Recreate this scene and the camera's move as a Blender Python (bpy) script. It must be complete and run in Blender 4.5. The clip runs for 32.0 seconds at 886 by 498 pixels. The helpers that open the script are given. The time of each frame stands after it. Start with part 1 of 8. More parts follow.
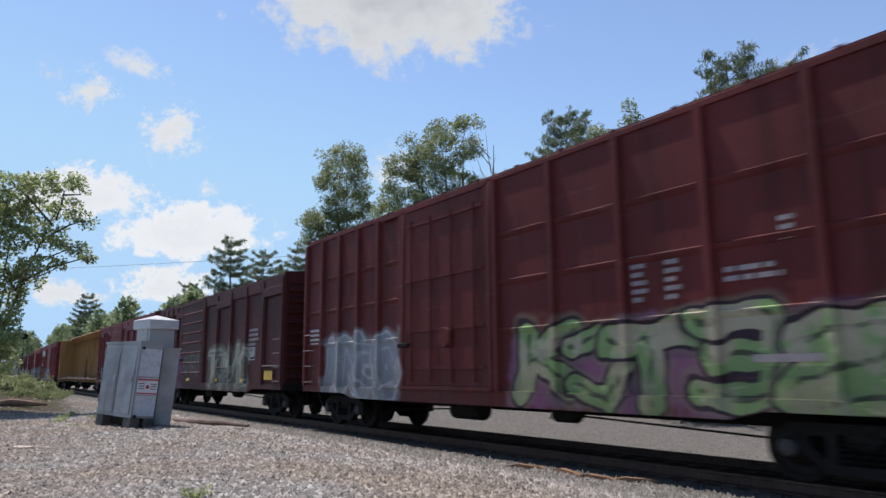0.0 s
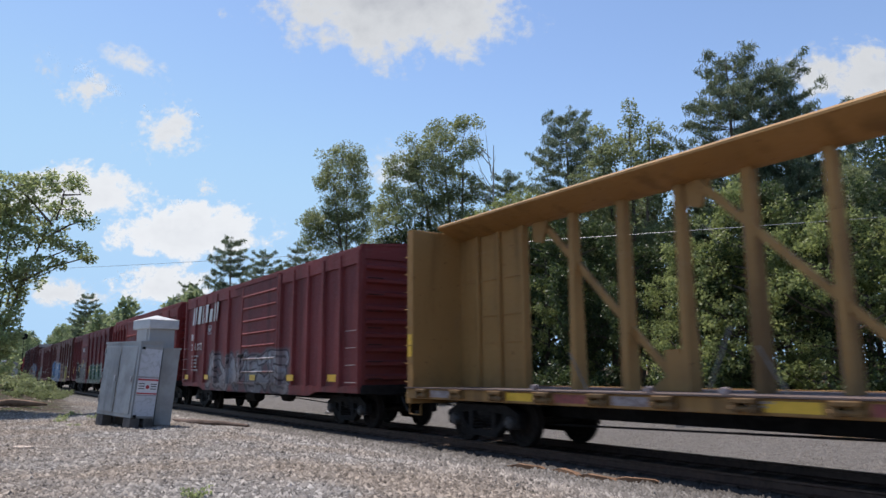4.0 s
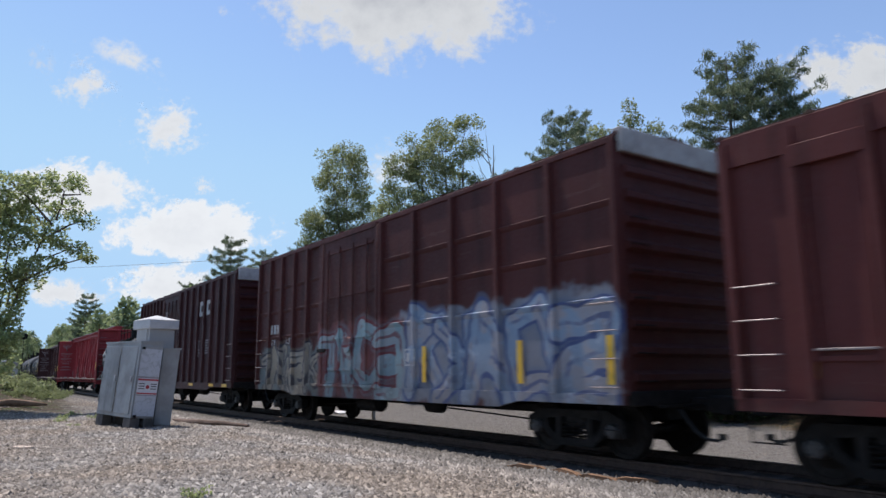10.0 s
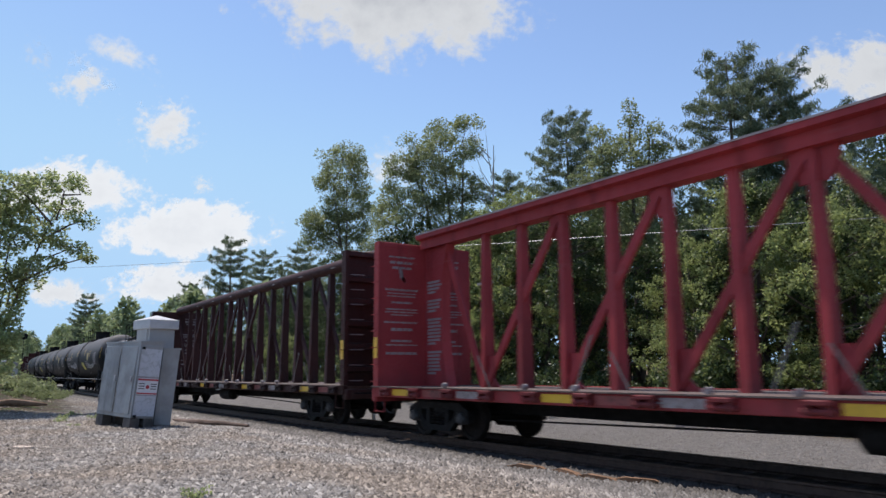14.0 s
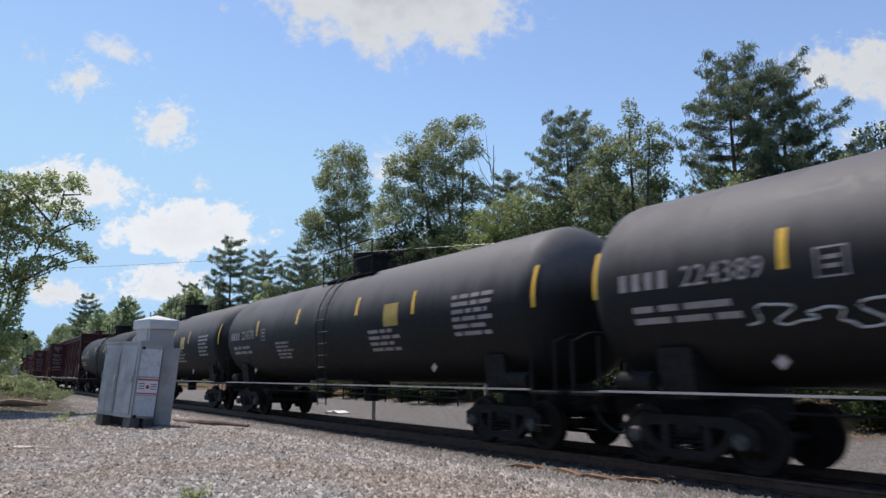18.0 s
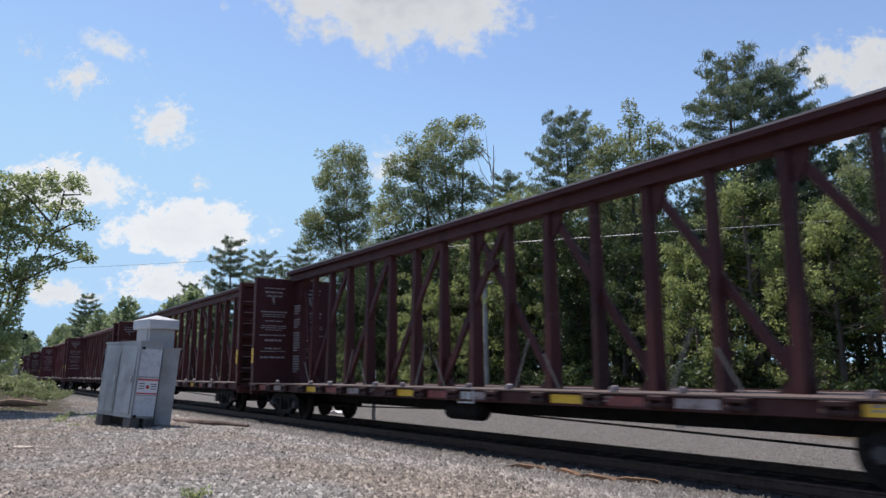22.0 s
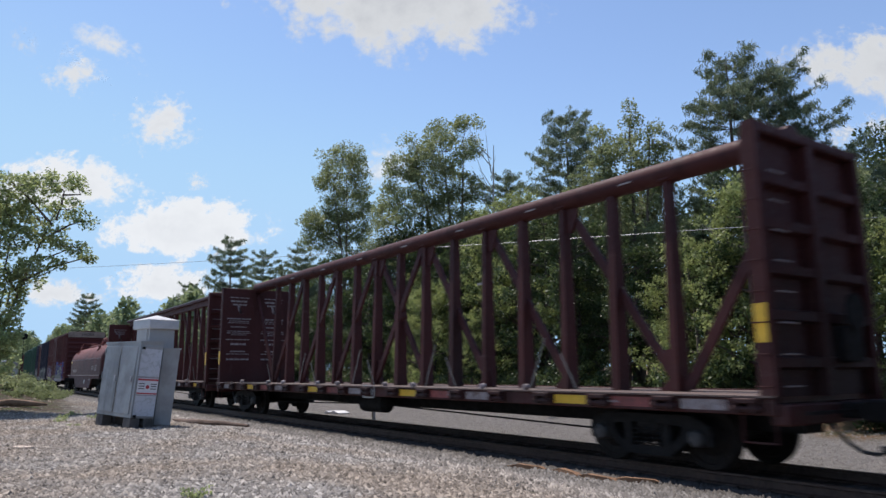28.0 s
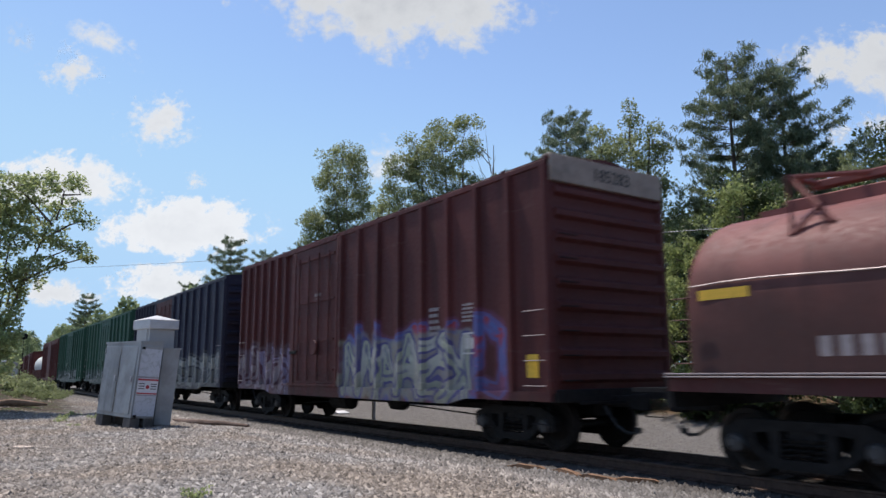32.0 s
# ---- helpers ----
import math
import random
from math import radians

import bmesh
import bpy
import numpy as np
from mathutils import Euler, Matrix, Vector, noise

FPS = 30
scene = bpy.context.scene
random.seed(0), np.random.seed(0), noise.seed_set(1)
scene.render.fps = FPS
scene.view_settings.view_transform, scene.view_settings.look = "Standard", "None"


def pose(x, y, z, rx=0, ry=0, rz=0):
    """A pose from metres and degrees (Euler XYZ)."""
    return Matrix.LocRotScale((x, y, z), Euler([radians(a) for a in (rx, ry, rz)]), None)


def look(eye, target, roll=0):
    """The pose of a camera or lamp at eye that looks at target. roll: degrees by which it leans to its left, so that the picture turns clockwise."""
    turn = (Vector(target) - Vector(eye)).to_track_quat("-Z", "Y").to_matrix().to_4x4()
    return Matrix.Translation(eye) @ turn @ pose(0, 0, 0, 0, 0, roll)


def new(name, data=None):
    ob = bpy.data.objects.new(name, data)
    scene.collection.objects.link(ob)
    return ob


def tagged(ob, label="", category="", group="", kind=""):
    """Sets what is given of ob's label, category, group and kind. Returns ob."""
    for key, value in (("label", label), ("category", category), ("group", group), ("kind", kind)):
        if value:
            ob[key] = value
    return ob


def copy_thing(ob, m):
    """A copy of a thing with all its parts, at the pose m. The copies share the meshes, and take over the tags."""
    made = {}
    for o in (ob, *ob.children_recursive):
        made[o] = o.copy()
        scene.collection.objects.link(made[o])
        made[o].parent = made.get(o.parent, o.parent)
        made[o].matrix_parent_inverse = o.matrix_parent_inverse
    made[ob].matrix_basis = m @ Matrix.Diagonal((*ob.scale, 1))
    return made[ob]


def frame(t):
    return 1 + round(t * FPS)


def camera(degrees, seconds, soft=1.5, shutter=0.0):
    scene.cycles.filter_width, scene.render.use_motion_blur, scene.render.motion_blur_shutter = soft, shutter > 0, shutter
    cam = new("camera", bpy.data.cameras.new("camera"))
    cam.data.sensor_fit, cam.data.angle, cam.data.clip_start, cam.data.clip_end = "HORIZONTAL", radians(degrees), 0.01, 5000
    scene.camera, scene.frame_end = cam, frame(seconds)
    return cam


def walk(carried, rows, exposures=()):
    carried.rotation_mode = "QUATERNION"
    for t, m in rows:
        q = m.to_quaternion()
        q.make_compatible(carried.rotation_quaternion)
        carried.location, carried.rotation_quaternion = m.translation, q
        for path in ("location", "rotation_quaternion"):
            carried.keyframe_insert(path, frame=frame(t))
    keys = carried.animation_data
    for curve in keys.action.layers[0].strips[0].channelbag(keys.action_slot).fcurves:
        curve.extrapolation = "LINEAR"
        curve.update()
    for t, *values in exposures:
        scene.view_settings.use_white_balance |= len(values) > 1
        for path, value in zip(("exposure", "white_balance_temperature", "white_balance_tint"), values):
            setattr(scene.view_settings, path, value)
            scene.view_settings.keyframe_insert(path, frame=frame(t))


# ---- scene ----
EYE = (0.0, 0.0, 1.411)
AHEAD = (-0.80995, 0.56051, 0.17265)
cam = camera(64.605, 32.0, soft=1.5, shutter=0.22)
VIEW = look(EYE, (EYE[0] + AHEAD[0], EYE[1] + AHEAD[1], EYE[2] + AHEAD[2]), -0.402)
walk(cam, [(0, VIEW), (32, VIEW)])

# ---- sky, sun and exposure ----
SUN = Vector((-0.42, -0.07, 0.90)).normalized()
scene.view_settings.exposure = 0.40
scene.view_settings.use_white_balance = True
scene.view_settings.white_balance_temperature, scene.view_settings.white_balance_tint = 6500, 14.5
world = bpy.data.worlds.new("sky")
scene.world = world
world.use_nodes = True
wt = world.node_tree
sky = wt.nodes.new("ShaderNodeTexSky")
sky.sky_type, sky.sun_disc = "NISHITA", False
sky.sun_elevation = math.asin(SUN.z)
sky.sun_rotation = math.atan2(SUN.x, SUN.y)
sky.altitude, sky.air_density, sky.dust_density, sky.ozone_density = 100, 1.0, 0.08, 1.7
wt.nodes["Background"].inputs["Strength"].default_value = 0.135
# clear blue air down to the horizon: the sky's glare is held under a ceiling
parts_of, joined = wt.nodes.new("ShaderNodeSeparateColor"), wt.nodes.new("ShaderNodeCombineColor")
wt.links.new(sky.outputs["Color"], parts_of.inputs["Color"])
for i, ceiling_value in enumerate((2.45, 3.85, 5.3)):
    low = wt.nodes.new("ShaderNodeMath")
    low.operation = "SMOOTH_MIN"
    low.inputs[1].default_value, low.inputs[2].default_value = ceiling_value, 1.0
    wt.links.new(parts_of.outputs[i], low.inputs[0])
    wt.links.new(low.outputs[0], joined.inputs[i])
wt.links.new(joined.outputs["Color"], wt.nodes["Background"].inputs["Color"])
sun_data = bpy.data.lights.new("sun", "SUN")
sun_data.energy, sun_data.angle, sun_data.color = 3.75, radians(0.53), (1.0, 0.95, 0.87)
sun = new("sun", sun_data)
sun.matrix_basis = look((0, 0, 60), (-SUN.x, -SUN.y, 60 - SUN.z))

# ---- the track's line: straight past the camera, a wide curve beyond ----
TRACK_Y, CURVE_S, CURVE_R = 9.813, -60.0, 1900.0


def track(s):
    """x, y and heading in degrees at s metres along the track."""
    if s >= CURVE_S:
        return s, TRACK_Y, 0.0
    a = (CURVE_S - s) / CURVE_R
    return CURVE_S - CURVE_R * math.sin(a), TRACK_Y + CURVE_R * (1 - math.cos(a)), -math.degrees(a)


def track_y(x):
    if x >= CURVE_S:
        return TRACK_Y
    return TRACK_Y + CURVE_R * (1 - math.cos(math.asin(min(0.99, (CURVE_S - x) / CURVE_R))))


def run(t):
    """Metres that the train has gone at t seconds."""
    return 16.025 * t - 0.006 * t * t


# ---- mesh building ----
class Mesh:
    def __init__(self):
        self.v, self.f = [], []

    def add(self, verts, faces):
        k = len(self.v)
        self.v += [tuple(p) for p in verts]
        self.f += [tuple(k + i for i in f) for f in faces]
        return self

    def box(self, x0, x1, y0, y1, z0, z1, c=0.0):
        if c <= 0:
            vs = [(x, y, z) for x in (x0, x1) for y in (y0, y1) for z in (z0, z1)]
            return self.add(vs, [(0, 1, 3, 2), (4, 6, 7, 5), (0, 4, 5, 1), (2, 3, 7, 6), (0, 2, 6, 4), (1, 5, 7, 3)])
        bm = bmesh.new()
        bmesh.ops.create_cube(bm, size=1)
        bmesh.ops.bevel(bm, geom=bm.edges[:], offset=1e-3, segments=1, affect="EDGES")
        mx, my, mz = (x0 + x1) / 2, (y0 + y1) / 2, (z0 + z1) / 2
        vs = []
        for v in bm.verts:
            q = []
            for a, m, lo, hi in ((v.co.x, mx, x0, x1), (v.co.y, my, y0, y1), (v.co.z, mz, z0, z1)):
                d = (hi - lo) / 2
                q.append(m + math.copysign(d if abs(a) > 0.4995 else d - min(c, d * 0.9), a))
            vs.append(q)
        bm.verts.index_update()
        self.add(vs, [[v.index for v in f.verts] for f in bm.faces])
        bm.free()
        return self

    def prism(self, poly, y0, y1, axis="y"):
        """A polygon of (a, b) pairs, drawn out along an axis: y has a=x b=z, x has a=y b=z, z has a=x b=y."""
        put = {"y": lambda a, b, c: (a, c, b), "x": lambda a, b, c: (c, a, b), "z": lambda a, b, c: (a, b, c)}[axis]
        n = len(poly)
        vs = [put(a, b, y0) for a, b in poly] + [put(a, b, y1) for a, b in poly]
        fs = [tuple(range(n))[::-1], tuple(range(n, 2 * n))] + [(i, (i + 1) % n, n + (i + 1) % n, n + i) for i in range(n)]
        return self.add(vs, fs)

    def prism_holes(self, outer, holes, y0, y1):
        """As prism along y, with openings through it."""
        bm = bmesh.new()
        for loop in (outer, *holes):
            vs = [bm.verts.new((a, y0, b)) for a, b in loop]
            for i in range(len(vs)):
                bm.edges.new((vs[i], vs[(i + 1) % len(vs)]))
        bmesh.ops.triangle_fill(bm, use_beauty=True, edges=bm.edges[:])
        up = bmesh.ops.extrude_face_region(bm, geom=bm.faces[:])
        bmesh.ops.translate(bm, vec=(0, y1 - y0, 0), verts=[g for g in up["geom"] if isinstance(g, bmesh.types.BMVert)])
        bm.verts.index_update()
        self.add([v.co[:] for v in bm.verts], [[v.index for v in f.verts] for f in bm.faces])
        bm.free()
        return self

    def tube(self, pts, r, n=6, caps=True):
        pts = [Vector(p) for p in pts]
        rs = r if isinstance(r, (list, tuple)) else [r] * len(pts)
        rings, fs = [], []
        for i, p in enumerate(pts):
            d = (pts[min(i + 1, len(pts) - 1)] - pts[max(i - 1, 0)]).normalized()
            a = d.orthogonal() if abs(d.z) > 0.9 else d.cross(Vector((0, 0, 1)))
            if abs(d.z) > 0.9:
                a = Vector((1, 0, 0)) - d * d.x
            a.normalize()
            b = d.cross(a)
            rings += [p + (a * math.cos(2 * math.pi * k / n) + b * math.sin(2 * math.pi * k / n)) * rs[i] for k in range(n)]
        for i in range(len(pts) - 1):
            for k in range(n):
                fs.append((i * n + k, i * n + (k + 1) % n, (i + 1) * n + (k + 1) % n, (i + 1) * n + k))
        if caps:
            fs += [tuple(range(n))[::-1], tuple(range(len(rings) - n, len(rings)))]
        return self.add(rings, fs)

    def lathe_x(self, prof, cy, cz, n=32):
        """A surface turned round the line y=cy, z=cz: (x, radius) pairs."""
        vs, fs = [], []
        for x, r in prof:
            vs += [(x, cy + r * math.cos(2 * math.pi * k / n), cz + r * math.sin(2 * math.pi * k / n)) for k in range(n)]
        for i in range(len(prof) - 1):
            for k in range(n):
                fs.append((i * n + k, (i + 1) * n + k, (i + 1) * n + (k + 1) % n, i * n + (k + 1) % n))
        fs += [tuple(range(n)), tuple(range(len(vs) - n, len(vs)))[::-1]]
        return self.add(vs, fs)

    def lathe_y(self, prof, cx, cz, n=24):
        """The same round the line x=cx, z=cz: (y, radius) pairs."""
        vs, fs = [], []
        for y, r in prof:
            vs += [(cx + r * math.cos(2 * math.pi * k / n), y, cz + r * math.sin(2 * math.pi * k / n)) for k in range(n)]
        for i in range(len(prof) - 1):
            for k in range(n):
                fs.append((i * n + k, i * n + (k + 1) % n, (i + 1) * n + (k + 1) % n, (i + 1) * n + k))
        fs += [tuple(range(n))[::-1], tuple(range(len(vs) - n, len(vs)))]
        return self.add(vs, fs)

    def data(self, name, mat, smooth=True):
        me = bpy.data.meshes.new(name)
        me.from_pydata(self.v, [], self.f)
        bm = bmesh.new()
        bm.from_mesh(me)
        bmesh.ops.recalc_face_normals(bm, faces=bm.faces[:])
        bm.to_mesh(me)
        bm.free()
        if mat:
            me.materials.append(mat)
        if smooth:
            me.shade_smooth()
            me.set_sharp_from_angle(angle=radians(38))
        return me


def part(name, shape, mat, parent, label="", at=None):
    """One mesh object under a thing or a part."""
    ob = new(name, shape if isinstance(shape, bpy.types.Mesh) else shape.data(name, mat))
    ob.parent = parent
    if at is not None:
        ob.matrix_basis = at
    return tagged(ob, label=label) if label else ob


def thing(name, label, category, group="", kind="", at=None):
    ob = new(name)
    ob.empty_display_size = 0.2
    if at is not None:
        ob.matrix_basis = at
    return tagged(ob, label, category, group, kind)


def solid(name, shape, mat, label, category="", group="", kind="", at=None):
    ob = new(name, shape if isinstance(shape, bpy.types.Mesh) else shape.data(name, mat))
    if at is not None:
        ob.matrix_basis = at
    return tagged(ob, label, category, group, kind)


def raw_mesh(name, verts, faces, mat, smooth=False):
    """A mesh from numpy arrays: verts (n, 3), faces (m, 3 or 4)."""
    verts, faces = np.asarray(verts, np.float32), np.asarray(faces, np.int32)
    me = bpy.data.meshes.new(name)
    k = faces.shape[1]
    me.vertices.add(len(verts))
    me.vertices.foreach_set("co", verts.ravel())
    me.loops.add(faces.size)
    me.loops.foreach_set("vertex_index", faces.ravel())
    me.polygons.add(len(faces))
    me.polygons.foreach_set("loop_start", np.arange(0, faces.size, k, dtype=np.int32))
    me.polygons.foreach_set("loop_total", np.full(len(faces), k, np.int32))
    me.update(calc_edges=True)
    me.materials.append(mat)
    if smooth:
        me.shade_smooth()
    return me


# ---- materials ----
class Nodes:
    """Small helper to lay out a node material."""

    def __init__(self, name):
        self.m = bpy.data.materials.new(name)
        self.m.use_nodes = True
        self.t = self.m.node_tree
        self.bsdf = self.t.nodes["Principled BSDF"]
        self.out = self.t.nodes["Material Output"]
        co = self.t.nodes.new("ShaderNodeTexCoord")
        self.obj = co.outputs["Object"]

    def link(self, value, socket):
        if isinstance(value, bpy.types.NodeSocket):
            self.t.links.new(value, socket)
        elif isinstance(value, (tuple, list)) and len(value) == 3 and socket.type == "RGBA":
            socket.default_value = (*value, 1)
        else:
            socket.default_value = value

    def math(self, op, a, b=0.0, c=0.0, clamp=False):
        n = self.t.nodes.new("ShaderNodeMath")
        n.operation, n.use_clamp = op, clamp
        for v, s in zip((a, b, c), n.inputs):
            self.link(v, s)
        return n.outputs[0]

    def ramp(self, x, lo, hi, a=0.0, b=1.0):
        n = self.t.nodes.new("ShaderNodeMapRange")
        n.interpolation_type = "SMOOTHSTEP"
        for k, v in zip(("Value", "From Min", "From Max", "To Min", "To Max"), (x, lo, hi, a, b)):
            self.link(v, n.inputs[k])
        return n.outputs["Result"]

    def mix(self, f, a, b, blend="MIX"):
        n = self.t.nodes.new("ShaderNodeMix")
        n.data_type, n.blend_type = "RGBA", blend
        ins = [s for s in n.inputs if s.enabled]
        self.link(f, ins[0]), self.link(a, ins[1]), self.link(b, ins[2])
        return [s for s in n.outputs if s.enabled][0]

    def noise(self, scale, detail=4.0, rough=0.55, vec=None, distort=0.0):
        n = self.t.nodes.new("ShaderNodeTexNoise")
        self.link(vec or self.obj, n.inputs["Vector"])
        n.inputs["Scale"].default_value, n.inputs["Detail"].default_value = scale, detail
        n.inputs["Roughness"].default_value, n.inputs["Distortion"].default_value = rough, distort
        return n.outputs["Fac"]

    def noise_colour(self, scale, vec=None):
        n = self.t.nodes.new("ShaderNodeTexNoise")
        self.link(vec or self.obj, n.inputs["Vector"])
        n.inputs["Scale"].default_value = scale
        return n.outputs["Color"]

    def voronoi(self, scale, vec=None, feature="F1", out="Distance", rand=1.0):
        n = self.t.nodes.new("ShaderNodeTexVoronoi")
        n.feature = feature
        self.link(vec or self.obj, n.inputs["Vector"])
        n.inputs["Scale"].default_value, n.inputs["Randomness"].default_value = scale, rand
        return n.outputs[out]

    def scaled(self, sx, sy, sz, vec=None, off=(0, 0, 0)):
        n = self.t.nodes.new("ShaderNodeMapping")
        self.link(vec or self.obj, n.inputs["Vector"])
        n.inputs["Scale"].default_value, n.inputs["Location"].default_value = (sx, sy, sz), off
        return n.outputs["Vector"]

    def split(self, vec):
        n = self.t.nodes.new("ShaderNodeSeparateXYZ")
        self.link(vec, n.inputs[0])
        return n.outputs

    def vadd(self, a, b, k=1.0):
        n = self.t.nodes.new("ShaderNodeVectorMath")
        n.operation = "MULTIPLY_ADD"
        self.link(b, n.inputs[0])
        n.inputs[1].default_value = (k, k, k)
        self.link(a, n.inputs[2])
        return n.outputs[0]

    def vec(self, op, a, b=None, c=None, out=0):
        n = self.t.nodes.new("ShaderNodeVectorMath")
        n.operation = op
        for v, k in zip((a, b, c), n.inputs):
            if v is not None:
                self.link(v, k)
        return n.outputs[out]

    def segment(self, p, a, b):
        """Distance of a point from the line between a and b."""
        ab = b - a
        pa = self.vec("SUBTRACT", p, a[:])
        h = self.math("MULTIPLY", self.vec("DOT_PRODUCT", pa, (ab / ab.length_squared)[:], out=1), 1.0, clamp=True)
        off = self.vec("MULTIPLY_ADD", h, (-ab)[:], pa)
        return self.vec("LENGTH", off, out=1)

    def colours(self, x, stops, constant=False):
        n = self.t.nodes.new("ShaderNodeValToRGB")
        self.link(x, n.inputs["Fac"])
        el = n.color_ramp.elements
        while len(el) < len(stops):
            el.new(0.5)
        for e, (p, c) in zip(el, stops):
            e.position, e.color = p, (*c, 1)
        if constant:
            n.color_ramp.interpolation = "CONSTANT"
        return n.outputs["Color"]

    def bump(self, h, strength=0.3, dist=0.02):
        n = self.t.nodes.new("ShaderNodeBump")
        self.link(h, n.inputs["Height"])
        n.inputs["Strength"].default_value, n.inputs["Distance"].default_value = strength, dist
        self.t.links.new(n.outputs["Normal"], self.bsdf.inputs["Normal"])

    def done(self, colour, rough=0.6, metal=0.0, spec=0.5):
        self.link(colour, self.bsdf.inputs["Base Color"])
        self.link(rough, self.bsdf.inputs["Roughness"])
        self.link(metal, self.bsdf.inputs["Metallic"])
        self.link(spec, self.bsdf.inputs["Specular IOR Level"])
        return self.m


def scale_c(c, k):
    return tuple(min(1.0, v * k) for v in c)


PAINT_COLOURS = {}


# strokes of the sprayed shapes, each within a unit box
GLYPHS = {
    "0": ((0.2, 0.1, 0.75, 0.05), (0.75, 0.05, 0.9, 0.75), (0.9, 0.75, 0.3, 0.97), (0.3, 0.97, 0.1, 0.3)),
    "1": ((0.05, 0, 0.45, 1), (0.45, 1, 0.95, 0), (0.25, 0.4, 0.75, 0.4)),
    "2": ((0.1, 0, 0.12, 1), (0.12, 1, 0.85, 0.1), (0.85, 0.1, 0.95, 1)),
    "3": ((0.15, 0, 0.15, 1), (0.15, 1, 0.9, 0.9), (0.15, 0.5, 0.75, 0.5), (0.15, 0, 0.9, 0.05)),
    "4": ((0.15, 0, 0.15, 1), (0.15, 0.45, 0.9, 1), (0.3, 0.5, 0.95, 0)),
    "5": ((0.9, 0.9, 0.2, 0.85), (0.2, 0.85, 0.2, 0.55), (0.2, 0.55, 0.85, 0.45), (0.85, 0.45, 0.8, 0.05), (0.8, 0.05, 0.1, 0.1)),
    "6": ((0.9, 0.85, 0.3, 0.95), (0.3, 0.95, 0.1, 0.3), (0.1, 0.3, 0.5, 0.02), (0.5, 0.02, 0.95, 0.2)),
    "7": ((0.15, 0, 0.15, 1), (0.15, 1, 0.85, 0.85), (0.85, 0.85, 0.2, 0.45), (0.4, 0.5, 0.95, 0)),
    "8": ((0, 0.9, 1, 0.95), (0.5, 0.9, 0.45, 0)),
    "9": ((0, 1, 0.25, 0), (0.25, 0, 0.5, 0.8), (0.5, 0.8, 0.75, 0), (0.75, 0, 1, 1)),
}


def spray_distance(n, p, ch, i, x0, pitch, z0, z1):
    """How far a point of the side lies from the strokes of one shape."""
    best, lift = None, 0.1 * (z1 - z0) * math.sin(2.3 * i + x0)
    for u0, v0, u1, v1 in GLYPHS[ch]:
        # turned over by turns, so that they stay shapes and spell nothing
        u0, u1 = (1 - u0, 1 - u1) if i % 2 else (u0, u1)
        v0, v1 = (1 - v0, 1 - v1) if i % 3 == 1 else (v0, v1)
        lean = 0.16 * math.sin(1.7 * i + z0)
        a = Vector((x0 + pitch * (i + 1.2 * u0 - 0.1 + lean * v0), 0, z0 + lift + (z1 - z0) * v0))
        b = Vector((x0 + pitch * (i + 1.2 * u1 - 0.1 + lean * v1), 0, z0 + lift + (z1 - z0) * v1))
        d = n.segment(p, a, b)
        best = d if best is None else n.math("MINIMUM", best, d)
        p = n.vec("MULTIPLY_ADD", best, (1e-6, 0.0, 1e-6), p)
    return best, p


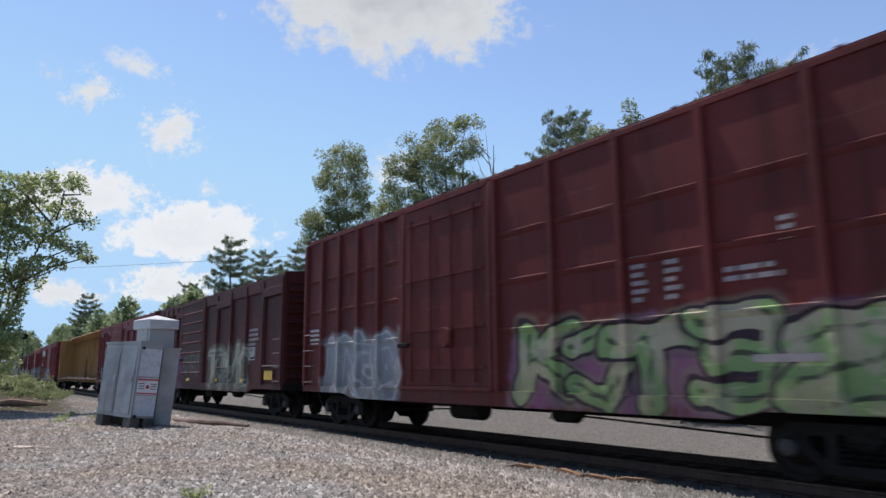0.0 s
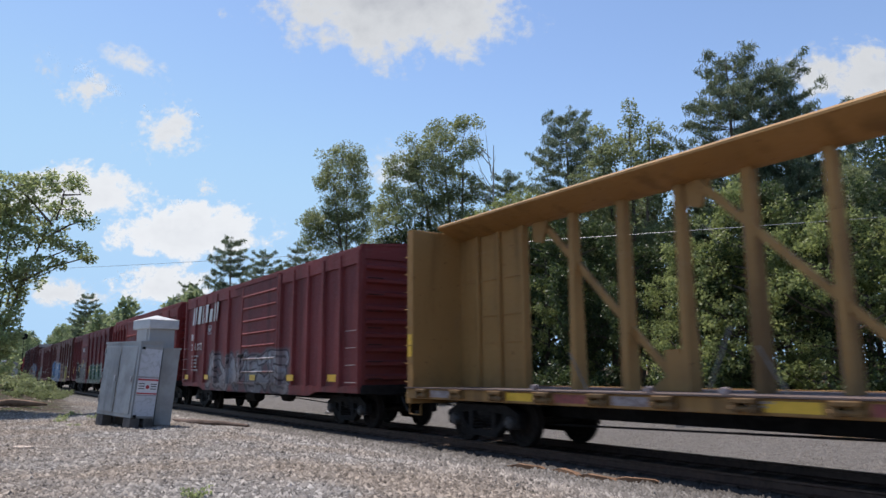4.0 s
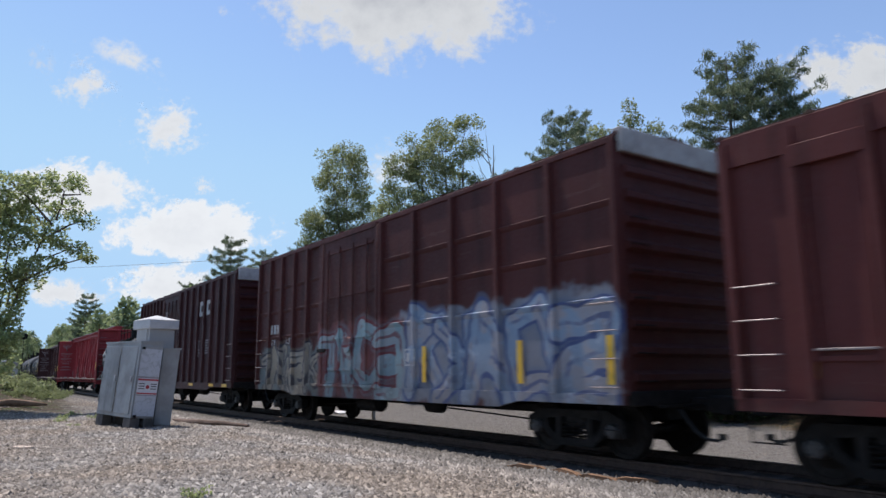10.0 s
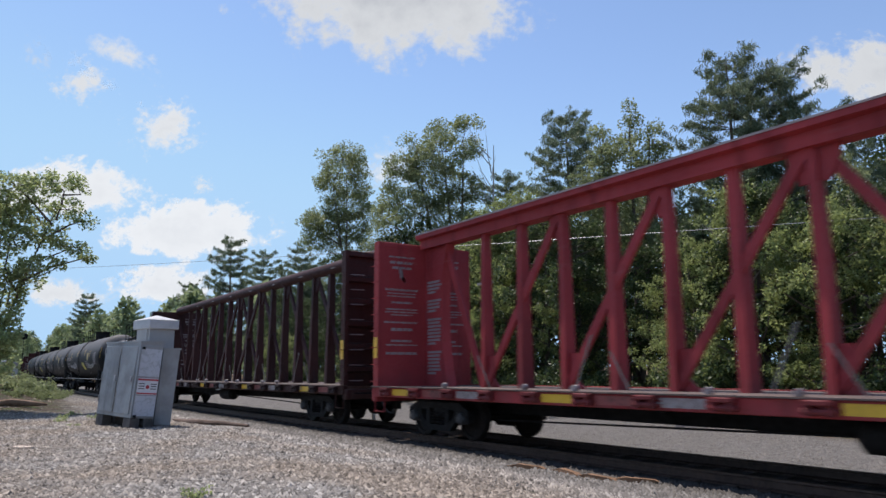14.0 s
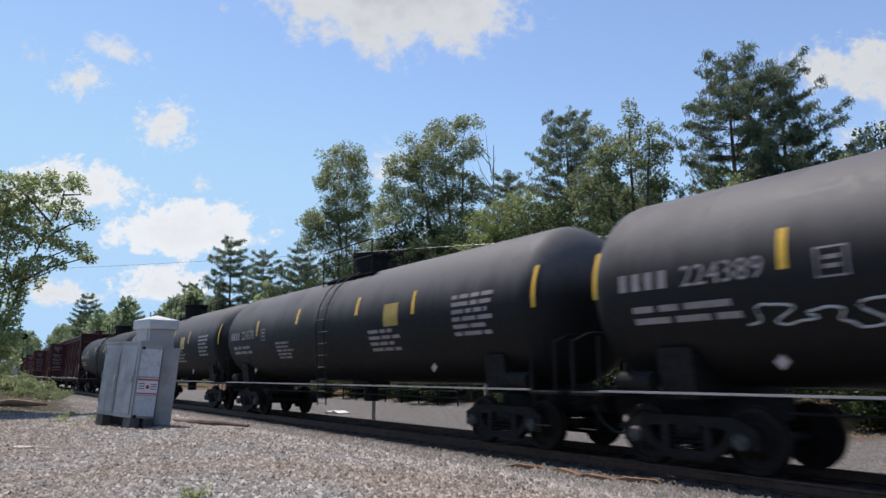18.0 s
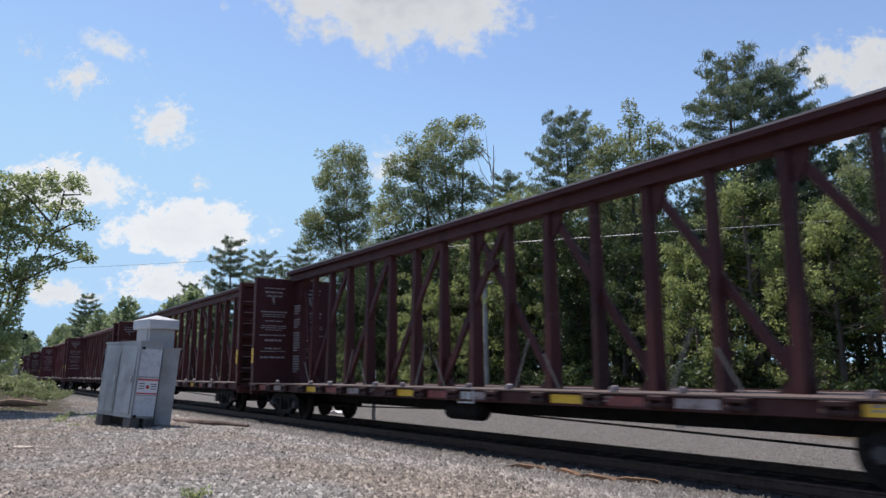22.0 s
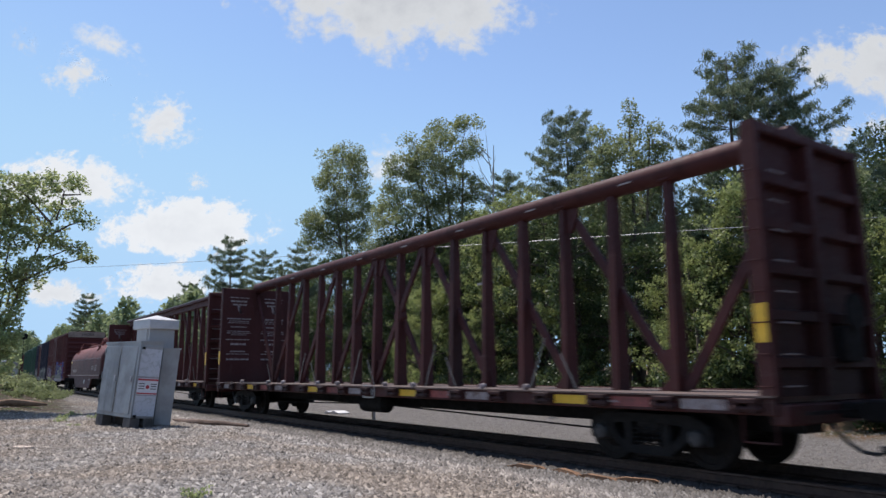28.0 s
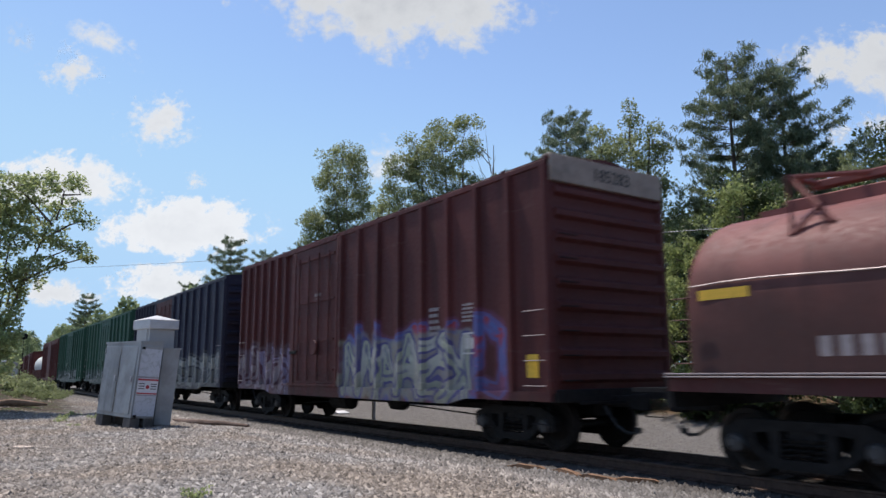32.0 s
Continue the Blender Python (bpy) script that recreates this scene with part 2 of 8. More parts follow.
def rail_paint(name, base, graffiti=(), rust=0.35, fade=0.25, rough=0.6, dent=0.5, soot_shade=0.0):
    """Weathered car paint: chalky fading, streaks of dirt, rust, and sprayed shapes where the car has them.
    graffiti: (x0, x1, z0, z1, fill, second fill, outline, shapes, stroke, colour behind or None)."""
    PAINT_COLOURS[name] = base
    base = (base[0] * 0.98, base[1] * 0.70, base[2] * 0.70)
    n = Nodes(name)
    big = n.noise(0.35, 3)
    streak = n.noise(1.0, 4, 0.6, n.scaled(3.2, 1.5, 0.28))
    run = n.noise(1.0, 3, 0.6, n.scaled(9.0, 3.0, 0.5))
    fine = n.noise(14, 4, 0.65)
    col = n.mix(n.ramp(big, 0.35, 0.7), base, scale_c(base, 1.0 + fade))
    x, y, z = n.split(n.obj)[:3]
    sheet = n.t.nodes.new("ShaderNodeTexWhiteNoise")
    sheet.noise_dimensions = "1D"
    n.link(n.math("FLOOR", n.math("MULTIPLY", x, 0.86)), sheet.inputs["W"])
    col = n.mix(n.math("MULTIPLY", sheet.outputs["Value"], 0.3), col, scale_c(base, 0.68))
    scuff = n.noise(1.0, 5, 0.7, n.scaled(0.7, 1.0, 5.0))
    col = n.mix(n.math("MULTIPLY", n.ramp(scuff, 0.6, 0.72), 0.22), col, fill_mean(scale_c(base, 1.6), (0.26, 0.22, 0.2)))
    col = n.mix(n.math("MULTIPLY", n.ramp(streak, 0.48, 0.72), 0.62), col, scale_c(base, 0.45))
    col = n.mix(n.math("MULTIPLY", n.ramp(run, 0.62, 0.8), 0.4), col, scale_c(fill_mean(base, (0.2, 0.15, 0.13)), 0.9))
    wob = n.noise_colour(1.1, n.scaled(1, 0.0, 1))
    p = n.scaled(1, 0, 1, n.vadd(n.obj, wob, 0.55), off=(-0.275, 0, -0.275))
    tone = n.noise(1.5, 3, 0.6, n.scaled(1, 0.0, 0.8))
    worn = n.ramp(n.noise(7, 5, 0.7), 0.28, 0.45, 0.55, 0.96)
    drip = n.noise(2.4, 4, 0.6, n.scaled(1, 0.0, 1.3), 1.2)
    for x0, x1, z0, z1, fa, fb, fo, word, wide, back in graffiti:
        fa, fb, fo = scale_c(fa, 0.8), scale_c(fb, 0.8), scale_c(fo, 0.85)
        back = back and scale_c(back, 0.7)
        wide *= 1.05
        if back:
            # a cloud of thin spray behind the shapes
            far = n.math("MAXIMUM", n.math("SUBTRACT", n.math("ABSOLUTE", n.math("SUBTRACT", x, (x0 + x1) / 2)), (x1 - x0) / 2),
                         n.math("SUBTRACT", n.math("ABSOLUTE", n.math("SUBTRACT", z, (z0 + z1) / 2)), (z1 - z0) / 2))
            edge = n.math("ADD", far, n.math("MULTIPLY", tone, 1.1))
            col = n.mix(n.math("MULTIPLY", n.ramp(edge, 0.62, 0.46), n.math("MULTIPLY", worn, 0.8)), col, back)
        pitch = (x1 - x0 - 2 * wide) / len(word)
        fill = n.mix(n.ramp(tone, 0.47, 0.53), fa, fb)
        fill = n.mix(n.ramp(z, z1 - 0.3, z0 + 0.1, 0.0, 0.55), fill, scale_c(fb, 0.62))
        fill = n.mix(n.math("MULTIPLY", n.ramp(drip, 0.60, 0.66), 0.55), fill, scale_c(fill_mean(fa, fb), 1.55))
        for i, ch in enumerate(word):
            k = wide * (1.0 + 0.18 * math.sin(3.1 * i + x0))
            d, p = spray_distance(n, p, ch, i, x0 + wide, pitch, z0 + wide, z1 - wide)
            col = n.mix(n.math("MULTIPLY", n.ramp(d, k + 0.17, k + 0.08), 0.5), col, scale_c(fill_mean(fo, fa), 0.8))
            col = n.mix(n.math("MULTIPLY", n.ramp(d, k + 0.06, k + 0.045), worn), col, fo)
            body = n.mix(n.math("MULTIPLY", n.ramp(d, 0.045, 0.03), n.ramp(tone, 0.42, 0.56, 0.0, 0.8)), fill, fo)
            col = n.mix(n.math("MULTIPLY", n.ramp(d, k, k - 0.015), worn), col, body)
    low = n.math("MULTIPLY", n.ramp(z, 1.9, 0.7), n.ramp(n.noise(2.2, 4), 0.35, 0.65))
    col = n.mix(n.math("MULTIPLY", low, 0.4), col, (0.055, 0.043, 0.036))
    # darker from mid height down: dirt, with the face's shade painted in
    if soot_shade:
        grime_shade = n.math("MULTIPLY", n.ramp(n.math("ADD", z, n.math("MULTIPLY", n.noise(1.3, 5), 2.0)), 5.0, 2.6), soot_shade)
        col = n.mix(grime_shade, col, (0.018, 0.015, 0.014))
    spots = n.math("MULTIPLY", n.ramp(n.noise(5.5, 6, 0.7), 0.62, 0.7), rust)
    col = n.mix(spots, col, (0.11, 0.045, 0.022))
    col = n.mix(n.math("MULTIPLY", fine, 0.16), col, scale_c(base, 0.4))
    n.bump(n.math("ADD", n.noise(0.9, 2), n.math("MULTIPLY", fine, 0.12)), dent, 0.03)
    return n.done(col, n.ramp(fine, 0.3, 0.7, rough - 0.08, rough + 0.15), 0.0, 0.22)


def fill_mean(a, b):
    return tuple((p + q) / 2 for p, q in zip(a, b))


def plain(name, base, rough=0.6, metal=0.0, vary=0.3, scale=6.0, spec=0.5, dark=None):
    n = Nodes(name)
    a = n.noise(scale, 5, 0.6)
    b = n.noise(scale * 0.13, 3)
    col = n.mix(n.ramp(a, 0.35, 0.7), base, dark or scale_c(base, 1 - vary))
    col = n.mix(n.math("MULTIPLY", n.ramp(b, 0.35, 0.65), 0.5), col, scale_c(base, 1 + vary))
    n.bump(a, 0.25, 0.01)
    return n.done(col, n.ramp(a, 0.3, 0.7, max(0.05, rough - 0.1), min(1, rough + 0.1)), metal, spec)


STEEL_DARK = plain("dark_grimy_steel", (0.012, 0.0105, 0.010), 0.8, 0.0, 0.5, 9, 0.22)
WHEEL_STEEL = plain("worn_wheel_steel", (0.016, 0.012, 0.010), 0.7, 0.1, 0.5, 12, 0.2)
TREAD = plain("polished_tread_steel", (0.32, 0.30, 0.28), 0.35, 0.9, 0.2, 20)
CAP_STEEL = plain("dusty_bearing_cap_steel", (0.042, 0.039, 0.039), 0.55, 0.1, 0.5, 14)
HOSE = plain("black_rubber", (0.015, 0.015, 0.015), 0.6)
WHITE = plain("white_lettering_paint", (0.50, 0.485, 0.465), 0.6, 0, 0.2, 10)
PALE = plain("faded_lettering_paint", (0.28, 0.235, 0.23), 0.65, 0, 0.3, 10)
YELLOW = plain("yellow_reflective_tape", (0.72, 0.42, 0.03), 0.45, 0, 0.2, 10)
BARE = plain("scuffed_bright_steel", (0.40, 0.36, 0.35), 0.45, 0.5, 0.3, 15)
RUNG = plain("worn_grab_iron_paint", (0.26, 0.21, 0.20), 0.5, 0.25, 0.3, 15)
YELLOW_WORN = plain("worn_yellow_marking", (0.42, 0.25, 0.03), 0.6, 0, 0.5, 14, dark=(0.12, 0.07, 0.04))
RED_WORN = plain("worn_red_marking", (0.26, 0.06, 0.05), 0.6, 0, 0.5, 14, dark=(0.09, 0.04, 0.035))
PALE_WORN = plain("scuffed_pale_marking", (0.30, 0.25, 0.24), 0.65, 0, 0.5, 16, dark=(0.13, 0.07, 0.06))
STRAP = plain("faded_webbing", (0.15, 0.14, 0.125), 0.8, 0, 0.3, 20)
DECK_WOOD = plain("weathered_deck_boards", (0.115, 0.078, 0.066), 0.8, 0, 0.35, 7)


def ground_material():
    n = Nodes("gravel_ballast_and_forest_floor")
    x, y, z = n.split(n.obj)[:3]
    stones = n.voronoi(34, out="Color")
    stone_v = n.split(stones)[0]
    crack = n.voronoi(34, feature="DISTANCE_TO_EDGE")
    small = n.split(n.voronoi(70, out="Color"))[0]
    patch = n.noise(0.45, 5, 0.6)
    patch2 = n.noise(2.3, 4, 0.6)
    gravel = n.colours(stone_v, [(0.0, (0.10, 0.092, 0.080)), (0.45, (0.25, 0.228, 0.203)), (0.8, (0.37, 0.34, 0.305)), (1.0, (0.55, 0.51, 0.455))])
    gravel = n.mix(n.math("MULTIPLY", small, 0.35), gravel, (0.2, 0.19, 0.185))
    gravel = n.mix(n.ramp(crack, 0.10, 0.0, 0, 0.6), gravel, (0.09, 0.085, 0.08))
    brown = n.math("MULTIPLY", n.ramp(patch, 0.36, 0.6), n.ramp(y, 7.2, 3.4))
    gravel = n.mix(n.math("MULTIPLY", brown, 0.9), gravel, (0.92, 0.81, 0.70), "MULTIPLY")
    weeds = n.math("MULTIPLY", n.ramp(patch2, 0.63, 0.70), n.ramp(patch, 0.5, 0.6))
    gravel = n.mix(n.math("MULTIPLY", weeds, n.ramp(y, 5.5, 3.5, 0.0, 0.6)), gravel, (0.12, 0.13, 0.04))
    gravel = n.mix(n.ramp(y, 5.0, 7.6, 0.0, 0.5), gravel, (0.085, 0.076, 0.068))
    # oily bed between the rails, with the train's shadow painted into its dark
    oily_shade = n.math("MULTIPLY", n.ramp(y, 7.9, 8.5), n.ramp(y, 11.6, 11.0))
    gravel = n.mix(n.math("MULTIPLY", oily_shade, 0.93), gravel, (0.026, 0.021, 0.018))
    leaf = n.math("ADD", n.math("ADD", y, n.ramp(x, -14.0, -8.0, 0.0, 1.3)), n.math("MULTIPLY", n.noise(0.5, 4), 2.4))
    floor = n.mix(n.ramp(patch2, 0.4, 0.62), (0.14, 0.085, 0.048), (0.06, 0.06, 0.028))
    floor = n.mix(n.ramp(n.noise(18, 5, 0.7), 0.45, 0.7), floor, (0.2, 0.135, 0.085))
    col = n.mix(n.ramp(leaf, 19.0, 20.0), gravel, floor)
    grass = n.math("MULTIPLY", n.ramp(n.math("ADD", y, n.math("MULTIPLY", patch2, 1.5)), 3.9, 3.1), n.ramp(x, -18.5, -21.0))
    col = n.mix(grass, col, n.mix(n.ramp(patch2, 0.45, 0.62), n.mix(n.ramp(n.noise(9, 5, 0.7), 0.4, 0.65), (0.055, 0.042, 0.032), (0.14, 0.10, 0.07)), (0.075, 0.085, 0.03)))
    far = n.mix(n.ramp(n.noise(6, 5, 0.7), 0.35, 0.65), (0.135, 0.124, 0.116), (0.215, 0.20, 0.188))
    far = n.mix(n.math("MULTIPLY", n.ramp(stone_v, 0.3, 0.9), 0.35), far, (0.30, 0.28, 0.26))
    col = n.mix(n.math("MULTIPLY", n.math("MULTIPLY", n.ramp(y, 11.2, 11.9), n.ramp(leaf, 20.0, 19.0)), 0.85), col, far)
    n.bump(n.math("ADD", n.math("MULTIPLY", crack, 1.0), n.math("MULTIPLY", stone_v, 0.25)), 0.9, 0.05)
    return n.done(col, 0.9, 0, 0.2)


GROUND = ground_material()


def stone_material():
    n = Nodes("crushed_grey_stone")
    g = n.t.nodes.new("ShaderNodeNewGeometry").outputs["Random Per Island"]
    c = n.colours(g, [(0.0, (0.075, 0.068, 0.062)), (0.35, (0.185, 0.168, 0.152)), (0.7, (0.29, 0.267, 0.242)), (1.0, (0.46, 0.428, 0.388))])
    y = n.split(n.obj)[1]
    # stones by the rails: oil and the train's shadow in one dark colour
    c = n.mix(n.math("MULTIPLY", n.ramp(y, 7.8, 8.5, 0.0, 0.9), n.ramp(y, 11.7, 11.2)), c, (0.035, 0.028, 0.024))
    c = n.mix(n.math("MULTIPLY", n.noise(60, 3), 0.25), c, (0.20, 0.18, 0.165))
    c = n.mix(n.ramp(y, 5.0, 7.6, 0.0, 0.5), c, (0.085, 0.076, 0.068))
    c = n.mix(n.math("MULTIPLY", n.ramp(y, 11.3, 12.5), 0.45), c, (0.165, 0.15, 0.138))
    tan = n.math("MULTIPLY", n.ramp(n.noise(0.45, 5, 0.6), 0.36, 0.6), n.ramp(y, 7.2, 3.4))
    c = n.mix(n.math("MULTIPLY", tan, 0.9), c, (0.94, 0.84, 0.74), "MULTIPLY")
    return n.done(c, 0.88, 0, 0.25)


STONE = stone_material()
TIE = plain("creosoted_tie_wood", (0.042, 0.033, 0.027), 0.85, 0, 0.45, 8)
RAIL = plain("rusty_rail_steel", (0.075, 0.045, 0.033), 0.6, 0.4, 0.35, 15)


def leaf_material(name, dark, light, pale, trans=0.35):
    n = Nodes(name)
    g = n.t.nodes.new("ShaderNodeNewGeometry").outputs["Random Per Island"]
    c = n.colours(g, [(0.0, dark), (0.55, light), (0.92, light), (1.0, pale)])
    c = n.mix(n.math("MULTIPLY", n.ramp(n.noise(0.7, 2), 0.35, 0.65), 0.5), c, dark)
    n.done(c, 0.5, 0, 0.35)
    tr = n.t.nodes.new("ShaderNodeBsdfTranslucent")
    n.t.links.new(n.mix(0.35, c, light), tr.inputs["Color"])
    mx = n.t.nodes.new("ShaderNodeMixShader")
    mx.inputs["Fac"].default_value = trans
    n.t.links.new(n.bsdf.outputs[0], mx.inputs[1])
    n.t.links.new(tr.outputs[0], mx.inputs[2])
    n.t.links.new(mx.outputs[0], n.out.inputs["Surface"])
    return n.m


LEAF = leaf_material("broadleaf_foliage", (0.125, 0.155, 0.07), (0.31, 0.345, 0.165), (0.58, 0.59, 0.38), 0.55)
# leaf colour lowered to paint in the deep shade inside the wood
LEAF_SHADE = leaf_material("shaded_understorey_foliage", (0.030, 0.050, 0.018), (0.085, 0.118, 0.042), (0.28, 0.32, 0.13), 0.42)
LEAF_BRIGHT = leaf_material("young_leaf_foliage", (0.145, 0.18, 0.06), (0.345, 0.39, 0.145), (0.57, 0.60, 0.30), 0.56)
LEAF_GREY = leaf_material("roadside_tree_foliage", (0.19, 0.225, 0.10), (0.42, 0.47, 0.21), (0.66, 0.68, 0.44), 0.58)
NEEDLE = leaf_material("pine_needles", (0.085, 0.118, 0.066), (0.19, 0.232, 0.135), (0.32, 0.35, 0.23), 0.45)
BARK = plain("grey_brown_bark", (0.11, 0.085, 0.065), 0.9, 0, 0.4, 6)
BARK_PALE = plain("pale_grey_bark", (0.3, 0.28, 0.25), 0.85, 0, 0.4, 5)
# far leaves: the haze of distance is mixed into a paler colour
HEDGE_FAR = leaf_material("hazed_woodland_foliage", (0.17, 0.215, 0.105), (0.29, 0.345, 0.175), (0.37, 0.42, 0.24), 0.5)

# ---- ground ----
PROFILE_D = (-400, -60, -6.4, -4.6, -2.7, -1.7, 1.7, 2.4, 3.0, 6.6, 8.2, 11, 20, 60, 3000)
PROFILE_Z = (0.5, 0.5, 0.46, 0.24, -0.14, -0.17, -0.17, -0.27, -0.24, -0.20, -0.05, 0.35, 0.9, 2.0, 4.0)


def ground_z(x, y):
    d = y - track_y(x)
    z = float(np.interp(d, PROFILE_D, PROFILE_Z))
    if abs(d) > 1.75:
        k = min(1.0, (abs(d) - 1.75) / 1.5)
        z += k * (0.05 * noise.noise((x * 0.5, y * 0.5, 0)) + 0.022 * noise.noise((x * 2.1, y * 2.1, 3)))
    z += 1.4 * math.exp(-(((x + 28.0) / 5.0) ** 2) - ((y + 0.5) / 2.6) ** 2) * (1 + 0.22 * noise.noise((x * 1.3, y * 1.3, 7)))
    return z


def build_ground():
    xs = np.concatenate([[-3000, -1500, -900], np.linspace(-600, -70, 45), np.linspace(-66, -32, 40), np.linspace(-31.5, 6, 170), np.linspace(8, 60, 14), [150, 500, 1500, 3000]])
    ys = np.concatenate([[-3000, -1000, -300, -100, -50], np.linspace(-28, -6, 16), np.linspace(-5, 20, 140), np.linspace(21, 60, 26), np.linspace(66, 200, 20), [400, 1000, 3000]])
    v = [(x, y, ground_z(x, y)) for x in xs for y in ys]
    m = len(ys)
    i, j = np.meshgrid(np.arange(len(xs) - 1), np.arange(m - 1), indexing="ij")
    a = (i * m + j).ravel()
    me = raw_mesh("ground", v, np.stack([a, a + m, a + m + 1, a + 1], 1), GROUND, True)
    tagged(new("ground", me), "grey gravel yard and ballast with woodland floor beyond", "ground", kind="structure")


build_ground()


def scatter_stones(name, label, x0, x1, y0, y1, count, lo, hi, seed):
    rng = np.random.default_rng(seed)
    x, y = rng.uniform(x0, x1, count), rng.uniform(y0, y1, count)
    near = rng.uniform(0, 1, count) < np.clip(9.0 / (4.0 + np.abs(x)), 0.1, 1) ** 1.5
    near &= (x > -19.5) | (y > 3.5) | (rng.uniform(0, 1, count) < 0.06)
    x, y = x[near], y[near]
    k = len(x)
    z = np.array([ground_z(a, b) for a, b in zip(x, y)])
    r = rng.uniform(lo, hi, k) * rng.choice([1, 1, 1.35], k)
    base = np.array([(1, 0, -0.2), (-1, 0, -0.2), (0, 1, -0.2), (0, -1, -0.2), (0, 0, 1)], float)
    tri = np.array([(0, 2, 4), (2, 1, 4), (1, 3, 4), (3, 0, 4)])
    pts = base[None] * rng.uniform(0.6, 1.25, (k, 5, 1)) + rng.normal(0, 0.2, (k, 5, 3))
    ang = rng.uniform(0, 6.28, k)
    c, s = np.cos(ang)[:, None], np.sin(ang)[:, None]
    px = pts[:, :, 0] * c - pts[:, :, 1] * s
    py = pts[:, :, 0] * s + pts[:, :, 1] * c
    out = np.stack([px, py, pts[:, :, 2] * 0.85], 2) * r[:, None, None]
    out += np.stack([x, y, z + r * 0.05], 1)[:, None, :]
    faces = (tri[None] + 5 * np.arange(k)[:, None, None]).reshape(-1, 3)
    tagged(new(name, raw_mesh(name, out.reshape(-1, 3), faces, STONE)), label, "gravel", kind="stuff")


scatter_stones("ballast_stones", "loose crushed grey ballast stones beside the track", -34, 0, 5.0, 8.75, 80000, 0.018, 0.042, 5)
scatter_stones("gravel_stones", "loose pale gravel strewn over the yard", -30, 0, -1.5, 5.6, 110000, 0.010, 0.028, 6)
scatter_stones("far_ballast_stones", "crushed stone on the far shoulder of the track", -40, 0, 11.3, 18.0, 30000, 0.014, 0.03, 7)


# ---- rails and ties ----
def build_rails():
    prof = [(-0.07, -0.17), (0.07, -0.17), (0.07, -0.155), (0.012, -0.135), (0.012, -0.045), (0.036, -0.035), (0.036, -0.006), (0.028, 0.0), (-0.028, 0.0), (-0.036, -0.006), (-0.036, -0.035), (-0.012, -0.045), (-0.012, -0.135), (-0.07, -0.155)]
    ss = [8, 2] + list(np.linspace(-2, -60, 30)) + list(np.linspace(-70, -700, 64))
    for side in (-1, 1):
        v, f, n = [], [], len(prof)
        for s in ss:
            x, y, a = track(float(s))
            nx, ny = -math.sin(radians(a)), math.cos(radians(a))
            v += [(x + nx * (side * 0.753 + p), y + ny * (side * 0.753 + p), q) for p, q in prof]
        for i in range(len(ss) - 1):
            f += [(i * n + k, i * n + (k + 1) % n, (i + 1) * n + (k + 1) % n, (i + 1) * n + k) for k in range(n)]
        m = Mesh().add(v, f)
        tagged(new("rail", m.data("rail", RAIL)), "rust-brown steel rail with a worn top", "rail", "rails of the track", "structure")


build_rails()


def build_ties():
    tie = Mesh().box(-0.115, 0.115, -1.3, 1.3, -0.33, -0.165, 0.012).data("tie", TIE, False)
    plate = Mesh().box(-0.09, 0.09, -0.17, 0.17, -0.168, -0.15).data("tie_plate", RAIL, False)
    rng = random.Random(4)
    bed = thing("track_ties", "row of dark creosoted wooden ties under the rails", "railway ties", kind="structure")
    s = 4.0
    while s > -52:
        x, y, a = track(s)
        at = pose(x + rng.uniform(-0.03, 0.03), y + rng.uniform(-0.06, 0.06), rng.uniform(-0.006, 0.006), 0, 0, rng.uniform(-1.5, 1.5))
        ob = part("tie", tie, None, bed, at=at)
        if s > -26:
            for side in (-1, 1):
                part("tie_plate", plate, None, ob, at=pose(0, side * 0.753, 0))
        s -= 0.53
    far = Mesh()
    while s > -220:
        x, y, a = track(s)
        far.box(x - 0.115, x + 0.115, y - 1.3, y + 1.3, -0.33, -0.165)
        s -= 0.53
    part("far_ties", far, TIE, bed)


build_ties()


# ---- trees ----
def leaf_quads(c, size, rng, flat=0.0, long=1.0, thin=0.55, rise=0.0):
    """Leaf blades: a quad at each centre, turned at random."""
    k = len(c)
    u = rng.normal(0, 1, (k, 3))
    u[:, 2] = u[:, 2] * (1 - flat) if not rise else np.abs(u[:, 2]) + rise
    u /= np.linalg.norm(u, axis=1, keepdims=True)
    w = np.cross(u, rng.normal(0, 1, (k, 3)))
    w /= np.linalg.norm(w, axis=1, keepdims=True)
    s = size * rng.uniform(0.6, 1.35, (k, 1))
    a, b = u * s * long, w * s * thin
    v = np.stack([c - a, c - b + a * 0.1, c + a, c + b + a * 0.1], 1).reshape(-1, 3)
    return v, np.arange(4 * k).reshape(-1, 4)


def crown_mesh(name, tips, spread, per, size, mat, rng, flat=0.0, long=1.0, squash=0.8, thin=0.55, rise=0.0):
    tips = np.asarray(tips, float)
    k = len(tips) * per
    off = rng.normal(0, 1, (k, 3)) * np.array([1, 1, squash])
    off *= (spread * rng.uniform(0.3, 1.0, k) ** 0.6 / np.linalg.norm(off, axis=1))[:, None] if np.isscalar(spread) else 1
    c = np.repeat(tips, per, 0) + off
    v, f = leaf_quads(c, size, rng, flat, long, thin, rise)
    return raw_mesh(name, v, f, mat)


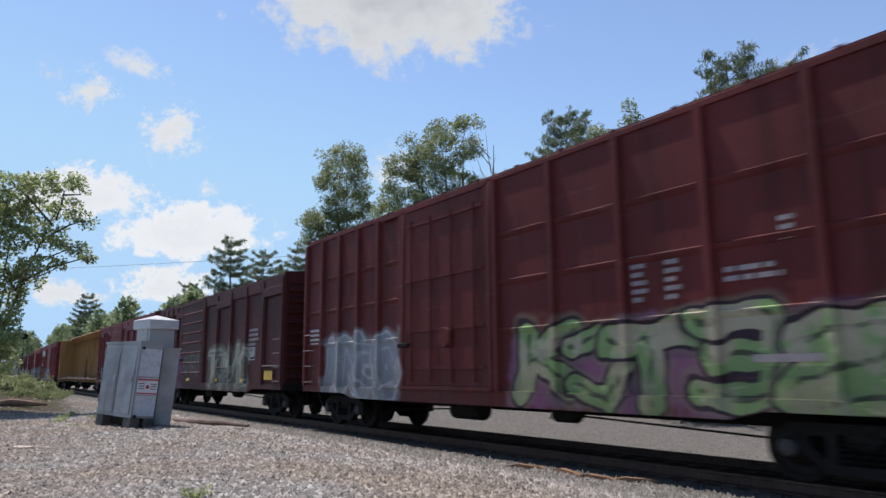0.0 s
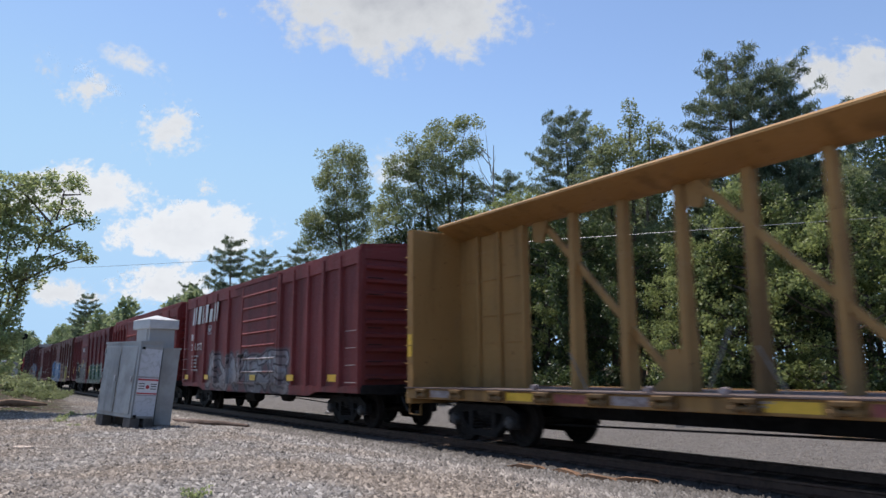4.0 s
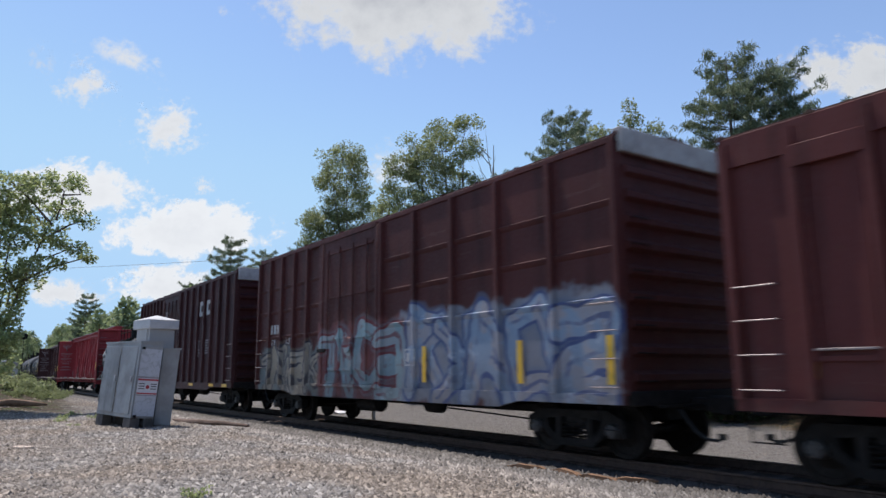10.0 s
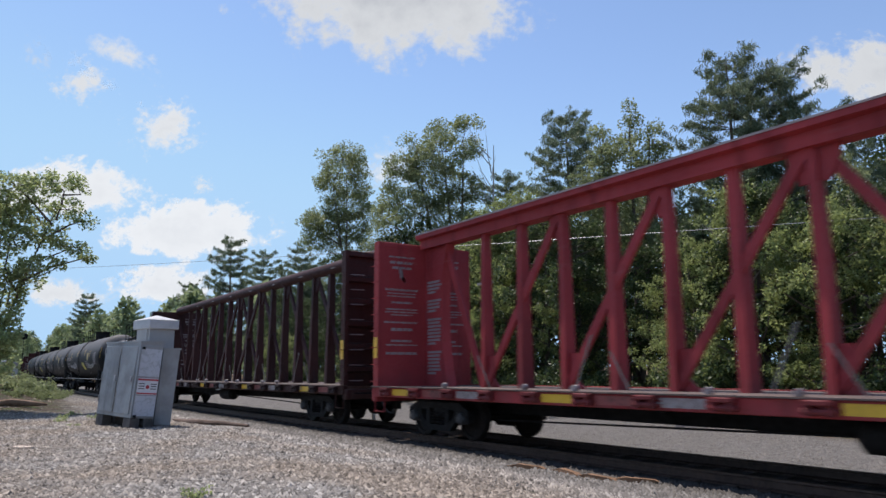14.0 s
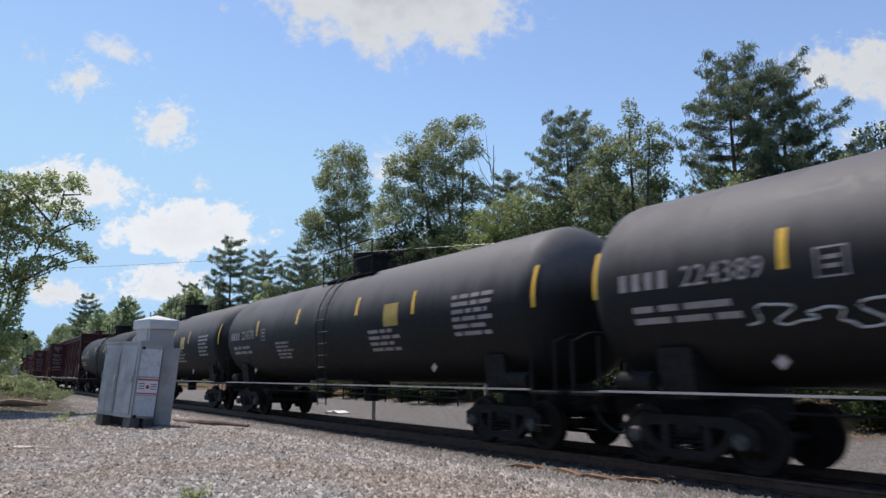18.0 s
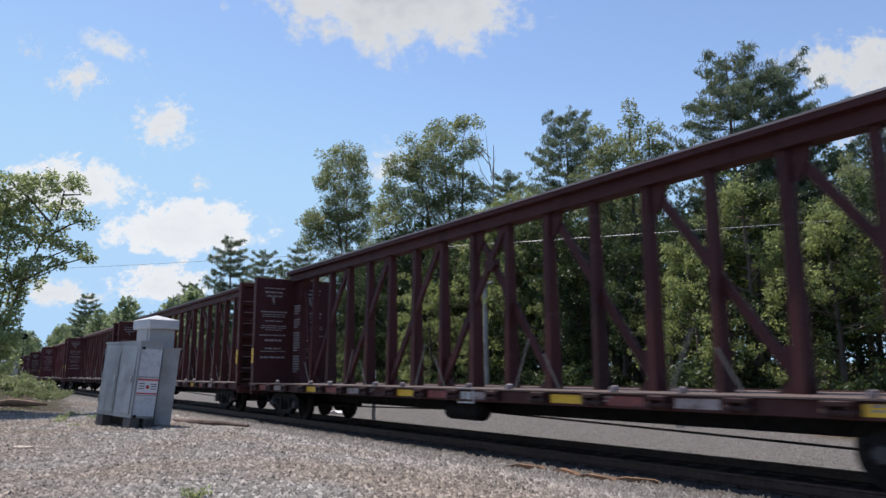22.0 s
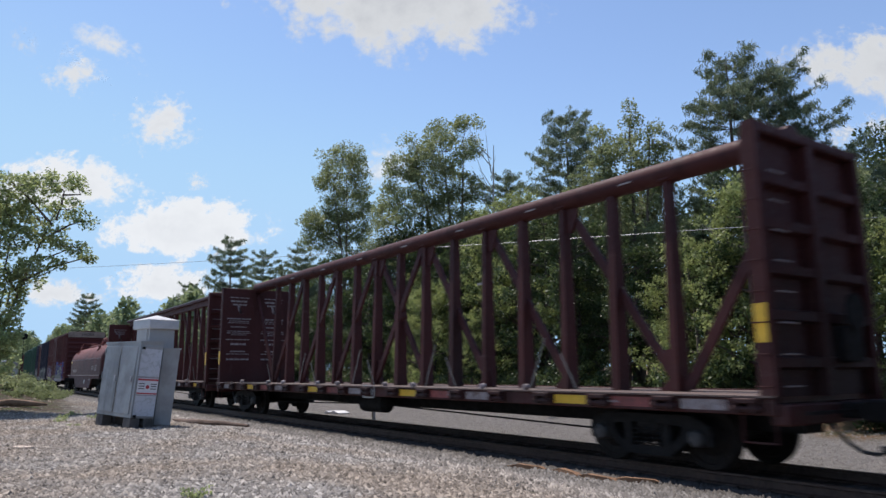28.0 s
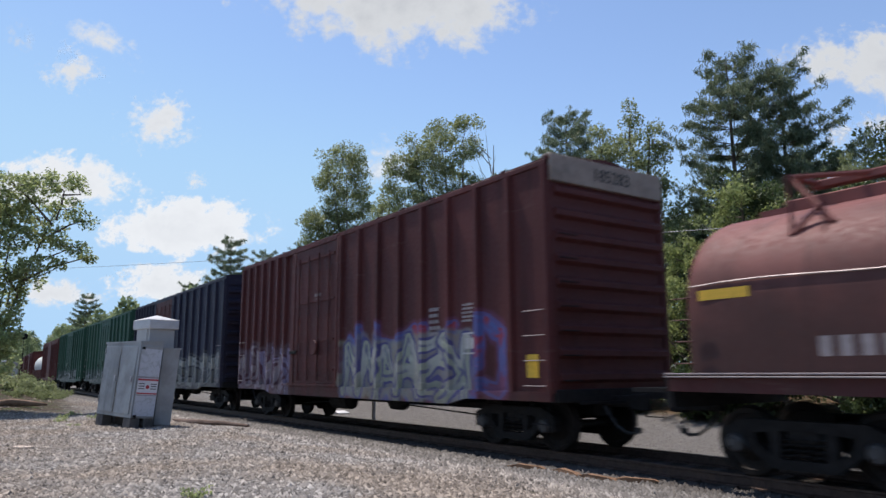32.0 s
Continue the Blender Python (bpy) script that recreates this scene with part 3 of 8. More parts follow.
def broadleaf(label, h, radius, seed, leaf=LEAF, bark=BARK, bare=0.3, per=48, size=0.13, limbs=26, tips_per=7, trunks=1, clump=0.55):
    """A tree with a tapered trunk, limbs and a crown of leaf clumps with gaps."""
    rng = np.random.default_rng(seed)
    wood, tips = Mesh(), []
    for j in range(trunks):
        lean = rng.normal(0, 0.05, 2) + (0 if trunks == 1 else 0.12) * np.array([math.cos(j * 2.4), math.sin(j * 2.4)])
        line = [(lean[0] * h * t + 0.12 * math.sin(3 * t + seed), lean[1] * h * t + 0.1 * math.cos(4 * t + seed), h * t) for t in np.linspace(0, 0.93, 7)]
        r0 = 0.012 * h + 0.05
        wood.tube(line, [r0 * (1 - 0.85 * t) for t in np.linspace(0, 1, 7)], 7)
        for i in range(limbs // trunks):
            t = bare + (0.97 - bare) * ((i + rng.uniform(0, 1)) / (limbs // trunks))
            base = np.array([np.interp(t * 0.93, np.linspace(0, 0.93, 7), [p[q] for p in line]) for q in range(3)])
            u = (t - bare) / (1 - bare)
            reach = radius * (0.45 + 0.75 * math.sin(math.pi * min(1, u * 0.85 + 0.18))) * rng.uniform(0.6, 1.15)
            a = rng.uniform(0, 2 * math.pi)
            rise = reach * rng.uniform(0.15, 0.7)
            d = np.array([math.cos(a), math.sin(a), 0])
            pts = [base, base + d * reach * 0.5 + (0, 0, rise * 0.35), base + d * reach + (0, 0, rise)]
            rl = 0.006 * h * (1 - 0.6 * u) + 0.012
            wood.tube(pts, [rl, rl * 0.6, rl * 0.25], 5, False)
            for q in range(tips_per):
                s = rng.uniform(0.35, 1.08)
                tips.append(base + d * reach * s + (0, 0, rise * s) + rng.normal(0, 0.24 * radius * 0.55, 3) * (1, 1, 0.8))
        tips += [np.array(line[-1]) * (1, 1, q) + rng.normal(0, 0.3, 3) for q in np.linspace(0.8, 1.04, 9)]
    tree = thing("tree", label, "tree")
    part("trunk", wood, bark, tree)
    part("crown", crown_mesh("crown", tips, clump, per, size, leaf, rng), None, tree)
    return tree


def pine(label, h, radius, seed, bare=0.25, whorls=18, leaf=NEEDLE, per=20, size=0.12, ragged=0.3, tuft=0.17, full=1.0):
    """A pine: whorls of limbs that sweep up at their ends and carry flat sprays of needle tufts."""
    rng = np.random.default_rng(seed)
    wood, tips = Mesh(), []
    line = [(0.1 * math.sin(2.2 * t + seed), 0.08 * math.cos(3 * t), h * t) for t in np.linspace(0, 1, 8)]
    r0 = 0.011 * h + 0.06
    wood.tube(line, [r0 * (1 - 0.93 * t) for t in np.linspace(0, 1, 8)], 7)
    for i in range(whorls):
        t = bare + (1 - bare) * (i + rng.uniform(0, 0.5)) / whorls
        u = (t - bare) / (1 - bare)
        n = 5 if u < 0.85 else 4
        for j in range(n):
            a = 2 * math.pi * (j + rng.uniform(-0.3, 0.3)) / n + i * 1.3
            taper = math.sqrt(max(0.0, 1 - u ** 1.7))
            reach = radius * (0.10 + 0.9 * taper) * (0.6 + 0.4 * min(1, u * 4 + 0.2)) * rng.uniform(1 - ragged, 1 + ragged * 0.8) + 0.12
            d = np.array([math.cos(a), math.sin(a), 0])
            side = np.array([-d[1], d[0], 0])
            base = np.array([0, 0, h * t])
            lift = reach * (rng.uniform(0.02, 0.22) + 0.35 * u)
            arm = lambda s: base + d * reach * s + (0, 0, lift * s * s)
            rl = 0.014 + 0.04 * (1 - u)
            wood.tube([base, arm(0.4), arm(0.75), arm(1.0)], [rl, rl * 0.7, rl * 0.4, rl * 0.15], 4, False)
            for q in range(int(full * (4 + 9 * reach))):
                s = rng.uniform(0.22, 1.04)
                w = rng.normal(0, 0.13 * reach * (1.15 - 0.5 * s) + 0.05)
                tips.append(arm(s) + side * w + d * abs(w) * 0.5 + (0, 0, rng.uniform(0.0, 0.14)))
    tips += [np.array([0, 0, h * q]) for q in (0.96, 0.985, 1.005)]
    tree = thing("pine_tree", label, "tree")
    part("trunk", wood, BARK, tree)
    part("crown", crown_mesh("crown", np.asarray(tips), tuft, per, size, leaf, rng, 0.0, 1.0, 0.5, 0.13, 0.25), None, tree)
    return tree


def lobed_tree(label, x, y, lobes, trunks, seed, leaf=LEAF, bark=BARK, size=0.1, clump=0.34, per=26, fill=2.6, stem=0.16, name="tree"):
    """A tree whose crown is built of leafy lobes: (across, height, half width, half height) in metres from its foot,
    with 'across' at a right angle to the line from the yard. trunks: (across at the foot, across at the top, top)."""
    rng = np.random.default_rng(seed)
    gz = ground_z(x, y) - 0.08
    wood, tips = Mesh(), []
    for a0, a1, top in trunks:
        k = np.linspace(0, 1, 8)
        wood.tube([(a0 + (a1 - a0) * t ** 1.4 + 0.12 * math.sin(5 * t + seed), 0.15 * math.sin(4 * t + seed), (top - gz) * t) for t in k], [stem * (1 - 0.88 * t) for t in k], 7)
    for u, z, ru, rz in lobes:
        z -= gz
        v = rng.uniform(-1, 1) * 0.9 * ru
        a0, a1, top = min(trunks, key=lambda q: abs((q[0] + q[1]) / 2 - u))
        zb = max(0.5, z - rng.uniform(0.5, 1.0) * (abs(u - a1) + rz))
        foot = np.array([a0 + (a1 - a0) * min(1, zb / (top - gz)) ** 1.4, 0, zb])
        hub = np.array([u, v, z])
        r = 0.022 + 0.014 * np.linalg.norm(hub - foot)
        wood.tube([foot, (foot + hub) / 2 + rng.normal(0, 0.12, 3), hub], [r, r * 0.6, r * 0.25], 5, False)
        n = max(6, int(fill * ru * rz / clump ** 2))
        for i in range(n):
            q = rng.normal(0, 1, 3)
            q *= rng.uniform(0.25, 1.08) ** 0.55 / np.linalg.norm(q)
            tip = hub + q * (ru, ru * 0.9, rz)
            tips.append(tip)
            if i % 3 == 0:
                wood.tube([hub, (hub + tip) / 2 + rng.normal(0, 0.06, 3), tip], [r * 0.3, r * 0.2, 0.005], 3, False)
    tree = thing(name, label, "tree", at=pose(x, y, gz, 0, 0, math.degrees(math.atan2(-x, y))))
    part("trunk", wood, bark, tree)
    part("crown", crown_mesh("crown", tips, clump, per, size, leaf, rng, 0.25, 1.0, 0.6, 0.6), None, tree)
    return tree


def shrub(label, h, radius, seed, leaf=LEAF, per=60, size=0.085, stems=9, clump=0.0, loose=0.16):
    rng = np.random.default_rng(seed)
    wood, tips = Mesh(), []
    for i in range(stems):
        a, r = rng.uniform(0, 6.28), radius * rng.uniform(0.2, 1)
        top = np.array([math.cos(a) * r, math.sin(a) * r, h * rng.uniform(0.55, 1) * (1.1 - 0.4 * r / radius)])
        wood.tube([(0.08 * radius * math.cos(a), 0.08 * radius * math.sin(a), -0.1), top * (0.5, 0.5, 0.55), top], [0.012 * min(1.5, h) + 0.002, 0.008 * min(1.5, h) + 0.001, 0.003], 4, False)
        tips += [top * s + rng.normal(0, loose, 3) for s in (0.35, 0.55, 0.75, 0.9, 1.0)]
    bush = thing("shrub", label, "shrub")
    part("stem", wood, BARK, bush)
    part("foliage", crown_mesh("foliage", tips, clump or 0.16 * radius + 0.2, per, size, leaf, rng), None, bush)
    return bush


def place(ob, x, y, turn=0, k=1.0, sink=0.08):
    ob.matrix_basis = pose(x, y, ground_z(x, y) - sink, 0, 0, turn) @ Matrix.Scale(k, 4)
    return ob


def again(ob, x, y, turn, k=1.0, group=""):
    c = copy_thing(ob, Matrix.Identity(4))
    place(c, x, y, turn, k)
    if group:
        c["group"] = group
    return c


# the wood behind the track
ash = lobed_tree("slender green ash tree with an open crown", -48.05, 24.0, (
    (-0.22, 17.6, 1.79, 1.18), (-0.94, 16.2, 1.46, 1.34), (0.82, 16.0, 1.23, 1.46), (-0.25, 14.4, 1.79, 1.46), (1.29, 13.8, 1.01, 1.06), (-1.53, 13.2, 1.46, 1.18), (-2.37, 12.5, 1.06, 1.06),
    (-0.42, 12.1, 1.57, 1.01), (-2.12, 11.2, 1.06, 0.78), (1.1, 12.0, 1.06, 1.01), (0.04, 10.3, 1.34, 0.67), (1.43, 9.5, 1.12, 0.9), (-0.8, 9.0, 1.12, 0.67)), ((0.0, 0.1, 17.2), (0.5, -0.9, 15.6)), 11, size=0.075, clump=0.5, per=95, fill=4.6)
maple = lobed_tree("tall green maple with a broad airy crown", -33.36, 24.0, (
    (-0.77, 16.0, 0.86, 0.69), (0.72, 16.1, 0.83, 0.69), (-2.23, 15.0, 1.09, 0.92), (-0.51, 14.4, 1.49, 1.15), (1.1, 14.9, 0.52, 0.92), (-3.26, 13.7, 1.09, 0.98), (-1.72, 13.2, 1.49, 1.09),
    (0.0, 12.6, 1.26, 1.15), (-3.7, 12.0, 1.03, 0.98), (-2.23, 11.4, 1.55, 1.15), (-0.53, 10.9, 1.49, 1.09), (1.0, 12.3, 0.75, 1.03), (-4.55, 10.9, 0.57, 0.8), (-3.5, 9.7, 1.26, 0.98),
    (-1.9, 9.3, 1.49, 1.09), (-0.2, 9.0, 1.44, 0.98), (1.1, 10.0, 0.92, 1.09), (-4.65, 8.7, 0.8, 0.8), (-2.9, 7.9, 1.49, 0.86), (-0.9, 7.3, 1.49, 0.86)), ((0.0, 0.5, 15.8), (0.2, -0.9, 15.4), (-0.3, -2.4, 14.0)), 23, size=0.068, clump=0.48, per=90, fill=5.0)
poplar = lobed_tree("dense green poplar with several pointed tops", -19.43, 23.0, (
    (-0.98, 11.6, 0.37, 0.67), (-0.83, 10.7, 0.62, 0.67), (0.44, 12.3, 0.31, 0.57), (0.27, 11.4, 0.62, 0.67), (1.14, 11.3, 0.55, 0.55), (1.47, 10.6, 0.49, 0.67), (-1.16, 9.7, 0.76, 0.75),
    (0.0, 10.2, 0.78, 0.75), (1.0, 9.8, 0.76, 0.75), (-1.77, 9.1, 0.62, 0.62), (-0.68, 8.8, 0.92, 0.75), (0.48, 8.7, 0.92, 0.75), (1.57, 9.2, 0.46, 0.76), (-1.62, 8.1, 0.92, 0.67),
    (-0.26, 7.8, 1.03, 0.69), (1.12, 7.8, 0.9, 0.74), (0.15, 6.7, 1.21, 0.76), (-1.25, 6.8, 1.09, 0.76), (1.5, 6.6, 0.92, 0.76)), ((0.0, 0.4, 12.2), (-0.3, -0.9, 11.4), (0.2, 1.2, 11.2)), 31, size=0.06, clump=0.38, per=70, fill=4.6)
low_birch = lobed_tree("low yellow-green birch at the edge of the wood", -25.48, 21.5, (
    (-1.31, 8.7, 0.72, 0.53), (-0.26, 9.1, 0.83, 0.53), (0.89, 9.3, 0.79, 0.53), (1.69, 8.8, 0.72, 0.66), (0.0, 8.0, 1.26, 0.66), (1.34, 7.8, 1.1, 0.72), (-1.05, 7.6, 0.83, 0.66),
    (0.37, 6.8, 1.32, 0.75), (1.57, 6.6, 1.16, 0.73), (-0.8, 5.6, 1.32, 0.88), (0.9, 5.2, 1.32, 0.88)), ((0.0, 0.2, 9.0), (0.2, 1.3, 8.6)), 37, size=0.058, clump=0.38, per=66, fill=4.2, leaf=LEAF_BRIGHT, stem=0.09)
white_pine = place(pine("tall dark white pine with layered limbs", 14.0, 2.7, 41, 0.18, 20, full=1.45), -16.1, 26.0)
pine_b = place(pine("white pine with ragged outstretched limbs", 13.0, 2.5, 43, 0.2, 18, ragged=0.45, full=1.4), -14.6, 27.0)
pine_c = place(pine("dark pine with a rounded top behind the poplar", 13.9, 2.6, 47, 0.2, 20, ragged=0.35, full=1.4), -24.68, 25.0)
spruce = place(pine("distant dark pine with a pointed top", 16.6, 3.3, 53, 0.12, 15, ragged=0.45, per=14, size=0.22, tuft=0.24, full=0.9), -81.5, 26)
WOOD = "trees of the wood behind the track"
for o in (ash, maple, poplar, low_birch, white_pine, pine_b, pine_c, spruce):
    o["group"] = WOOD
again(spruce, -71.5, 26.3, 100, 0.82, WOOD)
again(spruce, -62.4, 26.6, 200, 0.77, WOOD)
again(spruce, -67.0, 29.5, 300, 0.72, WOOD)
again(spruce, -110, 29, 40, 0.8, WOOD)
again(spruce, -115, 30, 140, 0.9, WOOD)
again(spruce, -178, 24, 80, 1.16, WOOD)
again(spruce, -140, 27, 250, 0.8, WOOD)
again(pine_c, -11.8, 27, 130, 0.58, WOOD)
again(pine_c, -9.6, 28.5, 30, 0.5, WOOD)
again(pine_c, -5.5, 27, 30, 0.62, WOOD)
again(pine_c, -32.6, 27.5, 70, 0.92, WOOD)
again(pine_c, -42.0, 28.5, 170, 0.75, WOOD)
young = place(broadleaf("young bright green tree with low limbs", 7.2, 1.9, 61, LEAF_BRIGHT, bare=0.06, limbs=32, per=44, size=0.056, clump=0.24, tips_per=9), -11.8, 19.6)
under = place(broadleaf("leafy understorey tree with foliage darkened for shade", 8.2, 2.2, 67, LEAF_SHADE, bare=0.05, limbs=34, per=44, size=0.068, clump=0.3, tips_per=9), -21.5, 20.2)
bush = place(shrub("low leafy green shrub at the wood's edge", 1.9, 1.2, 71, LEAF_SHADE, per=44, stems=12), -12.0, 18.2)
young["group"] = under["group"] = WOOD
bush["group"] = "shrubs along the wood's edge"
rw = random.Random(9)
x = -2.0
while x > -62:
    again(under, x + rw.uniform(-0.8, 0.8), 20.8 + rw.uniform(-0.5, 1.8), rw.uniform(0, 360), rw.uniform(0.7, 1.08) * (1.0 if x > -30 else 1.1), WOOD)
    if int(-x / 2.7) % 2:
        again(poplar if rw.random() < 0.5 else under, x - 1.2, 25.2 + rw.uniform(-1, 2), rw.uniform(0, 360), rw.uniform(0.62, 0.82) if x > -30 else rw.uniform(0.7, 0.9), WOOD)
    if rw.random() < 0.5:
        again(young, x + rw.uniform(-1, 1), 19.2 + rw.uniform(-0.4, 1.0), rw.uniform(0, 360), rw.uniform(0.5, 0.9), WOOD)
    x -= 2.7 if x > -38 else 4.6
for x, y, k in ((-33.5, 22.6, 0.9), (-30.6, 22.2, 0.85), (-38.5, 22.0, 0.85)):
    again(under, x, y, rw.uniform(0, 360), k * 1.25, WOOD)
for x, y, k in ((-25.6, 21.0, 1.18), (-23.6, 20.4, 1.0), (-27.8, 21.6, 1.1), (-9.6, 19.4, 0.85), (-7.4, 19.9, 0.8), (-13.6, 19.2, 0.8), (-31.0, 21.0, 1.0)):
    again(young, x, y, rw.uniform(0, 360), k, WOOD)
x = -1.0
while x > -50:
    again(bush, x + rw.uniform(-0.7, 0.7), 18.7 + rw.uniform(-0.5, 1.1), rw.uniform(0, 360), rw.uniform(0.4, 1.0), "shrubs along the wood's edge")
    x -= 1.5
# deeper in the wood
x = 6.0
while x > -66:
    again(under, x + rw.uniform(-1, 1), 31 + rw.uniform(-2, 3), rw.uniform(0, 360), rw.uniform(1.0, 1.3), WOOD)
    if rw.random() < 0.6:
        again(pine_c, x - 1.5, 33.5 + rw.uniform(-1.5, 3), rw.uniform(0, 360), rw.uniform(0.55, 0.75), WOOD)
    x -= 3.1


def far_wood():
    """Woodland along the curve, joined: too far off to count."""
    rng = np.random.default_rng(77)
    tips, wood = [], Mesh()
    for i in range(150):
        x = -64 - 4.2 * i * (1 + i * 0.006)
        y = track_y(x) + 10 + rng.uniform(0, 12) + (0 if i % 3 else 7)
        h = rng.uniform(7.5, 10.5) * (1 + min(i, 40) * 0.018)
        z0 = ground_z(x, y)
        wood.tube([(x, y, z0 - 0.2), (x, y, z0 + h * 0.8)], [0.16, 0.05], 4, False)
        for q in range(80):
            a, u = rng.uniform(0, 6.28), rng.uniform(0.08, 1)
            r = h * 0.26 * math.sin(math.pi * min(1, 0.15 + 0.85 * u)) ** 0.7 * rng.uniform(0.4, 1)
            tips.append((x + r * math.cos(a), y + r * math.sin(a), z0 + h * u))
    for i in range(130):
        # the belt beyond the outside of the curve
        u = i / 130
        x = -235 - 260 * u + rng.uniform(-20, 20)
        y = -x / (8.2 + 13 * u ** 1.4) + rng.uniform(-2, 3)
        if abs(y - track_y(x)) < 6:
            y = track_y(x) + 8
        h, z0 = (19 - 7 * u) * rng.uniform(0.75, 1.1) * (-x / 300), ground_z(x, y)
        wood.tube([(x, y, z0 - 0.2), (x, y, z0 + h * 0.8)], [0.16, 0.05], 4, False)
        for q in range(110):
            a, v = rng.uniform(0, 6.28), rng.uniform(0.05, 1)
            r = h * 0.24 * math.sin(math.pi * min(1, 0.15 + 0.85 * v)) ** 0.7 * rng.uniform(0.4, 1)
            tips.append((x + r * math.cos(a), y + r * math.sin(a), z0 + h * v))
    wood_ob = thing("far_woodland", "hazy green woodland along the far curve", "woodland", kind="stuff")
    part("trunks", wood, BARK, wood_ob)
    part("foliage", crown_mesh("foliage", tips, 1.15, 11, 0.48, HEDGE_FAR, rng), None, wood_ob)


far_wood()

# the bank and tree on the camera's side
side_tree = lobed_tree("roadside tree with pale green leaves on a bank", -20.97, 1.11, (
    (-0.16, 6.25, 0.62, 0.47), (0.62, 6.5, 0.52, 0.36), (1.25, 6.55, 0.34, 0.28), (0.27, 5.7, 0.68, 0.42), (1.08, 5.85, 0.44, 0.3), (1.47, 5.5, 0.26, 0.2), (-0.17, 4.9, 0.6, 0.55), (0.61, 5.0, 0.58, 0.38),
    (1.28, 4.75, 0.44, 0.17), (1.66, 4.55, 0.18, 0.11), (0.39, 4.2, 0.46, 0.3), (1.05, 4.27, 0.26, 0.13), (-0.16, 3.9, 0.42, 0.48), (0.11, 3.3, 0.28, 0.28), (-0.22, 2.9, 0.36, 0.47),
    (-1.05, 5.9, 0.72, 0.69), (-1.04, 4.4, 0.71, 0.68), (-0.75, 3.1, 0.6, 0.68), (-0.5, 2.2, 0.6, 0.4), (-0.05, 2.4, 0.35, 0.5), (-0.25, 1.8, 0.45, 0.45), (0.25, 3.75, 0.4, 0.32), (-0.3, 5.5, 0.5, 0.4)), ((-0.85, -0.2, 6.2), (-0.9, -1.2, 5.6), (-0.75, 0.9, 5.7)), 81, size=0.045, clump=0.17, per=30, fill=3.9, leaf=LEAF_GREY, stem=0.06)
bank_bush = place(shrub("tangled green shrub on the earth bank", 0.5, 0.8, 83, LEAF, per=22, size=0.04, stems=14, clump=0.16, loose=0.08), -24.6, 2.2)
bank_bush["group"] = "shrubs on the earth bank"
for x, y, k in ((-25.2, 1.6, 0.9), (-27.0, 1.2, 1.0), (-28, 2.0, 0.9), (-30.5, 2.2, 0.9), (-33, 2.4, 1.0), (-36, 2.8, 0.8), (-40, 3.2, 0.9), (-45, 3.6, 0.8), (-25, 2.7, 0.5), (-27, 3.0, 0.7), (-23.6, 1.5, 0.5), (-26.0, 1.9, 0.7),
                (-24.0, 2.2, 0.45), (-29.0, 2.7, 0.7), (-31.6, 3.0, 0.7), (-52, 3.8, 1.0), (-60, 4.3, 1.0), (-24.6, -0.2, 1.3), (-23.0, -0.6, 1.2), (-25.2, 0.4, 0.9), (-26, -0.9, 2.0), (-29, -0.6, 2.2), (-33, -0.3, 2.4), (-28.4, 0.5, 1.2), (-31, 1.2, 1.2)):
    again(bank_bush, x, y, rw.uniform(0, 360), k, "shrubs on the earth bank")


# ---- railway cars: shared running gear ----
WHEEL_R = 0.455


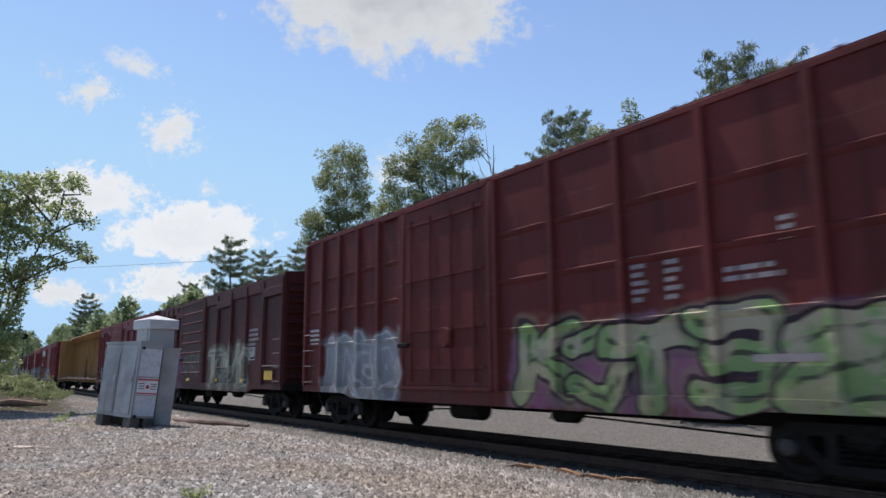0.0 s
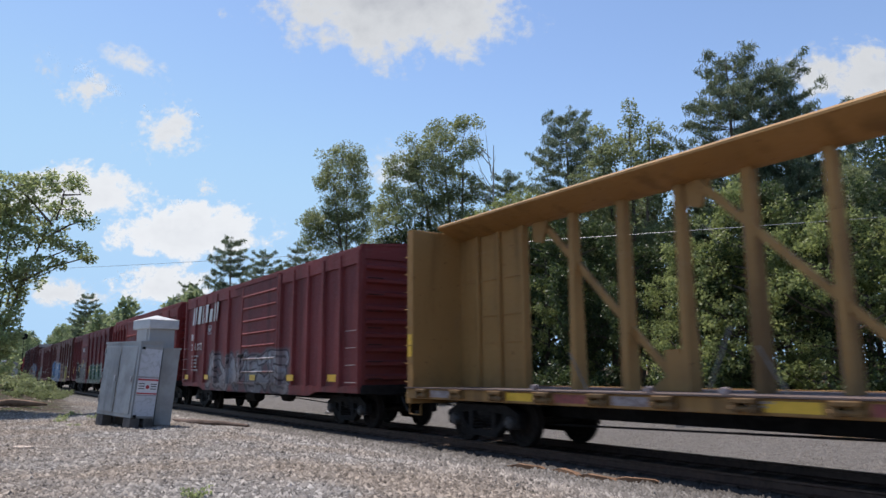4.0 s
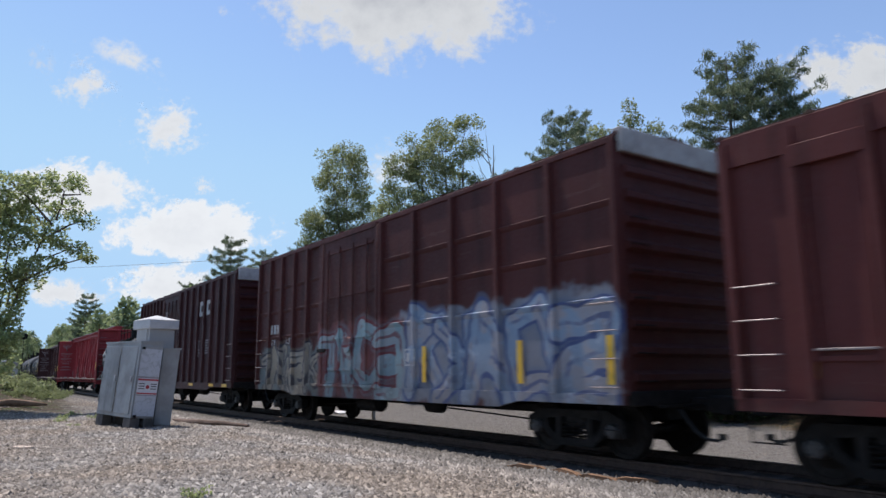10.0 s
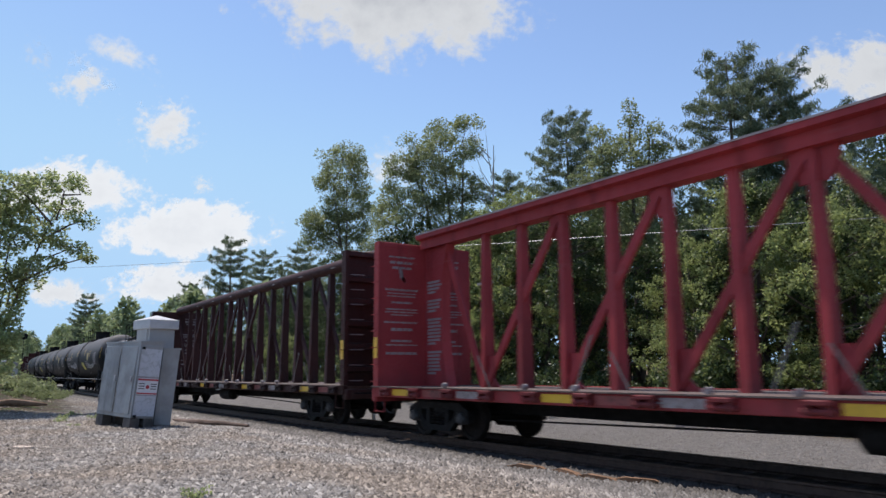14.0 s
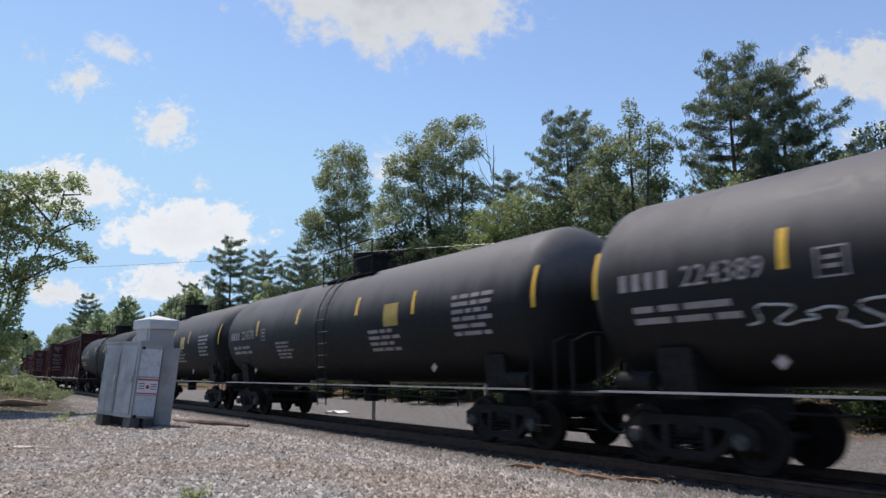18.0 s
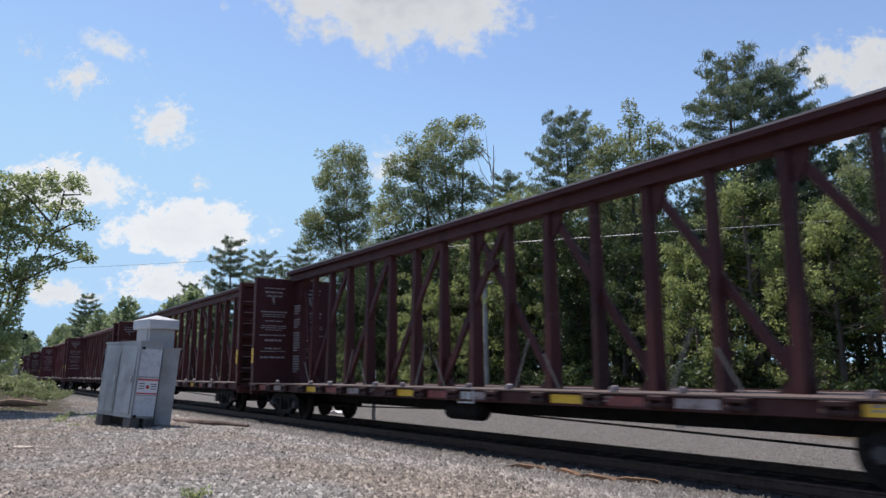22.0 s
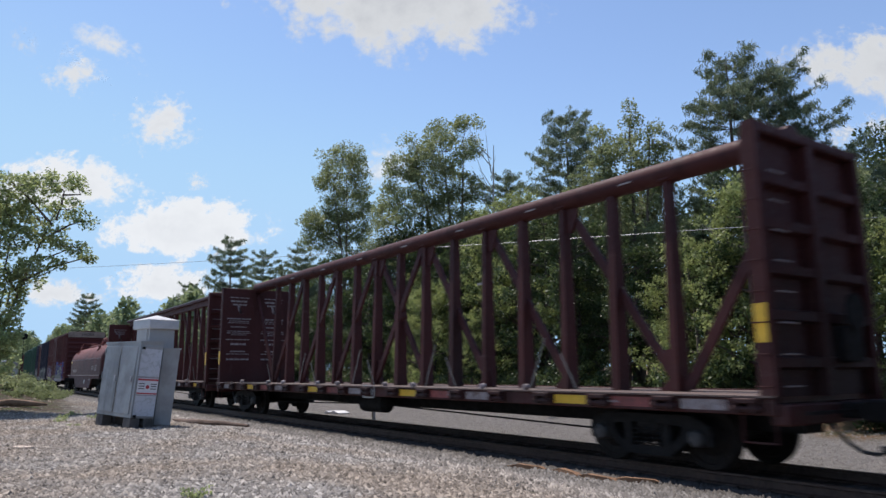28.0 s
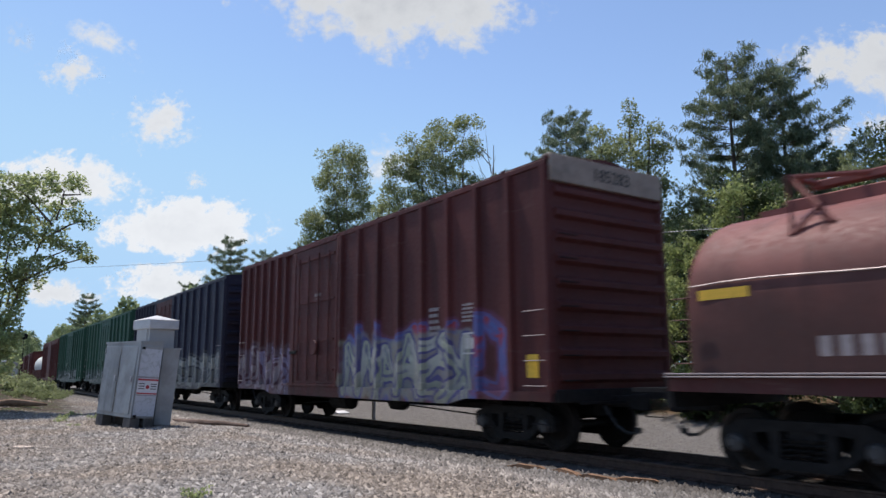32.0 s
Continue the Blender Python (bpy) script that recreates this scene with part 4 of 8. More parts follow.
def build_gear():
    g = {}
    outer = [(-1.12, 0.36), (-1.12, 0.62), (-0.80, 0.77), (0.80, 0.77), (1.12, 0.62), (1.12, 0.36), (1.04, 0.36), (1.03, 0.54), (0.75, 0.54), (0.73, 0.40), (0.42, 0.17), (-0.42, 0.17), (-0.73, 0.40), (-0.75, 0.54), (-1.03, 0.54), (-1.04, 0.36)]
    holes = [[(k * a, b) for a, b in ((0.42, 0.33), (0.62, 0.48), (0.64, 0.60), (0.42, 0.63))] for k in (-1, 1)]
    holes.append([(-0.29, 0.29), (0.29, 0.29), (0.29, 0.64), (-0.29, 0.64)])
    side = Mesh().prism_holes(outer, holes, -0.085, 0.085)
    g["sideframe"] = side.data("sideframe", STEEL_DARK)
    pts = [(0.075 * math.cos(a), 0.075 * math.sin(a), 0.29 + 0.30 * a / (9 * math.pi)) for a in np.linspace(0, 9 * math.pi, 46)]
    g["spring"] = Mesh().tube(pts, 0.017, 4).data("spring", STEEL_DARK)
    cap = Mesh().lathe_y([(-0.16, 0.05), (-0.155, 0.10), (-0.12, 0.125), (0.06, 0.125)], 0, 0, 14)
    for k in range(3):
        a = k * 2.094
        cap.lathe_y([(-0.185, 0.018), (-0.15, 0.018)], 0.062 * math.cos(a), 0.062 * math.sin(a), 6)
    g["bearing_cap"] = cap.data("bearing_cap", CAP_STEEL)
    bol = Mesh().box(-0.22, 0.22, -1.05, 1.05, 0.48, 0.70, 0.03)
    bol.lathe_y([(-0.2, 0.02), (0.2, 0.02)], 0, 0.5, 8)
    bol.box(-0.5, 0.5, -0.12, 0.12, 0.38, 0.48)
    for k in (-1, 1):
        for j in (-1, 1):
            bol.box(k * 0.42 - 0.03, k * 0.42 + 0.03, j * 0.62 - 0.18, j * 0.62 + 0.18, 0.3, 0.46)
    g["truck"] = bol.data("truck", STEEL_DARK)
    ws = Mesh().lathe_y([(-0.98, 0.075), (0.98, 0.075)], 0, 0, 10)
    for k in (-1, 1):
        r = WHEEL_R
        prof = [(0.815, 0.12), (0.80, 0.20), (0.765, 0.26), (0.785, 0.36), (0.815, 0.375), (0.815, r - 0.012), (0.80, r), (0.71, r + 0.002), (0.695, r + 0.027), (0.675, r + 0.02), (0.672, 0.375), (0.70, 0.36), (0.72, 0.26), (0.70, 0.20), (0.69, 0.12)]
        ws.lathe_y([(k * a, b) for a, b in prof], 0, 0, 40)
    g["wheelset"] = ws.data("wheelset", WHEEL_STEEL)
    tread = Mesh()
    for k in (-1, 1):
        tread.lathe_y([(k * 0.798, WHEEL_R + 0.0015), (k * 0.712, WHEEL_R + 0.0035)], 0, 0, 40)
        del tread.f[-2:]
        tread.lathe_y([(k * 0.8165, 0.385), (k * 0.8168, WHEEL_R - 0.014)], 0, 0, 40)
        del tread.f[-2:]
    g["tread"] = tread.data("tread", TREAD)
    c = Mesh().box(-0.45, 0.25, -0.11, 0.11, 0.78, 0.98, 0.02).box(0.2, 0.46, -0.16, 0.09, 0.74, 1.02, 0.03).box(0.40, 0.62, -0.16, -0.06, 0.74, 1.02, 0.02)
    c.box(0.05, 0.1, -1.2, -0.1, 0.86, 0.9)
    g["coupler"] = c.data("coupler", STEEL_DARK)
    pts = [(0.0, -0.30, 0.80), (0.12, -0.31, 0.66), (0.28, -0.31, 0.48), (0.45, -0.30, 0.38), (0.62, -0.28, 0.36), (0.72, -0.28, 0.40)]
    g["air_hose"] = Mesh().tube(pts, 0.026, 7).box(0.66, 0.76, -0.32, -0.24, 0.38, 0.47).data("air_hose", HOSE)
    return g


GEAR = build_gear()
WHEELSETS = []


def add_running_gear(car, half_truck, half_body, reach):
    for s in (-1, 1):
        tr = part("truck", GEAR["truck"], None, car, "black cast-steel truck with two axles" if s > 0 else "", pose(s * half_truck, 0, 0))
        for k in (-1, 1):
            turn = 0 if k < 0 else 180
            part("sideframe", GEAR["sideframe"], None, tr, at=pose(0, k * 1.0, 0, 0, 0, turn))
            for x in (-0.19, 0.0, 0.19) if k < 0 else ():
                part("spring", GEAR["spring"], None, tr, at=pose(x, k * 1.0, 0))
            for x in (-0.889, 0.889):
                part("bearing_cap", GEAR["bearing_cap"], None, tr, at=pose(x, k * 1.0, WHEEL_R, 0, 0, turn))
        for x in (-0.889, 0.889):
            ws = part("wheelset", GEAR["wheelset"], None, tr, at=pose(x, 0, WHEEL_R))
            WHEELSETS.append((ws, car, x))
        part("coupler", GEAR["coupler"], None, car, at=pose(s * (half_body + reach - 0.5), 0, 0, 0, 0, 0 if s > 0 else 180))
        part("air_hose", GEAR["air_hose"], None, car, at=pose(s * (half_body + reach - 0.72), 0, 0, 0, 0, 0 if s > 0 else 180))


# ---- lettering ----
TEXTS = {}


def letters(car, words, x, y, z, size, mat, name="lettering", wide=1.0, flat=90):
    """Raised lettering in the built-in font; x, z is its lower start."""
    if words not in TEXTS:
        cu = bpy.data.curves.new("lettering", "FONT")
        cu.body, cu.extrude, cu.resolution_u = words, 0.004, 2
        tmp = new("lettering", cu)
        bpy.context.view_layer.update()
        TEXTS[words] = bpy.data.meshes.new_from_object(tmp.evaluated_get(bpy.context.evaluated_depsgraph_get()))
        bpy.data.objects.remove(tmp)
        bpy.data.curves.remove(cu)
    me = TEXTS[words].copy()
    me.materials.clear()
    me.materials.append(mat)
    ob = new(name, me)
    ob.parent = car
    ob.matrix_basis = pose(x, y, z, flat) @ Matrix.Diagonal((size * wide, size, 1, 1))
    return ob


def bars(car, rows, x, y, z, w, h, mat, name="lettering", seed=1, gap=0.45):
    """Lines of writing that cannot be read, as plain bars: rows of words between x and x + w, down from z."""
    rng = random.Random(seed)
    m, dz = Mesh(), h / rows
    for r in range(rows):
        q, end = 0.0, w * rng.uniform(0.6, 1.0)
        while q < end:
            k = min(rng.uniform(0.12, 0.4) * w, end - q)
            m.box(x + q, x + q + k, y - 0.004, y, z - (r + 1 - gap) * dz, z - r * dz)
            q += k + 0.05 * w
    return part(name, m, mat, car)


def block_word(car, count, x, y, z, w, h, mat, name="lettering"):
    """A name as a row of plain blocks."""
    m, k = Mesh(), w / count
    for i in range(count):
        m.box(x + i * k, x + i * k + k * 0.62, y - 0.004, y, z, z + h)
    return part(name, m, mat, car)


def patch(car, x, z, w, h, y, mat=None, name="reflector"):
    return part(name, Mesh().box(x, x + w, y - 0.004, y, z, z + h), mat or YELLOW, car)


def frame_label(car, x, z, w, h, y):
    """A stencilled box of notes: a pale outline with bars in it."""
    m, e = Mesh(), w * 0.06
    m.box(x, x + w, y - 0.004, y, z, z + e).box(x, x + w, y - 0.004, y, z + h - e, z + h)
    m.box(x, x + e, y - 0.004, y, z + e, z + h - e).box(x + w - e, x + w, y - 0.004, y, z + e, z + h - e)
    m.box(x + w * 0.2, x + w * 0.45, y - 0.004, y, z + h * 0.25, z + h * 0.75).box(x + w * 0.55, x + w * 0.8, y - 0.004, y, z + h * 0.25, z + h * 0.75)
    part("label_plate", m, WHITE, car)


def scribble(car, x0, x1, z, high, loops, mat, y=-1.512):
    """A thin sprayed tag: one looping line on a flat side."""
    pts = []
    for i in range(50):
        t = i / 49
        pts.append((x0 + (x1 - x0) * t + 0.06 * math.sin(loops * 6.28 * t), y, z + high * (0.5 + 0.5 * math.cos(loops * 6.28 * t) * (0.6 + 0.4 * math.sin(7 * t)))))
    part("scrawl", Mesh().tube(pts, 0.012, 4), mat, car, "pale sprayed scribble")


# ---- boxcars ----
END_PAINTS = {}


def end_paint(paint, soot_shade=0.45):
    """The same paint on a car's end: brake dust and dirt low down, with the end's shade painted in."""
    key = (paint.name, soot_shade)
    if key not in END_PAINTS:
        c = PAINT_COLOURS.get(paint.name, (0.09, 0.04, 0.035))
        END_PAINTS[key] = rail_paint(paint.name + "_darkened", c, soot_shade=soot_shade)
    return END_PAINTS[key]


def boxcar(label, length, eave, paint, posts=(7, 7), door=(-1.6, 1.5), door_style="ribs", header=True, waffle=(), roof=None, end=None, door_paint=None, plug=False, ledge=False, ladder_rungs=4, lintels=False):
    """A boxcar with its front towards +x. posts: how many on each side of the door."""
    car = thing("boxcar", label, "railway car", "cars of the freight train")
    hl, zs, w = length / 2, 0.92, 1.50
    roof, end = roof or paint, end or paint
    part("floor", Mesh().box(-hl + 0.05, hl - 0.05, -w + 0.06, w - 0.06, 0.95, 1.1), STEEL_DARK, car)
    d0, d1 = door
    for s in (-1, 1):
        y0, y1 = (-w, -w + 0.05) if s < 0 else (w - 0.05, w)
        part("side_wall", Mesh().box(-hl, hl, y0, y1, 1.04, eave), paint, car)
        t = hl - 3.0
        sill = [(-hl, 1.06), (hl, 1.06), (hl, 0.90), (t + 0.55, 0.90), (t, 0.78), (-t, 0.78), (-t - 0.55, 0.90), (-hl, 0.90)]
        part("side_sill", Mesh().prism(sill, s * (w + 0.035) - 0.035, s * (w + 0.035) + 0.035), paint, car)
        part("top_chord", Mesh().box(-hl, hl, s * (w - 0.01) - 0.04, s * (w - 0.01) + 0.04, eave - 0.10, eave + 0.004, 0.01), paint, car)
        if header:
            part("header_band", Mesh().box(-hl, d0 - 0.3, s * (w + 0.03) - 0.03, s * (w + 0.03) + 0.03, eave - 0.42, eave - 0.1), paint, car)
            part("header_band", Mesh().box(d1 + 0.3, hl, s * (w + 0.03) - 0.03, s * (w + 0.03) + 0.03, eave - 0.42, eave - 0.1), paint, car)
        spans = ((-hl + 0.05, d0 - 0.22, posts[0]), (d1 + 0.22, hl - 0.05, posts[1]))
        if s > 0:
            spans = ((-hl + 0.05, hl - 0.05, 9),)
        for a, b, k in spans:
            for i in range(k):
                px = a + (b - a) * i / (k - 1)
                prof = [(px - 0.085, s * w), (px - 0.06, s * (w + 0.095)), (px + 0.06, s * (w + 0.095)), (px + 0.085, s * w)]
                part("side_post", Mesh().prism(prof, 1.04, eave - 0.1, "z"), paint, car)
                if waffle and s < 0 and i < k - 1:
                    step = (b - a) / (k - 1)
                    for zz in waffle:
                        part("cross_rib", Mesh().prism([(-w, zz - 0.07), (-w - 0.045, zz), (-w - 0.045, zz + 0.03), (-w, zz + 0.05)], px + 0.09, px + step - 0.09, "x"), paint, car)
        if s < 0:
            dp = door_paint or paint
            dy = -w - 0.055
            leaf = part("door", Mesh().box(d0, d1, dy - 0.03, dy + 0.03, 1.12, eave - 0.16, 0.012), dp, car)
            part("door_rail", Mesh().box(d0 - 1.0, d1 + 0.1, dy - 0.055, dy + 0.05, eave - 0.16, eave - 0.06), paint, car)
            part("door_rail", Mesh().box(d0 - 1.0, d1 + 0.1, dy - 0.06, dy + 0.05, 1.05, 1.12), paint, car)
            for e in (d0 - 0.07, d1 + 0.07):
                part("door_post", Mesh().box(e - 0.07, e + 0.07, -w - 0.11, -w, 1.04, eave - 0.1, 0.015), paint, car)
            if door_style == "ribs" or door_style == "fine_ribs":
                k = 7 if door_style == "ribs" else 15
                for i in range(k):
                    zz = 1.45 + (eave - 2.0) * i / (k - 1)
                    hgt = 0.05 if k == 7 else 0.035
                    part("door_rib", Mesh().prism([(dy - 0.03, zz - hgt), (dy - 0.075, zz), (dy - 0.03, zz + hgt)], d0 + 0.08, d1 - 0.08, "x"), dp, leaf)
            elif door_style == "three":
                for zz in (1.9, 2.75, 3.55):
                    part("door_rib", Mesh().prism([(dy - 0.03, zz - 0.06), (dy - 0.08, zz), (dy - 0.03, zz + 0.06)], d0 + 0.06, d1 - 0.06, "x"), dp, leaf)
            else:
                for zz in (1.5, 2.3, 3.4, eave - 0.5):
                    part("door_rib", Mesh().box(d0 + 0.06, d1 - 0.06, dy - 0.06, dy - 0.03, zz - 0.035, zz + 0.035), dp, leaf)
                for px in np.linspace(d0 + 0.35, d1 - 0.35, 4):
                    part("lock_bar", Mesh().tube([(px, dy - 0.07, 1.2), (px, dy - 0.07, eave - 0.4)], 0.022, 6), dp, leaf)
                part("lock_wheel", Mesh().lathe_y([(dy - 0.14, 0.2), (dy - 0.1, 0.21), (dy - 0.08, 0.16)], (d0 + d1) / 2 + 0.2, 2.1, 14), dp, leaf)
            part("door_latch", Mesh().box(d0 - 0.2, d0 + 0.25, dy - 0.10, dy - 0.03, 1.95, 2.05, 0.015), STEEL_DARK, leaf)
        if lintels and s < 0:
            for a, b, k in spans:
                step = (b - a) / (k - 1)
                for i in (1, 3) if a > 0 else (1, 4):
                    px = a + step * i
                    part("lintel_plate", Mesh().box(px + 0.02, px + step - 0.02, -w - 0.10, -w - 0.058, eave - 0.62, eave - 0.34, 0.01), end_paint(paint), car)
                    part("panel_frame", Mesh().box(px + 0.09, px + 0.16, -w - 0.05, -w, 1.5, eave - 0.62).box(px + step - 0.16, px + step - 0.09, -w - 0.05, -w, 1.5, eave - 0.62).box(px + 0.16, px + step - 0.16, -w - 0.05, -w, 1.5, 1.56), paint, car)
                    part("step_ledge", Mesh().box(px + 0.1, px + step - 0.1, -w - 0.085, -w, 1.62, 1.65, 0.006), RUNG, car)
        if ledge and s < 0:
            for px in (-hl * 0.72, -hl * 0.2, hl * 0.3, hl * 0.72):
                part("step_ledge", Mesh().box(px, px + 0.7, -w - 0.10, -w, 1.72, 1.76, 0.01), BARE, car)
        for px in (-hl + 0.08, hl - 0.62):
            for i in range(ladder_rungs):
                zz = 1.16 + 0.43 * i
                part("ladder_rung", Mesh().tube([(px, s * (w + 0.03), zz), (px, s * (w + 0.11), zz), (px + 0.54, s * (w + 0.11), zz), (px + 0.54, s * (w + 0.03), zz)], 0.010, 5), RUNG if s < 0 else paint, car)
            part("sill_step", Mesh().tube([(px + 0.04, s * w, 0.92), (px + 0.04, s * w, 0.52), (px + 0.48, s * w, 0.52), (px + 0.48, s * w, 0.92)], 0.016, 5), STEEL_DARK, car)
    for s in (-1, 1):
        poly, k = [], 9
        for i in range(k):
            z0 = 1.1 + (eave - 0.35 - 1.1) * i / k
            dz = (eave - 0.35 - 1.1) / k
            poly += [(s * hl, z0), (s * (hl + 0.02), z0 + dz * 0.25), (s * (hl + 0.11), z0 + dz * 0.4), (s * (hl + 0.11), z0 + dz * 0.62), (s * (hl + 0.02), z0 + dz * 0.78)]
        poly += [(s * hl, eave - 0.3), (s * (hl - 0.06), eave - 0.3), (s * (hl - 0.06), 1.1)]
        # front end only: darker paint stands for its shade away from the sun
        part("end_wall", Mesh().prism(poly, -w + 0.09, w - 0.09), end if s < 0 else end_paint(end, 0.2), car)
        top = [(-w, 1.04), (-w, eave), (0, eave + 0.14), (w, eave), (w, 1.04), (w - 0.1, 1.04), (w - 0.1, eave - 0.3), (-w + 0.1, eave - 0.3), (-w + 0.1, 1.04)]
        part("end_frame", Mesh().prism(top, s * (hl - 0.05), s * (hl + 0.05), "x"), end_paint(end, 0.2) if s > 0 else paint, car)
        part("end_sill", Mesh().box(s * hl - 0.09, s * hl + 0.09, -w, w, 0.88, 1.1, 0.02), STEEL_DARK, car)
        for i in range(7):
            zz = 1.25 + 0.42 * i
            part("end_rung", Mesh().tube([(s * (hl + 0.14), s * -1.38, zz), (s * (hl + 0.14), s * -0.95, zz)], 0.012, 5), STEEL_DARK, car)
    r = [(-w - 0.015, eave - 0.005), (-w - 0.015, eave + 0.03), (0, eave + 0.17), (w + 0.015, eave + 0.03), (w + 0.015, eave - 0.005), (0, eave + 0.12)]
    part("roof", Mesh().prism(r, -hl - 0.07, hl + 0.07, "x"), roof, car)
    k = int(length / 1.15)
    for i in range(k + 1):
        px = -hl + length * i / k
        part("roof_seam", Mesh().prism([(-w - 0.03, eave + 0.012), (-w - 0.03, eave + 0.055), (0, eave + 0.205), (w + 0.03, eave + 0.055), (w + 0.03, eave + 0.012), (0, eave + 0.14)], px - 0.045, px + 0.045, "x"), roof, car)
    under = Mesh().box(-hl + 0.3, hl - 0.3, -0.22, 0.22, 0.62, 0.95)
    for px in np.linspace(-hl + 3.4, hl - 3.4, 6):
        part("crossbearer", Mesh().box(px - 0.06, px + 0.06, -w + 0.05, w - 0.05, 0.78, 0.95), STEEL_DARK, car)
    part("centre_sill", under, STEEL_DARK, car)
    part("air_reservoir", Mesh().lathe_x([(-1.9, 0.1), (-1.85, 0.2), (-0.9, 0.2), (-0.85, 0.1)], -0.75, 0.62, 14), STEEL_DARK, car)
    part("brake_cylinder", Mesh().lathe_x([(1.1, 0.12), (1.1, 0.17), (1.6, 0.17), (1.75, 0.05)], -0.6, 0.66, 12), STEEL_DARK, car)
    part("brake_rod", Mesh().tube([(1.7, -0.55, 0.62), (hl - 2.6, -0.3, 0.45)], 0.018, 5), STEEL_DARK, car)
    part("brake_rod", Mesh().tube([(-1.9, -0.55, 0.62), (-hl + 2.6, -0.3, 0.45)], 0.018, 5), STEEL_DARK, car)
    add_running_gear(car, hl - 1.58, hl, 0.72)
    return car


# ---- centre-beam flat cars ----
RUST_END = rail_paint("rusted_bulkhead_steel", (0.15, 0.075, 0.04), rust=0.9, soot_shade=0.4)


def centre_beam(label, length, top, paint, style="plate", half=True):
    """A centre-beam flat car: a spine truss over a narrow deck between two bulkheads.
    style: plate (flanged chord, a plate at each end of the spine), open (flanged chord, no plates),
    tube (round chord, no plates) or broad (wide flat chord, long panelled end plates)."""
    car = thing("centre_beam_flat_car", label, "railway car", "cars of the freight train")
    hl, w, bay = length / 2, 1.36, 1.26
    # darker copy of the paint; on the bulkheads' outsides it carries their shade
    sp, dark_paint = paint, end_paint(paint)
    outer = RUST_END if style == "broad" else dark_paint
    part("deck", Mesh().box(-hl + 0.25, hl - 0.25, -w + 0.02, w - 0.02, 0.98, 1.07), DECK_WOOD, car)
    for s in (-1, 1):
        part("side_sill", Mesh().box(-hl, hl, s * w - 0.05, s * w + 0.05, 0.84, 1.06, 0.012), sp, car)
        part("sill_flange", Mesh().box(-hl, hl, s * (w + 0.02) - 0.09, s * (w + 0.02) + 0.09, 1.062, 1.085), DECK_WOOD if s < 0 else sp, car)
        px = -hl + 0.55
        while px < hl - 0.4:
            winch = Mesh().box(px, px + 0.34, s * (w + 0.12) - 0.07, s * (w + 0.12) + 0.07, 0.99, 1.055, 0.012)
            winch.box(px + 0.02, px + 0.07, s * (w + 0.12) - 0.06, s * (w + 0.12) + 0.06, 0.87, 0.99).box(px + 0.27, px + 0.32, s * (w + 0.12) - 0.06, s * (w + 0.12) + 0.06, 0.87, 0.99)
            winch.tube([(px - 0.03, s * (w + 0.13), 0.92), (px + 0.38, s * (w + 0.13), 0.92)], 0.04, 8)
            part("strap_winch", winch, dark_paint if s < 0 else sp, car)
            px += 1.26
    for s in (-1, 1):
        x0, x1 = (hl - 0.22, hl) if s > 0 else (-hl, -hl + 0.22)
        xi = x0 if s > 0 else x1
        bulk = part("bulkhead", Mesh().box(min(xi + s * 0.006, xi + s * 0.04), max(xi + s * 0.006, xi + s * 0.04), -w + 0.05, w - 0.05, 1.06, top - 0.04), paint, car)
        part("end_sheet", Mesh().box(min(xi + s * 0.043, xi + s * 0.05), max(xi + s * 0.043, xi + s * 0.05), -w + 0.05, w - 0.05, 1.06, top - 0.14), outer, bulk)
        for k in (-1, 1):
            part("corner_post", Mesh().prism([(x0, 0.86), (x1, 0.86), (x1, top), (x0 + (0.03 if s > 0 else 0), top), (x0, top - 0.3)], k * (w - 0.02) - 0.05, k * (w - 0.02) + 0.06), paint, bulk)
        part("top_beam", Mesh().box(x0, x1, -w + 0.04, w - 0.04, top - 0.14, top + 0.002, 0.015), paint, bulk)
        part("mid_post", Mesh().box(x0 + (0.045 if s > 0 else 0), x1 - (0 if s > 0 else 0.045), -0.09, 0.09, 1.06, top - 0.15), outer if s > 0 else paint, bulk)
        for i in range(5):
            zz = 1.5 + i * (top - 1.9) / 4.6
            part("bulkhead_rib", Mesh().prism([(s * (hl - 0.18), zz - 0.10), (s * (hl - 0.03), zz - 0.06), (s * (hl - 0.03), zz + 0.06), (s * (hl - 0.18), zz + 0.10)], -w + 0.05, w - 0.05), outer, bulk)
        for i in range(8):
            zz = 1.2 + 0.4 * i
            part("end_rung", Mesh().tube([(s * (hl + 0.06), -1.25, zz), (s * (hl + 0.06), -0.85, zz)], 0.012, 5), RUNG, bulk)
            part("grab_iron", Mesh().tube([(s * (hl - 0.03), -w - 0.05, zz), (s * (hl - 0.03), -w - 0.11, zz), (s * (hl - 0.20), -w - 0.11, zz), (s * (hl - 0.20), -w - 0.05, zz)], 0.010, 5), paint, bulk)
        part("brake_gear", Mesh().box(s * (hl + 0.02) - 0.06, s * (hl + 0.02) + 0.10, 0.25, 0.75, 1.5, 2.0, 0.03).lathe_x([(s * (hl + 0.14), 0.26), (s * (hl + 0.17), 0.26)], 0.5, 2.2, 16), STEEL_DARK, bulk)
        part("end_sill", Mesh().box(s * hl - 0.12, s * hl + 0.12, -w, w, 0.72, 0.98, 0.02), sp, car)
        part("sill_step", Mesh().tube([(s * (hl - 0.05), -w, 0.86), (s * (hl - 0.05), -w, 0.5), (s * (hl - 0.5), -w, 0.5), (s * (hl - 0.5), -w, 0.86)], 0.018, 5), sp, car)
        inner = s * (hl - 0.22)
